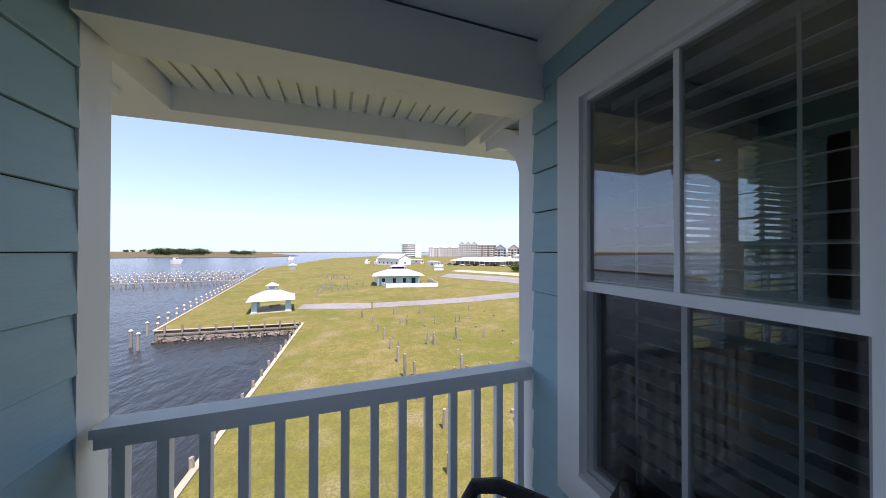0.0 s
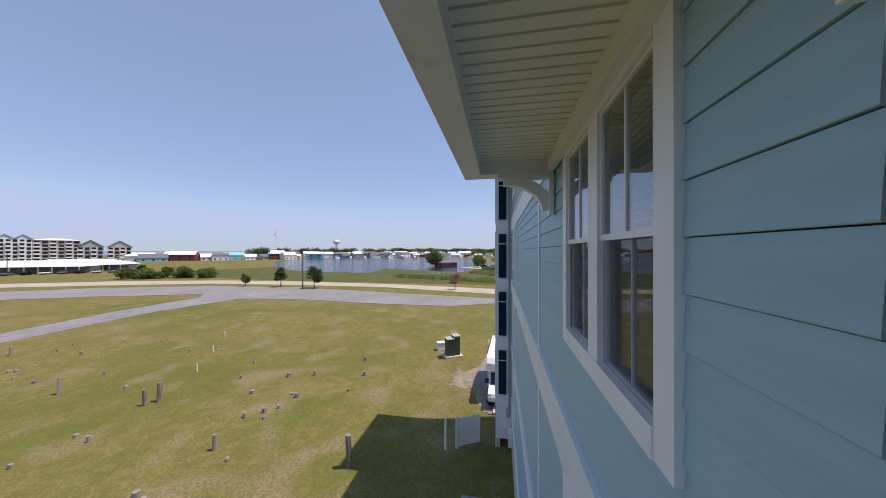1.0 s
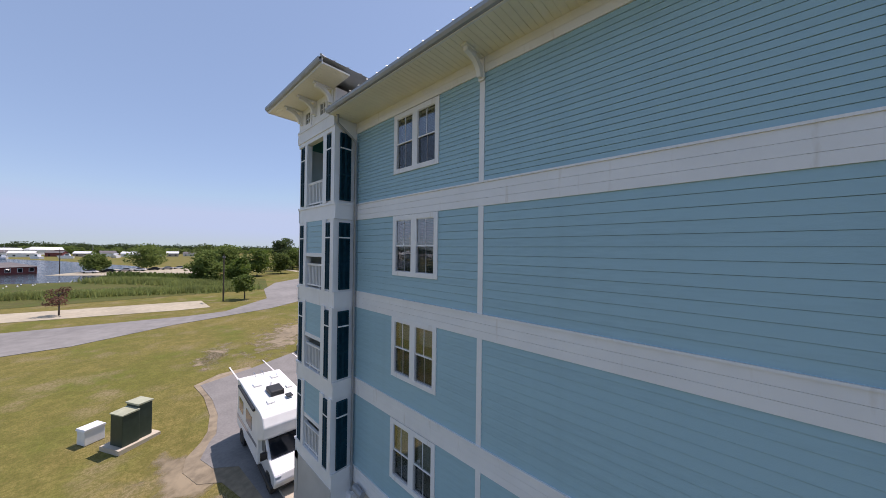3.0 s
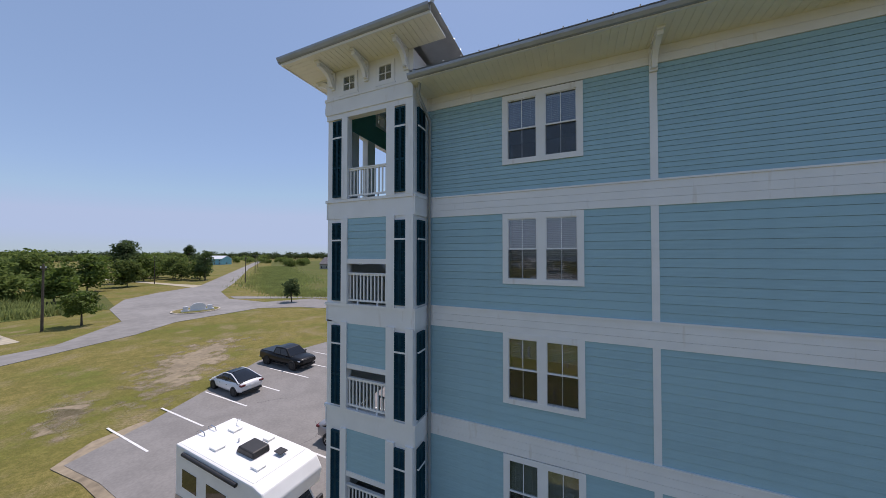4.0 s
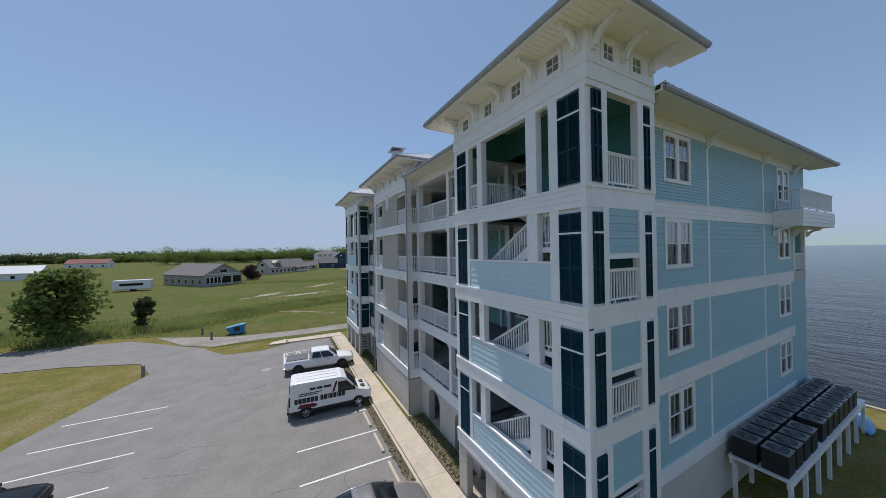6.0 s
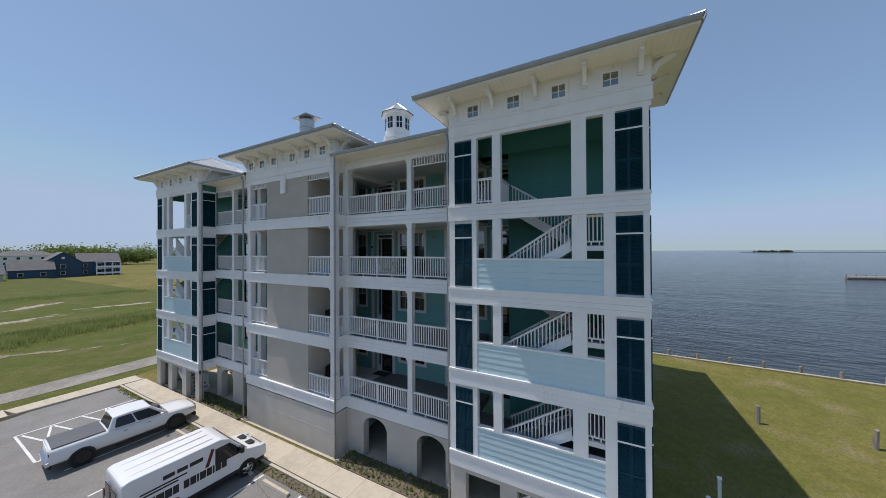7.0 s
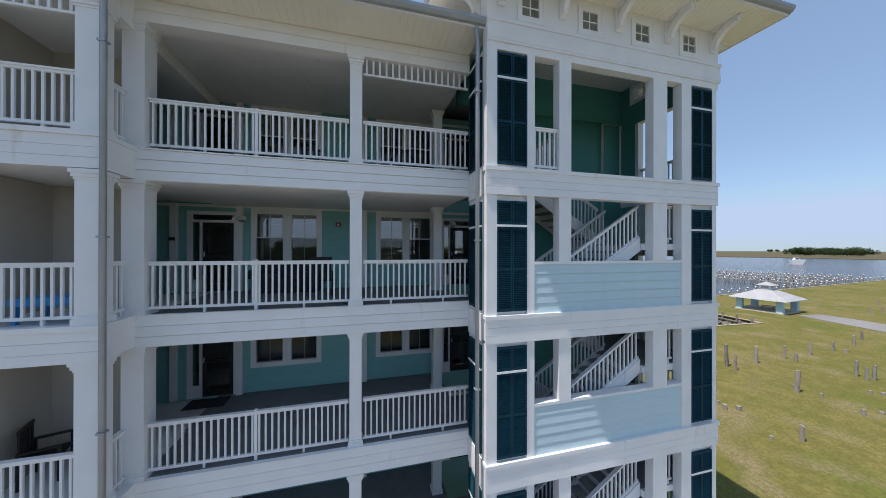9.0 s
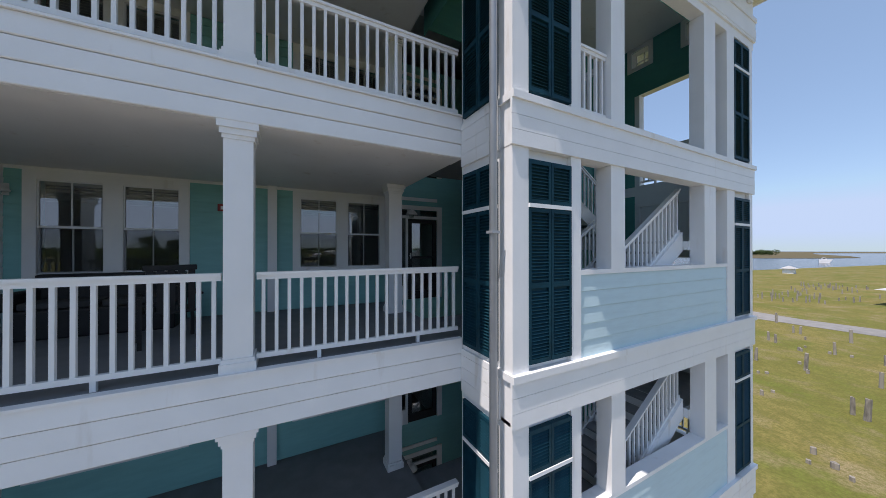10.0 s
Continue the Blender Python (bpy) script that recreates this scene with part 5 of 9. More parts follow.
def porch_chair(x, y, z, yaw, mat, label):
    """A slatted armchair, back towards local +y."""
    ob = thing("porch_chair", label, "chair", "porch chairs", "", pose(x, y, z, 0, 0, yaw))
    part("seat", B().box(-0.25, 0.25, -0.26, 0.24, 0.40, 0.44), mat, ob, bevel=0.01)
    for i in range(5):
        part("back_slat", B().box(-0.24 + i * 0.1, -0.17 + i * 0.1, 0.22, 0.245, 0.44, 0.95), mat, ob)
    part("back_rail", B().box(-0.26, 0.26, 0.215, 0.25, 0.95, 1.02), mat, ob, bevel=0.01)
    for sx in (-1, 1):
        part("arm", B().box(sx * 0.29 - 0.04, sx * 0.29 + 0.04, -0.28, 0.24, 0.62, 0.65), mat, ob, bevel=0.008)
        for y2 in (-0.24, 0.22):
            part("leg", B().box(sx * 0.28 - 0.02, sx * 0.28 + 0.02, y2 - 0.02, y2 + 0.02, 0, 0.62), mat, ob)
    return ob


def porch_sofa(x, y, z):
    ob = thing("porch_sofa", "black wicker porch sofa against the teal wall", "sofa", "", "", pose(x, y, z) @ TO_X)
    part("base", B().box(-0.85, 0.85, -0.7, 0.0, 0.0, 0.4), WICK, ob, bevel=0.03)
    part("backrest", B().box(-0.85, 0.85, -0.16, 0.0, 0.4, 0.85), WICK, ob, bevel=0.03)
    for sx in (-1, 1):
        part("armrest", B().box(sx * 0.85 - 0.07, sx * 0.85 + 0.07, -0.7, 0.0, 0.4, 0.64), WICK, ob, bevel=0.03)
    for sx in (-0.4, 0.4):
        part("cushion", B().box(sx - 0.37, sx + 0.37, -0.66, -0.17, 0.4, 0.5), DARK, ob, bevel=0.03)
    return ob


porch_sofa(13.35, -12.2, FR[2])
for x, y, yaw in ((14.2, -12.6, 80), (14.3, -11.5, 100), (14.9, -9.0, 60), (14.3, -8.4, 95)):
    porch_chair(x, y, FR[3], yaw, WICK, "black slatted porch armchair on the top porch")
porch_chair(14.9, -11.2, FR[2], -70, WICK, "black slatted porch armchair facing the sofa")
for k in (0, 1):
    porch_chair(16.0, -15.75, FR[k] + 0.02, 200, WICK, "black slatted armchair on a small balcony")
porch_chair(16.2, -20.3, FR[0] + 0.02, 150, WHITE_CHAIR, "white slatted armchair on a small balcony")
porch_chair(16.2, -20.3, FR[1] + 0.02, 30, WHITE_CHAIR, "white slatted armchair on a small balcony")
tub = thing("toy_table", "blue plastic play table on a small balcony", "table", "", "", pose(16.75, -15.0, FR[2] + 0.02))
part("tray", B().box(-0.3, 0.3, -0.42, 0.42, 0.28, 0.42), TUB_BLUE, tub, bevel=0.03)
for sx in (-1, 1):
    for sy in (-1, 1):
        part("leg", B().box(sx * 0.24 - 0.03, sx * 0.24 + 0.03, sy * 0.36 - 0.03, sy * 0.36 + 0.03, 0, 0.28), TUB_BLUE, tub)
for z in (FR[1], FR[0]):
    mat_ = part("doormat", B().box(BACK_X + 0.15, BACK_X + 0.7, -14.7, -13.75, z, z + 0.015), DARK)
    tagged(mat_, "dark woven doormat at the porch door", "mat", "doormats")

# ---- a few things inside the corner rooms ----
SHADE = material("amber_shade", (0.62, 0.27, 0.07), 0.8, vary=0.15, scale=20)
side = thing("side_table", "dark wooden side table inside the window", "table", "", "", pose(-0.33, -2.76, PZ + 0.05))
part("tabletop", B().box(-0.22, 0.22, -0.22, 0.22, 0.62, 0.66), DARK, side, bevel=0.006)
for sx in (-1, 1):
    for sy in (-1, 1):
        part("leg", B().box(sx * 0.19 - 0.02, sx * 0.19 + 0.02, sy * 0.19 - 0.02, sy * 0.19 + 0.02, 0, 0.62), DARK, side)
tl = thing("table_lamp", "table lamp with an amber drum shade", "lamp", "", "", pose(-0.33, -2.74, PZ + 0.71))
part("base", B().tube([(0, 0, 0), (0, 0, 0.02), (0, 0, 0.24)], 0.06, 12, 0.02), DARK, tl)
part("stem", B().tube([(0, 0, 0.22), (0, 0, 0.34)], 0.012, 8), DARK, tl)
sh_ = B()
n_ = 24
for i in range(n_):
    a0, a1 = 2 * math.pi * i / n_, 2 * math.pi * (i + 1) / n_
    sh_.face((0.21 * math.cos(a0), 0.21 * math.sin(a0), 0.12), (0.21 * math.cos(a1), 0.21 * math.sin(a1), 0.12), (0.19 * math.cos(a1), 0.19 * math.sin(a1), 0.37), (0.19 * math.cos(a0), 0.19 * math.sin(a0), 0.37))
part("shade", sh_, SHADE, tl)
fan = thing("ceiling_fan", "ceiling fan with lit frosted lamps", "fan", "", "", pose(1.3, -4.6, PZ + 2.72))
part("rod", B().tube([(0, 0, 0.0), (0, 0, -0.2)], 0.02, 8), DARK, fan)
part("motor", B().tube([(0, 0, -0.16), (0, 0, -0.2), (0, 0, -0.26)], 0.11, 14), DARK, fan)
for i in range(5):
    part("blade", B().box(0.12, 0.62, -0.065, 0.065, -0.215, -0.205), DARK, fan, m=pose(0, 0, 0, 0, 0, 72 * i))
glow = bpy.data.materials.new("lamp_glow")
glow.use_nodes = True
glow.node_tree.nodes["Principled BSDF"].inputs["Emission Color"].default_value = (1.0, 0.72, 0.4, 1)
glow.node_tree.nodes["Principled BSDF"].inputs["Emission Strength"].default_value = 0.9
for i in range(3):
    part("bulb", B().tube([(0.05, 0, -0.27), (0.11, 0, -0.31), (0.14, 0, -0.33)], 0.016, 10), glow, fan, m=pose(0, 0, 0, 0, 0, 120 * i + 20))

SIGN_RED = material("sign_red", (0.30, 0.03, 0.03), 0.4, vary=0.1)
sign = thing("wall_sign", "small red sign on the pale garage wall", "sign", "", "", pose(GX1 + 0.004, -24.7, 1.5) @ TO_X)
part("plate", B().box(-0.14, 0.14, -0.012, 0.0, 0, 0.36), SIGN_RED, sign)
part("painted_bar", B().box(-0.1, 0.1, -0.015, -0.0125, 0.14, 0.2), WHITE, sign)
bell = thing("alarm_box", "small dark red alarm box on the teal porch wall", "alarm", "", "", pose(BACK_X + 0.026, -10.86, FR[2] + 1.93) @ TO_X)
part("case", B().box(-0.08, 0.08, -0.05, 0.0, 0, 0.13), SIGN_RED, bell, bevel=0.008)
part("lens", B().box(-0.03, 0.03, -0.058, -0.051, 0.03, 0.09), VINYL, bell)
for y in (-15.2, -20.4):
    plaque = thing("door_plaque", "small dark plaque beside a porch door", "plaque", "door plaques", "", pose(BACK_X + 0.122, y, FR[2] + 1.45) @ TO_X)
    part("plate", B().box(-0.07, 0.07, -0.012, 0.0, 0, 0.09), DARK, plaque)


# ---- stairs in the towers ----
TREAD = material("grey_tread", (0.30, 0.30, 0.30), 0.8, vary=0.15, scale=5)


def stair_flight(x0, x1, y0, z0, y1, z1):
    """Straight flight from (y0, z0) up to (y1, z1) with white stringers, grey treads and a picket rail on its front side."""
    ob = thing("stair_flight", "white-stringer stair flight with grey treads", "stairs", "stair flights")
    n = 8
    dy, dz = (y1 - y0) / n, (z1 - z0) / n
    for i in range(n):
        a, c = sorted((y0 + i * dy, y0 + (i + 1) * dy))
        part("tread", B().box(x0 + 0.05, x1 - 0.05, a - 0.02, c, z0 + (i + 1) * dz - 0.04, z0 + (i + 1) * dz), TREAD, ob)
        part("riser", B().box(x0 + 0.05, x1 - 0.05, *((a, a + 0.02) if dy > 0 else (c - 0.02, c)), z0 + i * dz, z0 + (i + 1) * dz - 0.041), WHITE, ob)
    for x in (x0, x1 - 0.045):
        part("stringer", B().prism([(y0, z0 - 0.12), (y0, z0 + 0.22), (y1, z1 + 0.16), (y1, z1 - 0.18)], x, x + 0.045, "x"), WHITE, ob)
    railing((x1 - 0.07, y0, z0 + 0.1), (x1 - 0.07, y1, z1 + 0.04), 0.92, "white picket stair railing", "stair railings", foot=0.12)
    if x1 > 17:
        railing((x0 + 0.07, y0, z0 + 0.1), (x0 + 0.07, y1, z1 + 0.04), 0.92, "white picket stair railing", "stair railings", foot=0.12)
    return ob


for s, corner in ((1, YA), (-1, YB)):
    Y = lambda u: corner - s * u
    for k in range(3):
        z = FL[k]
        stair_flight(16.1, 17.3, Y(4.45), z, Y(2.15), z + 1.52)
        stair_flight(14.75, 15.95, Y(2.15), z + 1.52, Y(4.45), z + 3.05)
        landing = thing("stair_landing", "grey mid-height stair landing with white edge", "landing", "stair landings")
        part("slab", B().box(14.65, 17.38, *sorted((Y(0.22), Y(2.14))), z + 1.36, z + 1.518), WHITE, landing)
        part("floor_mat", B().box(14.7, 17.3, *sorted((Y(0.25), Y(2.13))), z + 1.52, z + 1.528), TREAD, landing)
        railing((17.33, Y(1.67), z + 1.53), (17.33, Y(1.21), z + 1.53), 0.95, "white picket landing railing", "stair railings")
        railing((16.05, Y(4.5), z + 3.05), (17.3, Y(4.5), z + 3.05), 0.95, "white picket stairwell railing", "stair railings") if k == 2 else None
    # flight up from the ground
    stair_flight(16.1, 17.2, Y(4.45), COURT_Z + 0.02, Y(2.15), 1.1)


def downspout(points, label="grey metal rainwater downspout on the wall"):
    ob = thing("downspout", label, "downspout", "downspouts")
    part("pipe", B().tube(points, 0.045, 8), GUTTER, ob, smooth=True)
    z = points[-1][2] + 1.0
    while z < points[-2][2] - 0.3:
        x, y = points[-1][0], points[-1][1]
        part("strap", B().box(x - 0.055, x + 0.055, y - 0.055, y + 0.055, z, z + 0.03), GUTTER, ob)
        z += 3.05
    return ob


downspout([(14.45, -1.02, 14.38), (14.45, -1.35, 14.2), (14.5, -1.36, 13.95), (14.5, -1.75, 13.7), (14.5, -2.05, 13.5), (14.52, -2.07, 2.3), (14.5, -1.6, 2.0), (14.5, -1.45, 1.8), (14.5, -1.45, -0.45)][:6] + [(14.52, -2.07, 0.0)])
downspout([(17.5, -7.9, 14.36), (17.45, -7.86, 14.2), (17.45, -7.83, 13.9), (17.45, -7.83, COURT_Z + 0.1)])
downspout([(17.5, -13.85, 14.36), (17.42, -13.95, 14.2), (17.36, -14.02, 13.9), (17.36, -14.02, COURT_Z + 0.1)])
downspout([(17.5, -26.35, 14.36), (17.45, -26.37, 14.2), (17.45, -26.37, 13.9), (17.45, -26.37, COURT_Z + 0.1)])
downspout([(17.5, -21.85, 14.36), (17.42, -21.75, 14.2), (17.36, -21.7, 13.9), (17.36, -21.7, COURT_Z + 0.1)])


# ---- rooftop things ----
def cupola(x, y, z):
    ob = thing("cupola", "white octagonal roof cupola with a pointed metal cap", "cupola", "", "", pose(x, y, z))
    oct_ = lambda r: [(r * math.cos(math.pi / 8 + i * math.pi / 4), r * math.sin(math.pi / 8 + i * math.pi / 4)) for i in range(8)]
    part("drum", B().prism(oct_(0.95), -1.2, 1.9), WHITE, ob)
    part("skirt", B().prism(oct_(1.1), 0.1, 0.28), WHITE, ob)
    part("cornice", B().prism(oct_(1.2), 1.9, 2.05), WHITE, ob)
    for i in range(8):
        a = i * math.pi / 4
        m = pose(0.93 * math.cos(a) * 0.95, 0.93 * math.sin(a) * 0.95, 1.25, 0, 0, math.degrees(a) + 90)
        w = part("window", B().box(-0.2, 0.2, -0.03, 0.03, -0.4, 0.4), SHUTTER, ob, "dark louvred opening", m=m)
        part("muntin", B().box(-0.02, 0.02, -0.045, 0.0, -0.4, 0.4).box(-0.2, 0.2, -0.045, 0.0, -0.02, 0.02), WHITE, w)
    cap = B()
    for i in range(8):
        p, q = oct_(1.28)[i], oct_(1.28)[(i + 1) % 8]
        cap.face((p[0], p[1], 2.05), (q[0], q[1], 2.05), (0, 0, 3.0))
        cap.tube([(p[0], p[1], 2.05), (0, 0, 3.01)], 0.03, 4)
    part("roof", cap, METAL_ROOF, ob)
    part("finial", B().tube([(0, 0, 2.95), (0, 0, 3.5)], 0.03, 6, 0.005), METAL_ROOF, ob)


cupola(9.0, -16.4, 18.0)
ventpipe = thing("roof_vent", "grey sheet-metal roof flue with a flat square cap", "vent", "", "", pose(17.1, -16.3, 15.7))
part("flue", B().tube([(0, 0, -0.2), (0, 0, 0.88)], 0.36, 24), METAL_ROOF, ventpipe)
for z in (0.4, 0.83):
    part("flue_band", B().tube([(0, 0, z), (0, 0, z + 0.05)], 0.372, 24), GUTTER, ventpipe)
part("cap", B().box(-0.5, 0.5, -0.52, 0.52, -0.015, 0.015, pose(0, 0, 0.98, 5, 4, 0)), GUTTER, ventpipe, "thin flat cap plate")
for x, y in ((-0.26, -0.2), (0.26, -0.2), (0.0, 0.32)):
    part("cap_leg", B().box(x - 0.02, x + 0.02, y - 0.02, y + 0.02, 0.8, 0.96), GUTTER, ventpipe)

# ---- sidewalk, planting beds, parking marks ----
walk_way = thing("pavement", "tan concrete sidewalk slabs along the building", "sidewalk", "", "structure")
y = -34.6
slab_me = B().box(0, 1.25, 0.005, 1.515, -0.12, 0.11).mesh("slab", CONCRETE)
while y < -2.6:
    part("slab", slab_me, None, walk_way, m=pose(17.65, y, COURT_Z))
    y += 1.52
x = 17.7
slab2 = B().box(0.005, 1.515, 0, 1.3, -0.12, 0.11).mesh("slab", CONCRETE)
for i in range(4):
    part("slab", slab2, None, walk_way, m=pose(17.8 + i * 1.52, -36.2, COURT_Z))
part("kerb", B().box(18.93, 19.06, -34.9, -2.6, COURT_Z - 0.1, COURT_Z + 0.09), CONCRETE, walk_way)
part("kerb", B().prism([(23.9, -36.4), (25.2, -35.9), (25.6, -35.1), (25.4, -34.9), (17.7, -34.75), (17.7, -34.9), (23.6, -34.95)], COURT_Z - 0.1, COURT_Z + 0.11), CONCRETE, walk_way)


def tuft_bed(name, x0, x1, y0, y1, z, count, h, label, mat=None, seed=1):
    """Weeds and low plants as crossed blades in one mesh."""
    r = random.Random(seed)
    b = B()
    for i in range(count):
        x, y, a = r.uniform(x0, x1), r.uniform(y0, y1), r.uniform(0, math.pi)
        s, hh = r.uniform(0.03, 0.09), h * r.uniform(0.4, 1.2)
        dx, dy = math.cos(a) * s, math.sin(a) * s
        tx, ty = r.uniform(-0.5, 0.5) * hh, r.uniform(-0.5, 0.5) * hh
        b.face((x - dx, y - dy, z), (x + dx, y + dy, z), (x + tx, y + ty, z + hh))
    return tagged(part(name, b, mat or LEAF), label, "plants", "", "stuff")


BED = material("mulch_bed", (0.15, 0.12, 0.085), 0.95, vary=0.4, scale=8, bump=0.5)
for y0, y1 in ((-13.8, -8.0), (-27.6, -22.0)):
    sheet("planting_bed", [(16.5, y0), (17.6, y0), (17.6, y1), (16.5, y1)], COURT_Z + 0.09, BED, "brown planting bed by the garage wall", 0.2)
    tuft_bed("bed_plants", 16.55, 17.55, y0, y1, COURT_Z + 0.09, 420, 0.13, "low green weeds in the bed beside the sidewalk", seed=int(-y0))
tuft_bed("kerb_weeds", 18.95, 19.45, -34, -3, COURT_Z, 1500, 0.09, "weeds along the parking kerb", seed=4)
sheet("verge", [(19.05, -26.0), (19.4, -26.0), (19.45, -15.6), (19.35, -3.0), (19.05, -3.0)], COURT_Z + 0.015, BED, "thin dirt strip along the kerb", 0.1)


def stripe(x0, y0, x1, y1, w=0.1, label="white parking bay line"):
    d = Vector((x1 - x0, y1 - y0, 0))
    m = pose(x0, y0, COURT_Z + 0.004, 0, 0, math.degrees(math.atan2(d.y, d.x)))
    ob = part("parking_line", B().box(0, d.length, -w / 2, w / 2, -0.01, 0.002), LINE, m=m)
    return tagged(ob, label, "marking", "parking lines", "structure")


for y in (-3.45, -6.02, -8.55, -11.1, -13.65, -16.2, -18.75, -21.4, -24.6):
    stripe(19.5, y, 23.6, y - 0.1)
for y in (-2.75, -5.27, -7.85, -10.3, -12.95, -15.3, -17.9, -20.4, -23.2):
    stripe(31.0, y, 35.9, y - 0.15)
stripe(19.3, -26.8, 24.1, -26.8)
stripe(19.3, -31.0, 24.1, -31.2)
stripe(24.1, -26.8, 24.1, -31.2)
for i in range(4):
    stripe(19.6 + i * 1.1, -26.9, 20.6 + i * 1.1, -31.0)
    stripe(20.6 + i * 1.1, -26.9, 19.6 + i * 1.1, -31.0) if i % 2 else None


def wheel_stop(x, y):
    b = B().prism([(-0.09, 0), (0.09, 0), (0.06, 0.11), (-0.06, 0.11)], -0.85, 0.85, "y")
    return tagged(part("wheel_stop", b, CONCRETE, m=pose(x, y, COURT_Z), bevel=0.01), "pale concrete parking wheel stop", "wheel stop", "wheel stops")


for y in (-4.7, -7.3, -9.85, -12.4, -14.95, -17.5, -20.1, -23.0, -25.7):
    wheel_stop(19.75, y)
tagged(part("manhole_cover", B().tube([(25.5, -27.2, COURT_Z - 0.01), (25.5, -27.2, COURT_Z + 0.006)], 0.4, 24), TREAD), "grey iron manhole cover in the asphalt", "manhole", "", "structure")
# cracks in the asphalt
r = random.Random(11)
cr = B()
for i in range(14):
    x, y, a = r.uniform(20, 35), r.uniform(-33, -3), r.uniform(0, 6.28)
    for j in range(r.randint(5, 14)):
        a += r.uniform(-0.5, 0.5)
        l, w = r.uniform(0.15, 0.4), r.uniform(0.003, 0.008)
        if 19.5 < x < 36 and -33 < y < -3.4:
            cr.box(0, l, -w, w, -0.004, 0.0015, pose(x, y, COURT_Z + 0.002, 0, 0, math.degrees(a)))
        x, y = x + l * math.cos(a), y + l * math.sin(a)
tagged(part("asphalt_cracks", cr, BLACK), "fine dark cracks in the asphalt", "crack", "", "stuff")

# ---- cooling units on their stand, gate, transformer ----
AC = material("ac_case", (0.035, 0.037, 0.04), 0.5, 0.3, vary=0.2, scale=10)
AC_TOP = material("ac_grille", (0.24, 0.25, 0.26), 0.4, 0.5, vary=0.15, scale=10)
stand = thing("equipment_stand", "white timber stand for cooling units beside the end wall", "stand")
SZ = 1.25
part("deck", B().box(-3.7, 8.2, -2.05, -0.3, SZ - 0.08, SZ), WHITE, stand)
part("beam", B().box(-3.7, 8.2, -0.42, -0.32, SZ - 0.3, SZ - 0.082), WHITE, stand)
part("beam", B().box(-3.7, 8.2, -2.0, -1.9, SZ - 0.3, SZ - 0.082), WHITE, stand)
for i in range(8):
    for y in (-0.42, -1.95):
        part("post", B().box(-3.6 + i * 1.65, -3.46 + i * 1.65, y, y + 0.12, -0.6, SZ - 0.302), WHITE, stand)


def ac_unit(m):
    ob = thing("cooling_unit", "dark grey outdoor cooling unit with round fan grille", "air conditioner", "cooling units", "", m)
    part("case", B().box(-0.36, 0.36, -0.36, 0.36, 0, 0.8), AC, ob, bevel=0.02)
    lv = B()
    for i in range(14):
        lv.box(-0.364, 0.364, -0.364, 0.364, 0.08 + i * 0.045, 0.09 + i * 0.045)
    part("louvre_bands", lv, AC, ob)
    part("top", B().box(-0.37, 0.37, -0.37, 0.37, 0.8, 0.83), AC_TOP, ob, "pale grey top plate")
    g = B().tube([(0, 0, 0.832), (0, 0, 0.836)], 0.31, 24)
    part("fan_well", g, BLACK, ob)
    rings = B()
    for q in (0.1, 0.17, 0.24, 0.31):
        pts = [(q * math.cos(a * math.pi / 10), q * math.sin(a * math.pi / 10), 0.85) for a in range(21)]
        rings.tube(pts, 0.008, 4)
    for i in range(8):
        a = i * math.pi / 4
        rings.tube([(0, 0, 0.85), (0.31 * math.cos(a), 0.31 * math.sin(a), 0.85)], 0.007, 4)
    part("fan_grille", rings, AC_TOP, ob)
    return ob


first = ac_unit(pose(7.7, -0.75, SZ))
for i in range(12):
    for y in (-0.75, -1.6):
        if (i, y) != (0, -0.75) and not (y > -1 and i > 10):
            copy_thing(first, pose(7.7 - i * 0.93 - (0.5 if y > -1 and i > 3 else 0.0), y, SZ, 0, 0, 90 * (i % 4)))
gate = thing("picket_gate", "white vinyl privacy gate standing open on the lawn", "gate", "", "", pose(14.3, 0.55, -0.55, 0, 0, -60))
for i in range(9):
    part("picket", B().box(0.06 + i * 0.125, 0.175 + i * 0.125, -0.015, 0.015, 0.08, 1.55), WHITE, gate)
part("frame", B().box(0, 1.25, -0.025, 0.025, 0.15, 0.27).box(0, 1.25, -0.025, 0.025, 1.4, 1.52).box(0, 0.055, -0.03, 0.03, 0.05, 1.58).box(1.2, 1.255, -0.03, 0.03, 0.05, 1.58), WHITE, gate)
part("hinge_post", B().box(-0.14, -0.02, -0.06, 0.06, 0, 1.65), WHITE, gate)
panel = thing("fence_post", "white vinyl fence post beside the gate", "post", "", "", pose(13.5, 1.1, -0.2))
part("post", B().box(-0.05, 0.05, -0.05, 0.05, 0, 1.6), WHITE, panel)
part("cap", B().prism([(-0.07, 1.6), (0.07, 1.6), (0, 1.68)], -0.07, 0.07, "y"), WHITE, panel)
meter = thing("utility_box", "pale grey utility boxes on the garage wall", "utility box")
part("case", B().box(14.3, 14.62, -2.18, -1.95, 0.5, 1.4).box(13.6, 14.1, -2.18, -1.98, 0.2, 0.9), VINYL, meter)
part("lamp", B().tube([(14.2, -2.0, 1.75), (13.7, -2.0, 1.7)], 0.11, 12), GUTTER, meter, "grey wall lamp")

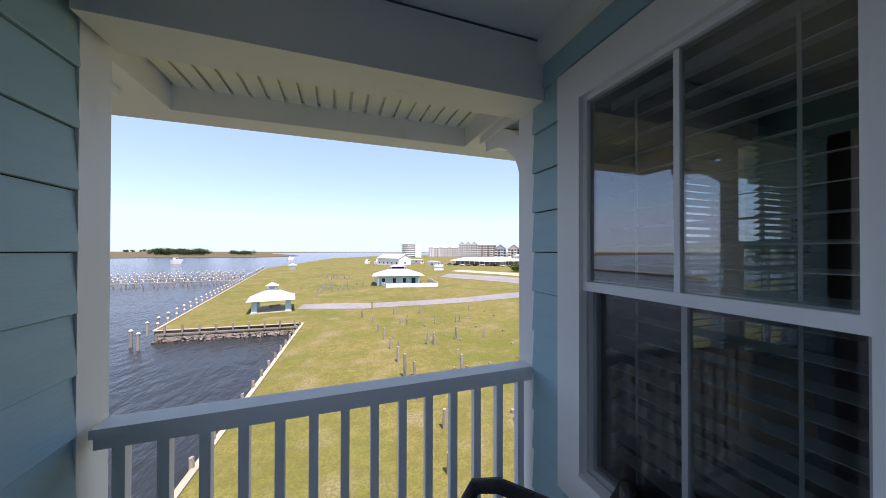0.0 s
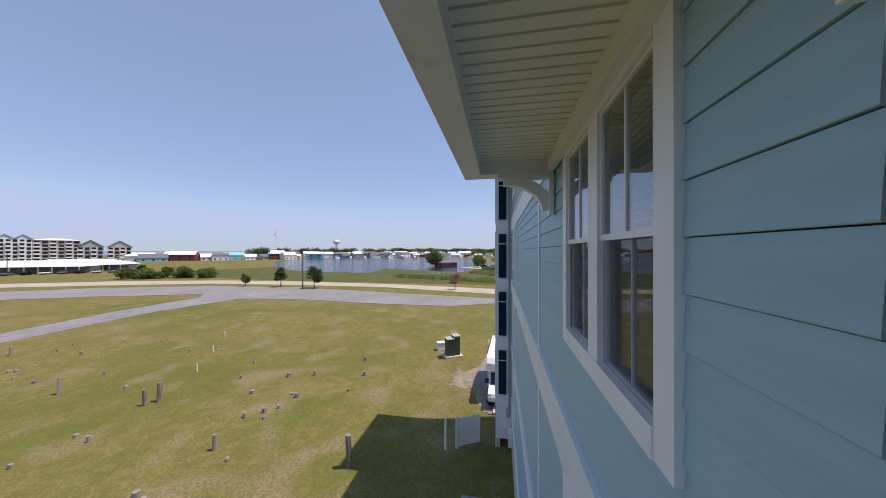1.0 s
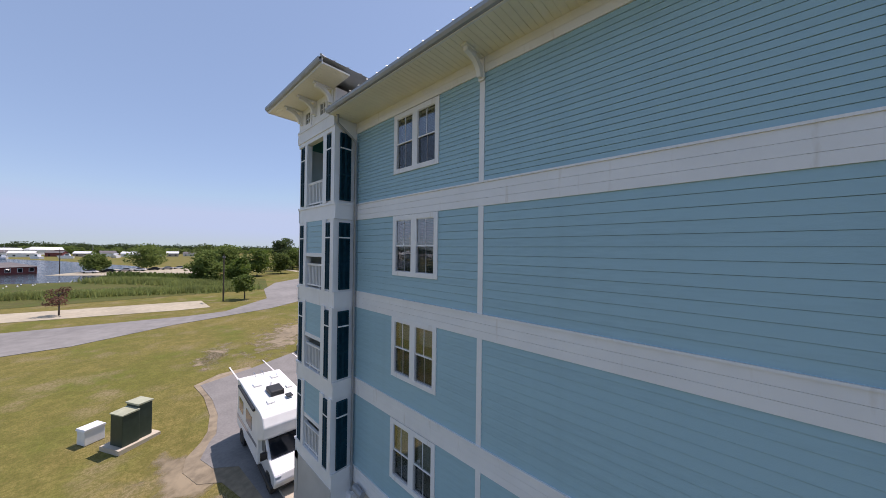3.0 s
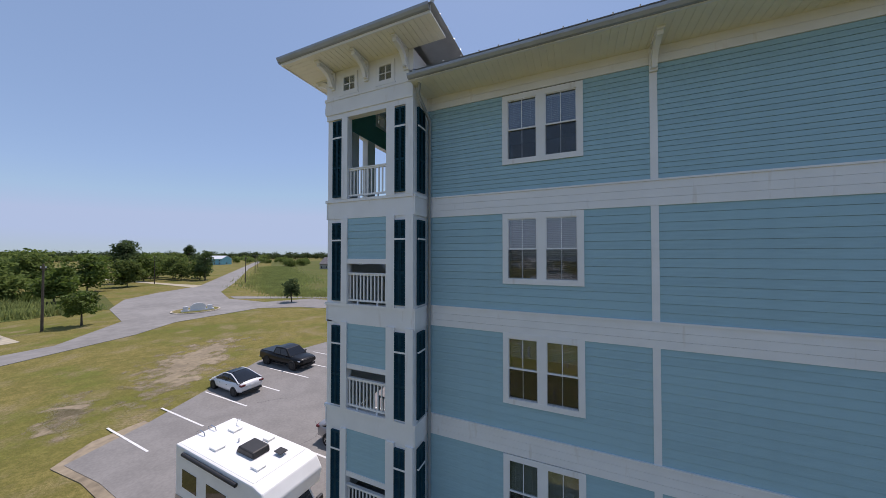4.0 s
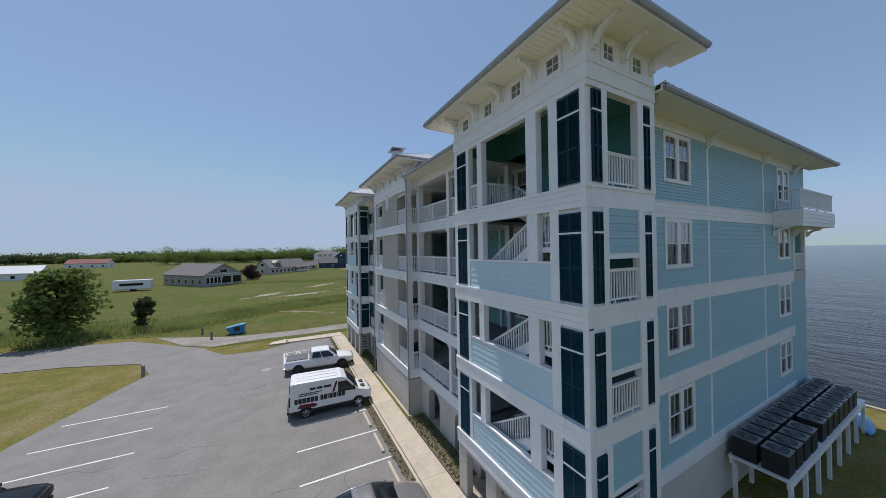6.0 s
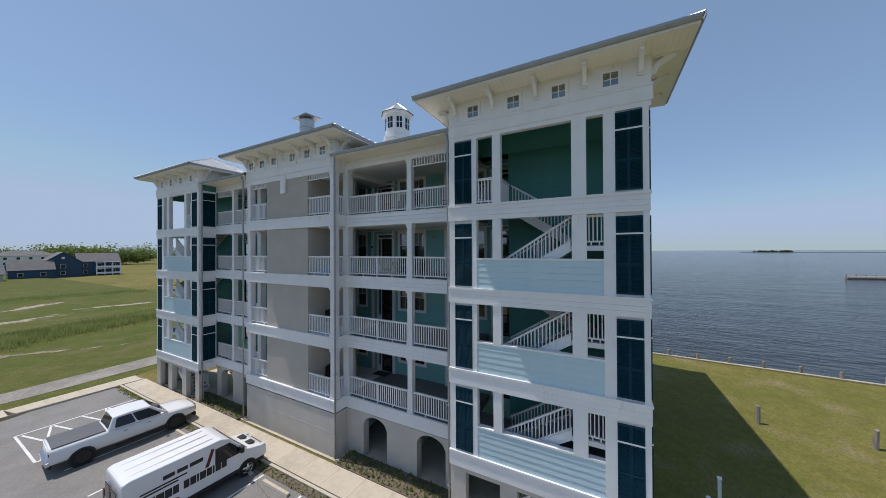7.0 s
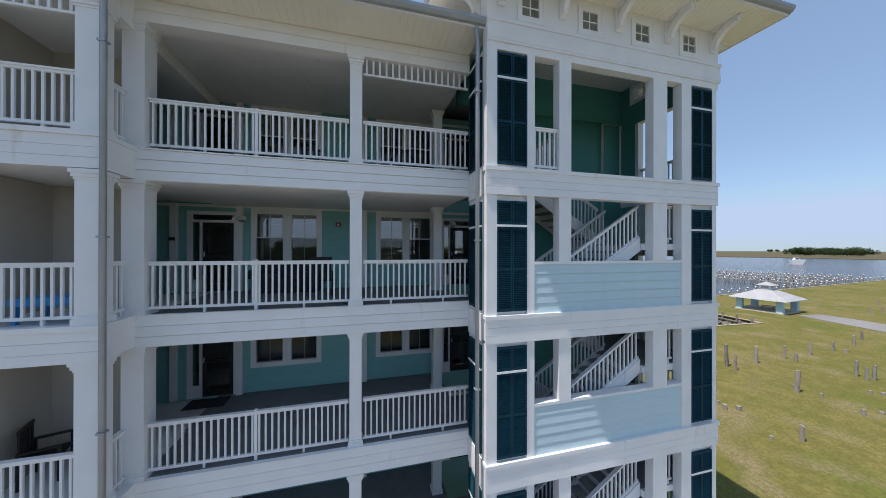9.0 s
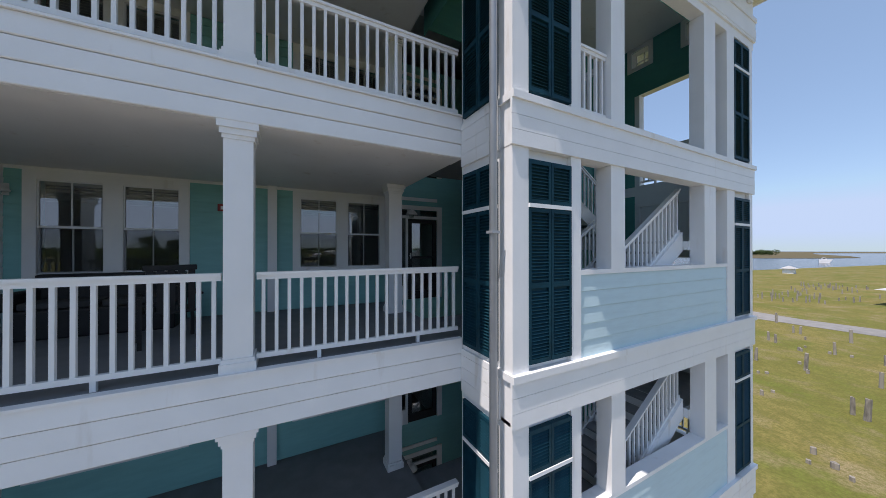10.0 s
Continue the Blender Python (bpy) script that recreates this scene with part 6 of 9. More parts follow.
TRAFO = material("transformer_green", (0.030, 0.052, 0.040), 0.5, vary=0.2, scale=4)
TRAFO_TOP = material("transformer_top", (0.42, 0.43, 0.30), 0.5, vary=0.15, scale=3)
tr = thing("transformer", "dark green transformer cabinet with pale top on a concrete pad", "transformer", "", "", pose(28.2, 3.1, -0.64, 0, 0, -62) @ Matrix.Diagonal((0.75, 0.75, 1.2, 1)))
part("pad", B().box(-1.1, 1.3, -1.0, 0.95, -0.1, 0.12), CONCRETE, tr)
part("cabinet", B().box(-0.8, 0.15, -0.75, 0.45, 0.12, 1.45), TRAFO, tr, bevel=0.02)
part("tank", B().box(0.15, 0.95, -0.65, 0.6, 0.12, 1.62), TRAFO, tr, bevel=0.02)
part("lid", B().prism([(-0.85, 1.45), (0.14, 1.45), (0.14, 1.52), (-0.85, 1.49)], -0.8, 0.5, "y"), TRAFO_TOP, tr)
part("lid", B().box(0.1, 1.0, -0.7, 0.65, 1.622, 1.69), TRAFO_TOP, tr)
part("side_panel", B().box(0.951, 0.98, -0.6, 0.55, 0.15, 1.62), TRAFO_TOP, tr)
for i in range(9):
    part("fin", B().box(0.2 + i * 0.08, 0.23 + i * 0.08, 0.6, 0.75, 0.3, 1.4), TRAFO, tr)
tb = thing("utility_cabinet", "small pale grey utility cabinet on the lawn", "cabinet", "", "", pose(29.8, 4.5, -0.72, 0, 0, -62) @ Matrix.Diagonal((0.8, 0.8, 1.0, 1)))
part("case", B().box(-0.5, 0.5, -0.4, 0.4, 0.05, 0.78), VINYL, tb, bevel=0.02)
part("lid", B().prism([(-0.55, 0.78), (0.55, 0.78), (0.5, 0.88), (-0.5, 0.88)], -0.45, 0.45, "y"), VINYL, tb)
part("foot", B().box(-0.45, 0.45, -0.35, 0.35, -0.05, 0.05), CONCRETE, tb)

# ---- wicker chair on the porch ----
WICKER = material("dark_wicker", (0.018, 0.016, 0.015), 0.45, vary=0.4, scale=60, bump=0.8, bump_scale=120)
ch = thing("wicker_chair", "black wicker porch armchair with rolled arms", "chair", "", "", pose(-1.42, -2.86, PZ + 0.0, 0, 0, -129))
part("seat", B().box(-0.28, 0.28, -0.27, 0.27, 0.36, 0.44), WICKER, ch, bevel=0.02)
part("backrest", B().box(-0.28, 0.28, 0.22, 0.27, 0.44, 0.8), WICKER, ch, bevel=0.02)
for sx in (-1, 1):
    pts = [(0.31 * sx, -0.3, 0.36), (0.31 * sx, -0.32, 0.52), (0.31 * sx, -0.27, 0.62), (0.31 * sx, -0.18, 0.645), (0.31 * sx, 0.05, 0.61), (0.31 * sx, 0.2, 0.64), (0.31 * sx, 0.26, 0.76)]
    part("arm", B().tube(pts, 0.028, 10), WICKER, ch, smooth=True)
    for y in (-0.25, 0.24):
        part("leg", B().tube([(0.26 * sx, y, 0), (0.26 * sx, y, 0.37)], 0.022, 8), WICKER, ch)


# ---- vehicles ----
def paint(name, color, rough=0.25, metal=0.0):
    m = material(name, color, rough, metal, vary=0.05, scale=1.5)
    m.node_tree.nodes["Principled BSDF"].inputs["Coat Weight"].default_value = 0.6
    return m


CAR_WHITE, CAR_BLACK, CAR_GREY = paint("car_white", (0.80, 0.80, 0.80)), paint("car_black", (0.004, 0.0042, 0.005), 0.3), paint("car_grey", (0.30, 0.29, 0.29), 0.3, 0.5)
CAR_BLACK.node_tree.nodes["Principled BSDF"].inputs["Coat Weight"].default_value = 0.12
CAR_BLACK.node_tree.nodes["Principled BSDF"].inputs["Specular IOR Level"].default_value = 0.25
CAR_GLASS = material("car_glass", (0.012, 0.015, 0.02), 0.06, vary=0.1)
CHROME = material("chrome", (0.6, 0.6, 0.62), 0.2, 1.0, vary=0.05)
TYRE = material("tyre", (0.018, 0.018, 0.018), 0.85, vary=0.3, scale=20)
RED_LAMP = material("red_lamp", (0.13, 0.012, 0.014), 0.2, vary=0.1)
LAMP = material("clear_lamp", (0.55, 0.57, 0.6), 0.12, vary=0.1)
PLASTIC = material("black_plastic", (0.02, 0.02, 0.021), 0.55, vary=0.2)


def wheel(parent, x, y, r, w=0.23, side=1, rim=None):
    wh = part("wheel", B().tube([(0, -w * 0.2, 0), (0, w * 0.2, 0)], r * 0.5, 20), PLASTIC, parent, m=pose(x, y, r))
    t = B()
    n = 28
    prof = [(-w / 2, r * 0.66), (-w / 2, r * 0.9), (-w / 2 + 0.03, r), (w / 2 - 0.03, r), (w / 2, r * 0.9), (w / 2, r * 0.66)]
    k = len(t.v)
    for i in range(n):
        a = 2 * math.pi * i / n
        for yy, q in prof:
            t.v.append((q * math.cos(a), yy, q * math.sin(a)))
    for i in range(n):
        j = (i + 1) % n
        for p in range(6):
            q = (p + 1) % 6
            t.f.append((i * 6 + p, i * 6 + q, j * 6 + q, j * 6 + p))
    part("tyre", t, TYRE, wh, smooth=False)
    s = B()
    s.tube([(0, side * w * 0.36, 0), (0, side * w * 0.42, 0)], r * 0.14, 12)
    for i in range(5):
        a = i * 72
        s.box(-0.035, 0.035, side * w * 0.40 - 0.012, side * w * 0.40 + 0.012, 0, r * 0.66, pose(0, 0, 0, 0, a, 0))
    pts = [(r * 0.66 * math.cos(a * math.pi / 12), side * w * 0.40, r * 0.66 * math.sin(a * math.pi / 12)) for a in range(25)]
    s.tube(pts, 0.022, 6)
    part("rim", s, rim or CHROME, wh)
    return wh


def loft(sections):
    """Skin over closed rings of equal length, with end caps."""
    b = B()
    n = len(sections[0])
    for s in sections:
        b.v += s
    for i in range(len(sections) - 1):
        for j in range(n):
            k = (j + 1) % n
            b.f.append((i * n + j, i * n + k, (i + 1) * n + k, (i + 1) * n + j))
    b.f.append(tuple(range(n))[::-1])
    b.f.append(tuple((len(sections) - 1) * n + j for j in range(n)))
    return b


def ring(x, zb, zt, w, crown=0.03, tuck=0.94):
    h = zt - zb
    half = [(0.0, zb), (w * 0.8, zb), (w * tuck, zb + 0.06), (w * 0.99, zb + h * 0.28), (w, zb + h * 0.55), (w * 0.97, zb + h * 0.82), (w * 0.90, zt - 0.02), (w * 0.55, zt + crown * 0.7), (0.0, zt + crown)]
    return [(x, y, z) for y, z in half] + [(x, -y, z) for y, z in half[-2:0:-1]]


def pane_on(name, ob, quad, u0, u1, v0, v1, mat=None, out=0.008, cut=0.0):
    """A thin pane laid on a four-cornered face (bottom left, bottom right, top right, top left)."""
    p = [Vector(q) for q in quad]
    at = lambda u, v: (p[0] * (1 - u) + p[1] * u) * (1 - v) + (p[3] * (1 - u) + p[2] * u) * v
    nrm = (p[1] - p[0]).cross(p[3] - p[0]).normalized() * out
    du, dv = (u1 - u0), (v1 - v0)
    ring_ = [(u0 + 0.06 * du, v0), (u1 - 0.06 * du, v0), (u1, v0 + 0.12 * dv), (u1 - cut * du, v1 - 0.1 * dv), (u1 - (cut + 0.06) * du, v1), (u0 + 0.06 * du, v1), (u0, v1 - 0.1 * dv), (u0, v0 + 0.12 * dv)]
    low = [at(u, v) - nrm * 0.5 for u, v in ring_]
    top = [at(u, v) + nrm for u, v in ring_]
    g = B()
    n = len(low)
    g.v += [tuple(q) for q in low + top]
    g.f.append(tuple(range(n))[::-1])
    g.f.append(tuple(range(n, 2 * n)))
    for i in range(n):
        j = (i + 1) % n
        g.f.append((i, j, n + j, n + i))
    return part(name, g, mat or CAR_GLASS, ob, "dark tinted glass")


def cabin(ob, pts, wb, wr, body, split=0.46, dark_top=False):
    """Glasshouse shell in body colour with screens and side panes; pts: screen foot, roof front, roof rear, rear foot."""
    (x0, z0), (x1, z1), (x2, z2), (x3, z3) = pts
    a = [(x0, wb, z0), (x1, wr, z1), (x2, wr, z2), (x3, wb, z3)]
    c = [(x0, -wb, z0), (x1, -wr, z1), (x2, -wr, z2), (x3, -wb, z3)]
    g = B()
    xm, wm, zm = (x1 + x2) / 2, wr, (z1 + z2) / 2 + 0.045
    side = lambda s: [(x0, s * wb, z0), (x1, s * wr, z1), (xm, s * wm, zm), (x2, s * wr, z2), (x3, s * wb, z3)]
    l, r = side(1), side(-1)
    g.v += l + r
    g.f += [(4, 3, 2, 1, 0), (5, 6, 7, 8, 9)] + [(i, i + 1, i + 6, i + 5) for i in range(4)] + [(4, 0, 5, 9)]
    part("glasshouse", g, body, ob, bevel=0.05)
    pane_on("windscreen", ob, (a[0], c[0], c[1], a[1]), 0.05, 0.95, 0.06, 0.94)
    pane_on("rear_window", ob, (c[3], a[3], a[2], c[2]), 0.07, 0.93, 0.1, 0.95)
    for q, flip in ((a, True), (c, False)):
        quad = (q[3], q[0], q[1], q[2]) if not flip else (q[0], q[3], q[2], q[1])
        for u0, u1 in ((0.10, split - 0.015), (split + 0.015, 0.90)):
            pane_on("side_window", ob, quad, u0, u1, 0.1, 0.86)
    if dark_top:
        pane_on("roof_glass", ob, ((x2, wr, z2 + 0.02), (x2, -wr, z2 + 0.02), (x1, -wr, z1 + 0.02), (x1, wr, z1 + 0.02)), 0.06, 0.94, 0.02, 0.98, None, 0.05)
    return a, c


def bubble(ob, pts, wb, wr, body, dark_top):
    """A smoothly arched glasshouse: tinted glass under body-coloured roof rails, pillars and, if not dark, a roof skin."""
    (x0, z0), (x1, z1), (x2, z2), (x3, z3) = pts
    key = [(x3 - 0.25, z3 - 0.09), (x3, z3), (x2, z2), ((x1 + x2) / 2, (z1 + z2) / 2 + 0.05), (x1, z1), (x0, z0), (x0 + 0.25, z0 - 0.12)]
    line = []
    for i in range(1, 5):
        p = [Vector(key[j]) for j in (i - 1, i, i + 1, i + 2)]
        for q in range(6):
            t = q / 6
            line.append(0.5 * (2 * p[1] + (p[2] - p[0]) * t + (2 * p[0] - 5 * p[1] + 4 * p[2] - p[3]) * t * t + (3 * p[1] - p[0] - 3 * p[2] + p[3]) * t ** 3))
    line.append(Vector(key[5]))
    top = max(z1, z2) + 0.05
    rings, edge = [], []
    for x, z in line:
        belt = z3 + (z0 - z3) * (x - x3) / (x0 - x3)
        f = max(0.02, min(1.0, (z - belt) / (top - belt)))
        z = max(z, belt + 0.004)
        wt = wb + (wr - wb) * f
        half = [(wb, belt - 0.06), ((wb + wt) / 2 + 0.03 * f, belt + (z - belt) * 0.55), (wt, z - 0.06 * f), (wt * 0.86, z - 0.012 * f), (wt * 0.45, z + 0.006 * f)]
        rings.append([(x, y, h) for y, h in half] + [(x, 0, z + 0.014 * f)] + [(x, -y, h) for y, h in half[::-1]])
        edge.append((x, wt, z - 0.05 * f, z, f))
    rear, front = 8, 17
    for nm, a, c in (("rear_window", 0, rear), ("glass_roof" if dark_top else "side_glass", rear, front), ("windscreen", front, len(rings) - 1)):
        part(nm, loft(rings[a:c + 1]), CAR_GLASS, ob, "dark tinted glass", smooth=True)
    for sy in (1, -1):
        part("roof_rail", B().tube([(x, sy * (w + 0.004), z) for x, w, z, _, _ in edge], 0.042, 8), body, ob, smooth=True)
        x, w, z, _, _ = edge[12]
        part("door_pillar", B().tube([(x, sy * wb, (z0 + z3) / 2), (x, sy * (w + 0.012), z)], 0.03, 6), PLASTIC, ob)
    if not dark_top:
        skin = [[(x, -w * 0.98, z - 0.03), (x, -w * 0.8, z + 0.004), (x, 0, z + 0.03), (x, w * 0.8, z + 0.004), (x, w * 0.98, z - 0.03), (x, 0, z - 0.05)] for x, w, _, z, _ in edge[rear - 1:front + 1]]
        part("roof", loft(skin), body, ob, smooth=True)
    else:
        for i in (rear, front):
            x, w, _, z, _ = edge[i]
            part("roof_seam", B().tube([(x, -w * 0.85, z - 0.005), (x, 0, z + 0.016), (x, w * 0.85, z - 0.005)], 0.012, 5), PLASTIC, ob)


def car(name, label, m, L, W, stations, glass, wb, wr, body, wheels, r, tail, roof_mat=None, pillars=True, category="car"):
    """A car heading local +x; stations: (x, z bottom, z top, half width)."""
    ob = thing(name, label, category, "parked vehicles", "", m)
    part("body", loft([ring(*s) for s in stations]), body, ob, smooth=True)
    if category == "car":
        bubble(ob, glass, wb, wr, body, roof_mat is not None)
    else:
        cabin(ob, glass, wb, wr, body)
    (x0, z0), (x1, z1), (x2, z2), (x3, z3) = glass
    for sy in (1, -1):
        xm = x1 + (x2 - x1) * 0.42
        part("mirror", B().box(x0 - 0.42, x0 - 0.30, sy * W / 2 - 0.02 if sy > 0 else -W / 2 - 0.16, sy * W / 2 + 0.16 if sy > 0 else -W / 2 + 0.02, z0 + 0.02, z0 + 0.16), body, ob, bevel=0.02)
        xe = stations[-1][0]
        part("headlight", B().box(xe - 0.42, xe - 0.12, min(sy * W * 0.28, sy * W * 0.45), max(sy * W * 0.28, sy * W * 0.45), stations[-2][2] - 0.19, stations[-2][2] - 0.07), LAMP, ob, bevel=0.02)
        xs = stations[0][0]
        part("taillight", B().box(xs - 0.012, xs + 0.25, min(sy * W * 0.27, sy * W * 0.46), max(sy * W * 0.27, sy * W * 0.46), tail, tail + 0.13), RED_LAMP, ob, bevel=0.02)
        for xd in (xm - 0.42, xm + 0.55):
            part("door_handle", B().box(xd - 0.1, xd + 0.06, sy * W * 0.493 - 0.02, sy * W * 0.493 + 0.02, z0 - 0.17, z0 - 0.13), CHROME if body is not CAR_BLACK else PLASTIC, ob)
    part("bumper", B().box(stations[-1][0] - 0.12, stations[-1][0] + 0.02, -W * 0.38, W * 0.38, 0.28, 0.48), PLASTIC, ob, bevel=0.03)
    part("bumper", B().box(stations[0][0] - 0.02, stations[0][0] + 0.12, -W * 0.38, W * 0.38, 0.28, 0.44), PLASTIC, ob, bevel=0.03)
    part("number_plate", B().box(stations[0][0] - 0.03, stations[0][0] - 0.005, -0.16, 0.16, tail - 0.1, tail + 0.0), VINYL, ob)
    for x in wheels:
        for sy in (1, -1):
            part("wheel_arch", B().tube([(x, sy * (W / 2 - 0.25), r), (x, sy * (W / 2 + 0.006), r)], r * 1.13, 24), PLASTIC, ob)
            wheel(ob, x, sy * (W / 2 - 0.09), r, 0.23, sy, PLASTIC if body is not CAR_GREY else CHROME)
    return ob


# white electric hatchback with a dark glass roof, nose on the grass side
car("hatchback_car", "white electric hatchback with dark glass roof parked on asphalt", pose(34.5, -9.3, COURT_Z, 0, 0, -4) @ Matrix.Scale(0.935, 4), 4.7, 1.9,
    [(-2.33, 0.55, 0.85, 0.72), (-2.2, 0.36, 1.0, 0.86), (-1.6, 0.26, 1.06, 0.94), (-0.6, 0.24, 0.98, 0.95), (0.6, 0.24, 0.94, 0.95), (1.3, 0.26, 0.90, 0.94), (1.9, 0.28, 0.80, 0.89), (2.25, 0.34, 0.66, 0.72), (2.35, 0.42, 0.58, 0.55)],
    [(1.4, 0.90), (0.4, 1.44), (-0.75, 1.47), (-2.05, 1.02)], 0.86, 0.64, CAR_WHITE, (-1.42, 1.45), 0.35, 0.82, CAR_GLASS)
# grey sedan
car("sedan_car", "metallic grey four-door sedan parked nose to the kerb", pose(21.45, -7.6, COURT_Z, 0, 0, 178) @ Matrix.Scale(0.935, 4), 4.9, 1.86,
    [(-2.43, 0.5, 0.95, 0.7), (-2.3, 0.34, 1.04, 0.85), (-1.6, 0.26, 1.02, 0.92), (-0.6, 0.24, 0.94, 0.93), (0.6, 0.24, 0.92, 0.93), (1.2, 0.26, 0.93, 0.92), (1.8, 0.28, 0.84, 0.88), (2.25, 0.34, 0.70, 0.75), (2.42, 0.42, 0.58, 0.56)],
    [(1.2, 0.92), (0.3, 1.40), (-0.75, 1.42), (-1.95, 1.02)], 0.84, 0.62, CAR_GREY, (-1.45, 1.45), 0.34, 0.82)


def pickup(name, label, m, body, cover):
    ob = car(name, label, m, 5.85, 2.03,
             [(-2.9, 0.55, 1.22, 0.93), (-2.85, 0.48, 1.26, 0.99), (-0.95, 0.42, 1.26, 1.0), (-0.6, 0.40, 1.16, 1.0), (0.9, 0.40, 1.16, 1.0), (1.45, 0.42, 1.15, 0.99), (2.3, 0.45, 1.08, 0.97), (2.75, 0.5, 1.02, 0.9), (2.92, 0.55, 0.95, 0.82)],
             [(1.55, 1.14), (0.75, 1.80), (-0.75, 1.82), (-0.98, 1.2)], 0.93, 0.74, body, (-1.85, 1.85), 0.42, 0.95, category="pickup truck")
    part("bed_cover", B().box(-2.82, -1.02, -0.86, 0.86, 1.262, 1.31), cover, ob, "dark bed cover", bevel=0.015)
    part("tailgate", B().box(-2.925, -2.9, -0.8, 0.8, 0.72, 1.22), body, ob, bevel=0.01)
    part("rear_bumper", B().box(-3.02, -2.86, -0.95, 0.95, 0.5, 0.7), CHROME, ob, bevel=0.03)
    part("grille", B().box(2.85, 2.95, -0.62, 0.62, 0.62, 0.98), PLASTIC, ob, bevel=0.02)
    part("running_board", B().box(-0.7, 1.0, -1.06, -0.95, 0.34, 0.4).box(-0.7, 1.0, 0.95, 1.06, 0.34, 0.4), PLASTIC, ob)
    return ob


COVER = material("bed_cover_vinyl", (0.10, 0.105, 0.115), 0.6, vary=0.15, scale=5)
pickup("pickup_truck", "white crew-cab pickup with dark bed cover parked nose to the kerb", pose(21.3, -25.3, COURT_Z, 0, 0, 176) @ Matrix.Scale(0.935, 4), CAR_WHITE, COVER)
pickup("pickup_truck", "black crew-cab pickup parked at the grass edge", pose(35.3, -14.5, COURT_Z, 0, 0, 178) @ Matrix.Scale(0.935, 4), CAR_BLACK, CAR_BLACK)


def cargo_van(m):
    ob = thing("cargo_van", "white high-roof painter's van with black side lettering", "van", "parked vehicles", "", m)
    W = 2.0
    side = [(-2.75, 0.45), (2.5, 0.40), (2.72, 0.6), (2.7, 0.95), (2.45, 1.12), (1.75, 1.30), (0.95, 2.22), (0.6, 2.38), (-2.5, 2.42), (-2.7, 2.35), (-2.78, 1.2)]
    part("body", B().prism(side, -W / 2, W / 2, "y"), CAR_WHITE, ob, bevel=0.07)
    part("windscreen", B().prism([(1.76, 1.33), (1.78, 1.34), (1.0, 2.22), (0.97, 2.22)], -0.86, 0.86, "y"), CAR_GLASS, ob)
    part("bonnet_vent", B().box(2.0, 2.3, 0.2, 0.6, 1.2, 1.27).box(2.0, 2.3, -0.6, -0.2, 1.2, 1.27), PLASTIC, ob)
    part("lower_trim", B().box(-2.7, 2.55, -1.012, 1.012, 0.36, 0.56), PLASTIC, ob, bevel=0.02)
    part("grille", B().box(2.66, 2.76, -0.6, 0.6, 0.55, 0.92), PLASTIC, ob, bevel=0.02)
    for sy in (1, -1):
        y0, y1 = sorted((sy * 1.0, sy * 1.012))
        part("side_window", B().prism([(0.35, 1.32), (1.55, 1.3), (1.5, 1.42), (0.95, 2.05), (0.35, 2.05)], y0, y1, "y"), CAR_GLASS, ob)
        part("mirror", B().box(1.35, 1.5, min(sy * 1.0, sy * 1.25), max(sy * 1.0, sy * 1.25), 1.35, 1.65), PLASTIC, ob, bevel=0.03)
        part("headlight", B().box(2.3, 2.66, min(sy * 0.7, sy * 0.98), max(sy * 0.7, sy * 0.98), 0.9, 1.1), LAMP, ob, bevel=0.03)
        part("taillight", B().box(-2.8, -2.7, min(sy * 0.85, sy * 1.005), max(sy * 0.85, sy * 1.005), 0.9, 1.6), RED_LAMP, ob, bevel=0.01)
        # lettering and sign-writing as plain bars and shapes in their colours
        xs = -2.45
        for i, wdt in enumerate((0.25, 0.27, 0.27, 0.3, 0.28, 0.24, 0.14, 0.25, 0.26, 0.12, 0.27, 0.25, 0.12, 0.27, 0.26)):
            if i != 6:
                part("painted_bar", B().box(xs, xs + wdt - 0.05, y0, y1 + 0.002 * sy, 1.02, 1.36), PLASTIC, ob)
            xs += wdt * 0.93
        for a, c, d, e in ((-1.5, -1.12, 1.82, 1.98), (-1.04, -0.68, 1.82, 1.98), (-0.6, -0.12, 1.82, 1.98), (-2.2, -0.7, 1.62, 1.68), (-2.2, -1.0, 1.50, 1.56)):
            part("painted_bar", B().box(a, c, y0, y1, d, e), PLASTIC, ob)
        part("brush_shape", B().prism([(-0.05, 1.42), (0.1, 1.42), (0.32, 2.1), (0.2, 2.15)], y0, y1, "y"), RED_LAMP, ob, "red brush shape")
        part("swirl_shape", B().prism([(-2.3, 0.72), (-1.2, 0.64), (-0.95, 0.78), (-1.3, 0.92), (-2.1, 0.95)], y0, y1, "y"), RED_LAMP, ob, "red and grey painted swirl")
        for x in (-1.75, 1.75):
            part("wheel_arch", B().tube([(x, sy * 0.75, 0.36), (x, sy * 1.008, 0.36)], 0.43, 24), PLASTIC, ob)
            wheel(ob, x, sy * 0.93, 0.36, 0.23, sy)
    part("rear_window", B().box(-2.79, -2.77, -0.7, -0.08, 1.4, 2.0).box(-2.79, -2.77, 0.08, 0.7, 1.4, 2.0), CAR_GLASS, ob)
    part("rear_bumper", B().box(-2.92, -2.72, -0.95, 0.95, 0.4, 0.6), PLASTIC, ob, bevel=0.03)
    part("roof_ribs", B().box(-2.4, 0.4, -0.6, -0.55, 2.41, 2.424).box(-2.4, 0.4, 0.55, 0.6, 2.41, 2.424).box(-2.4, 0.4, -0.03, 0.03, 2.415, 2.428), CAR_WHITE, ob)
    return ob


cargo_van(pose(21.35, -17.85, COURT_Z, 0, 0, 177) @ Matrix.Scale(0.9, 4))


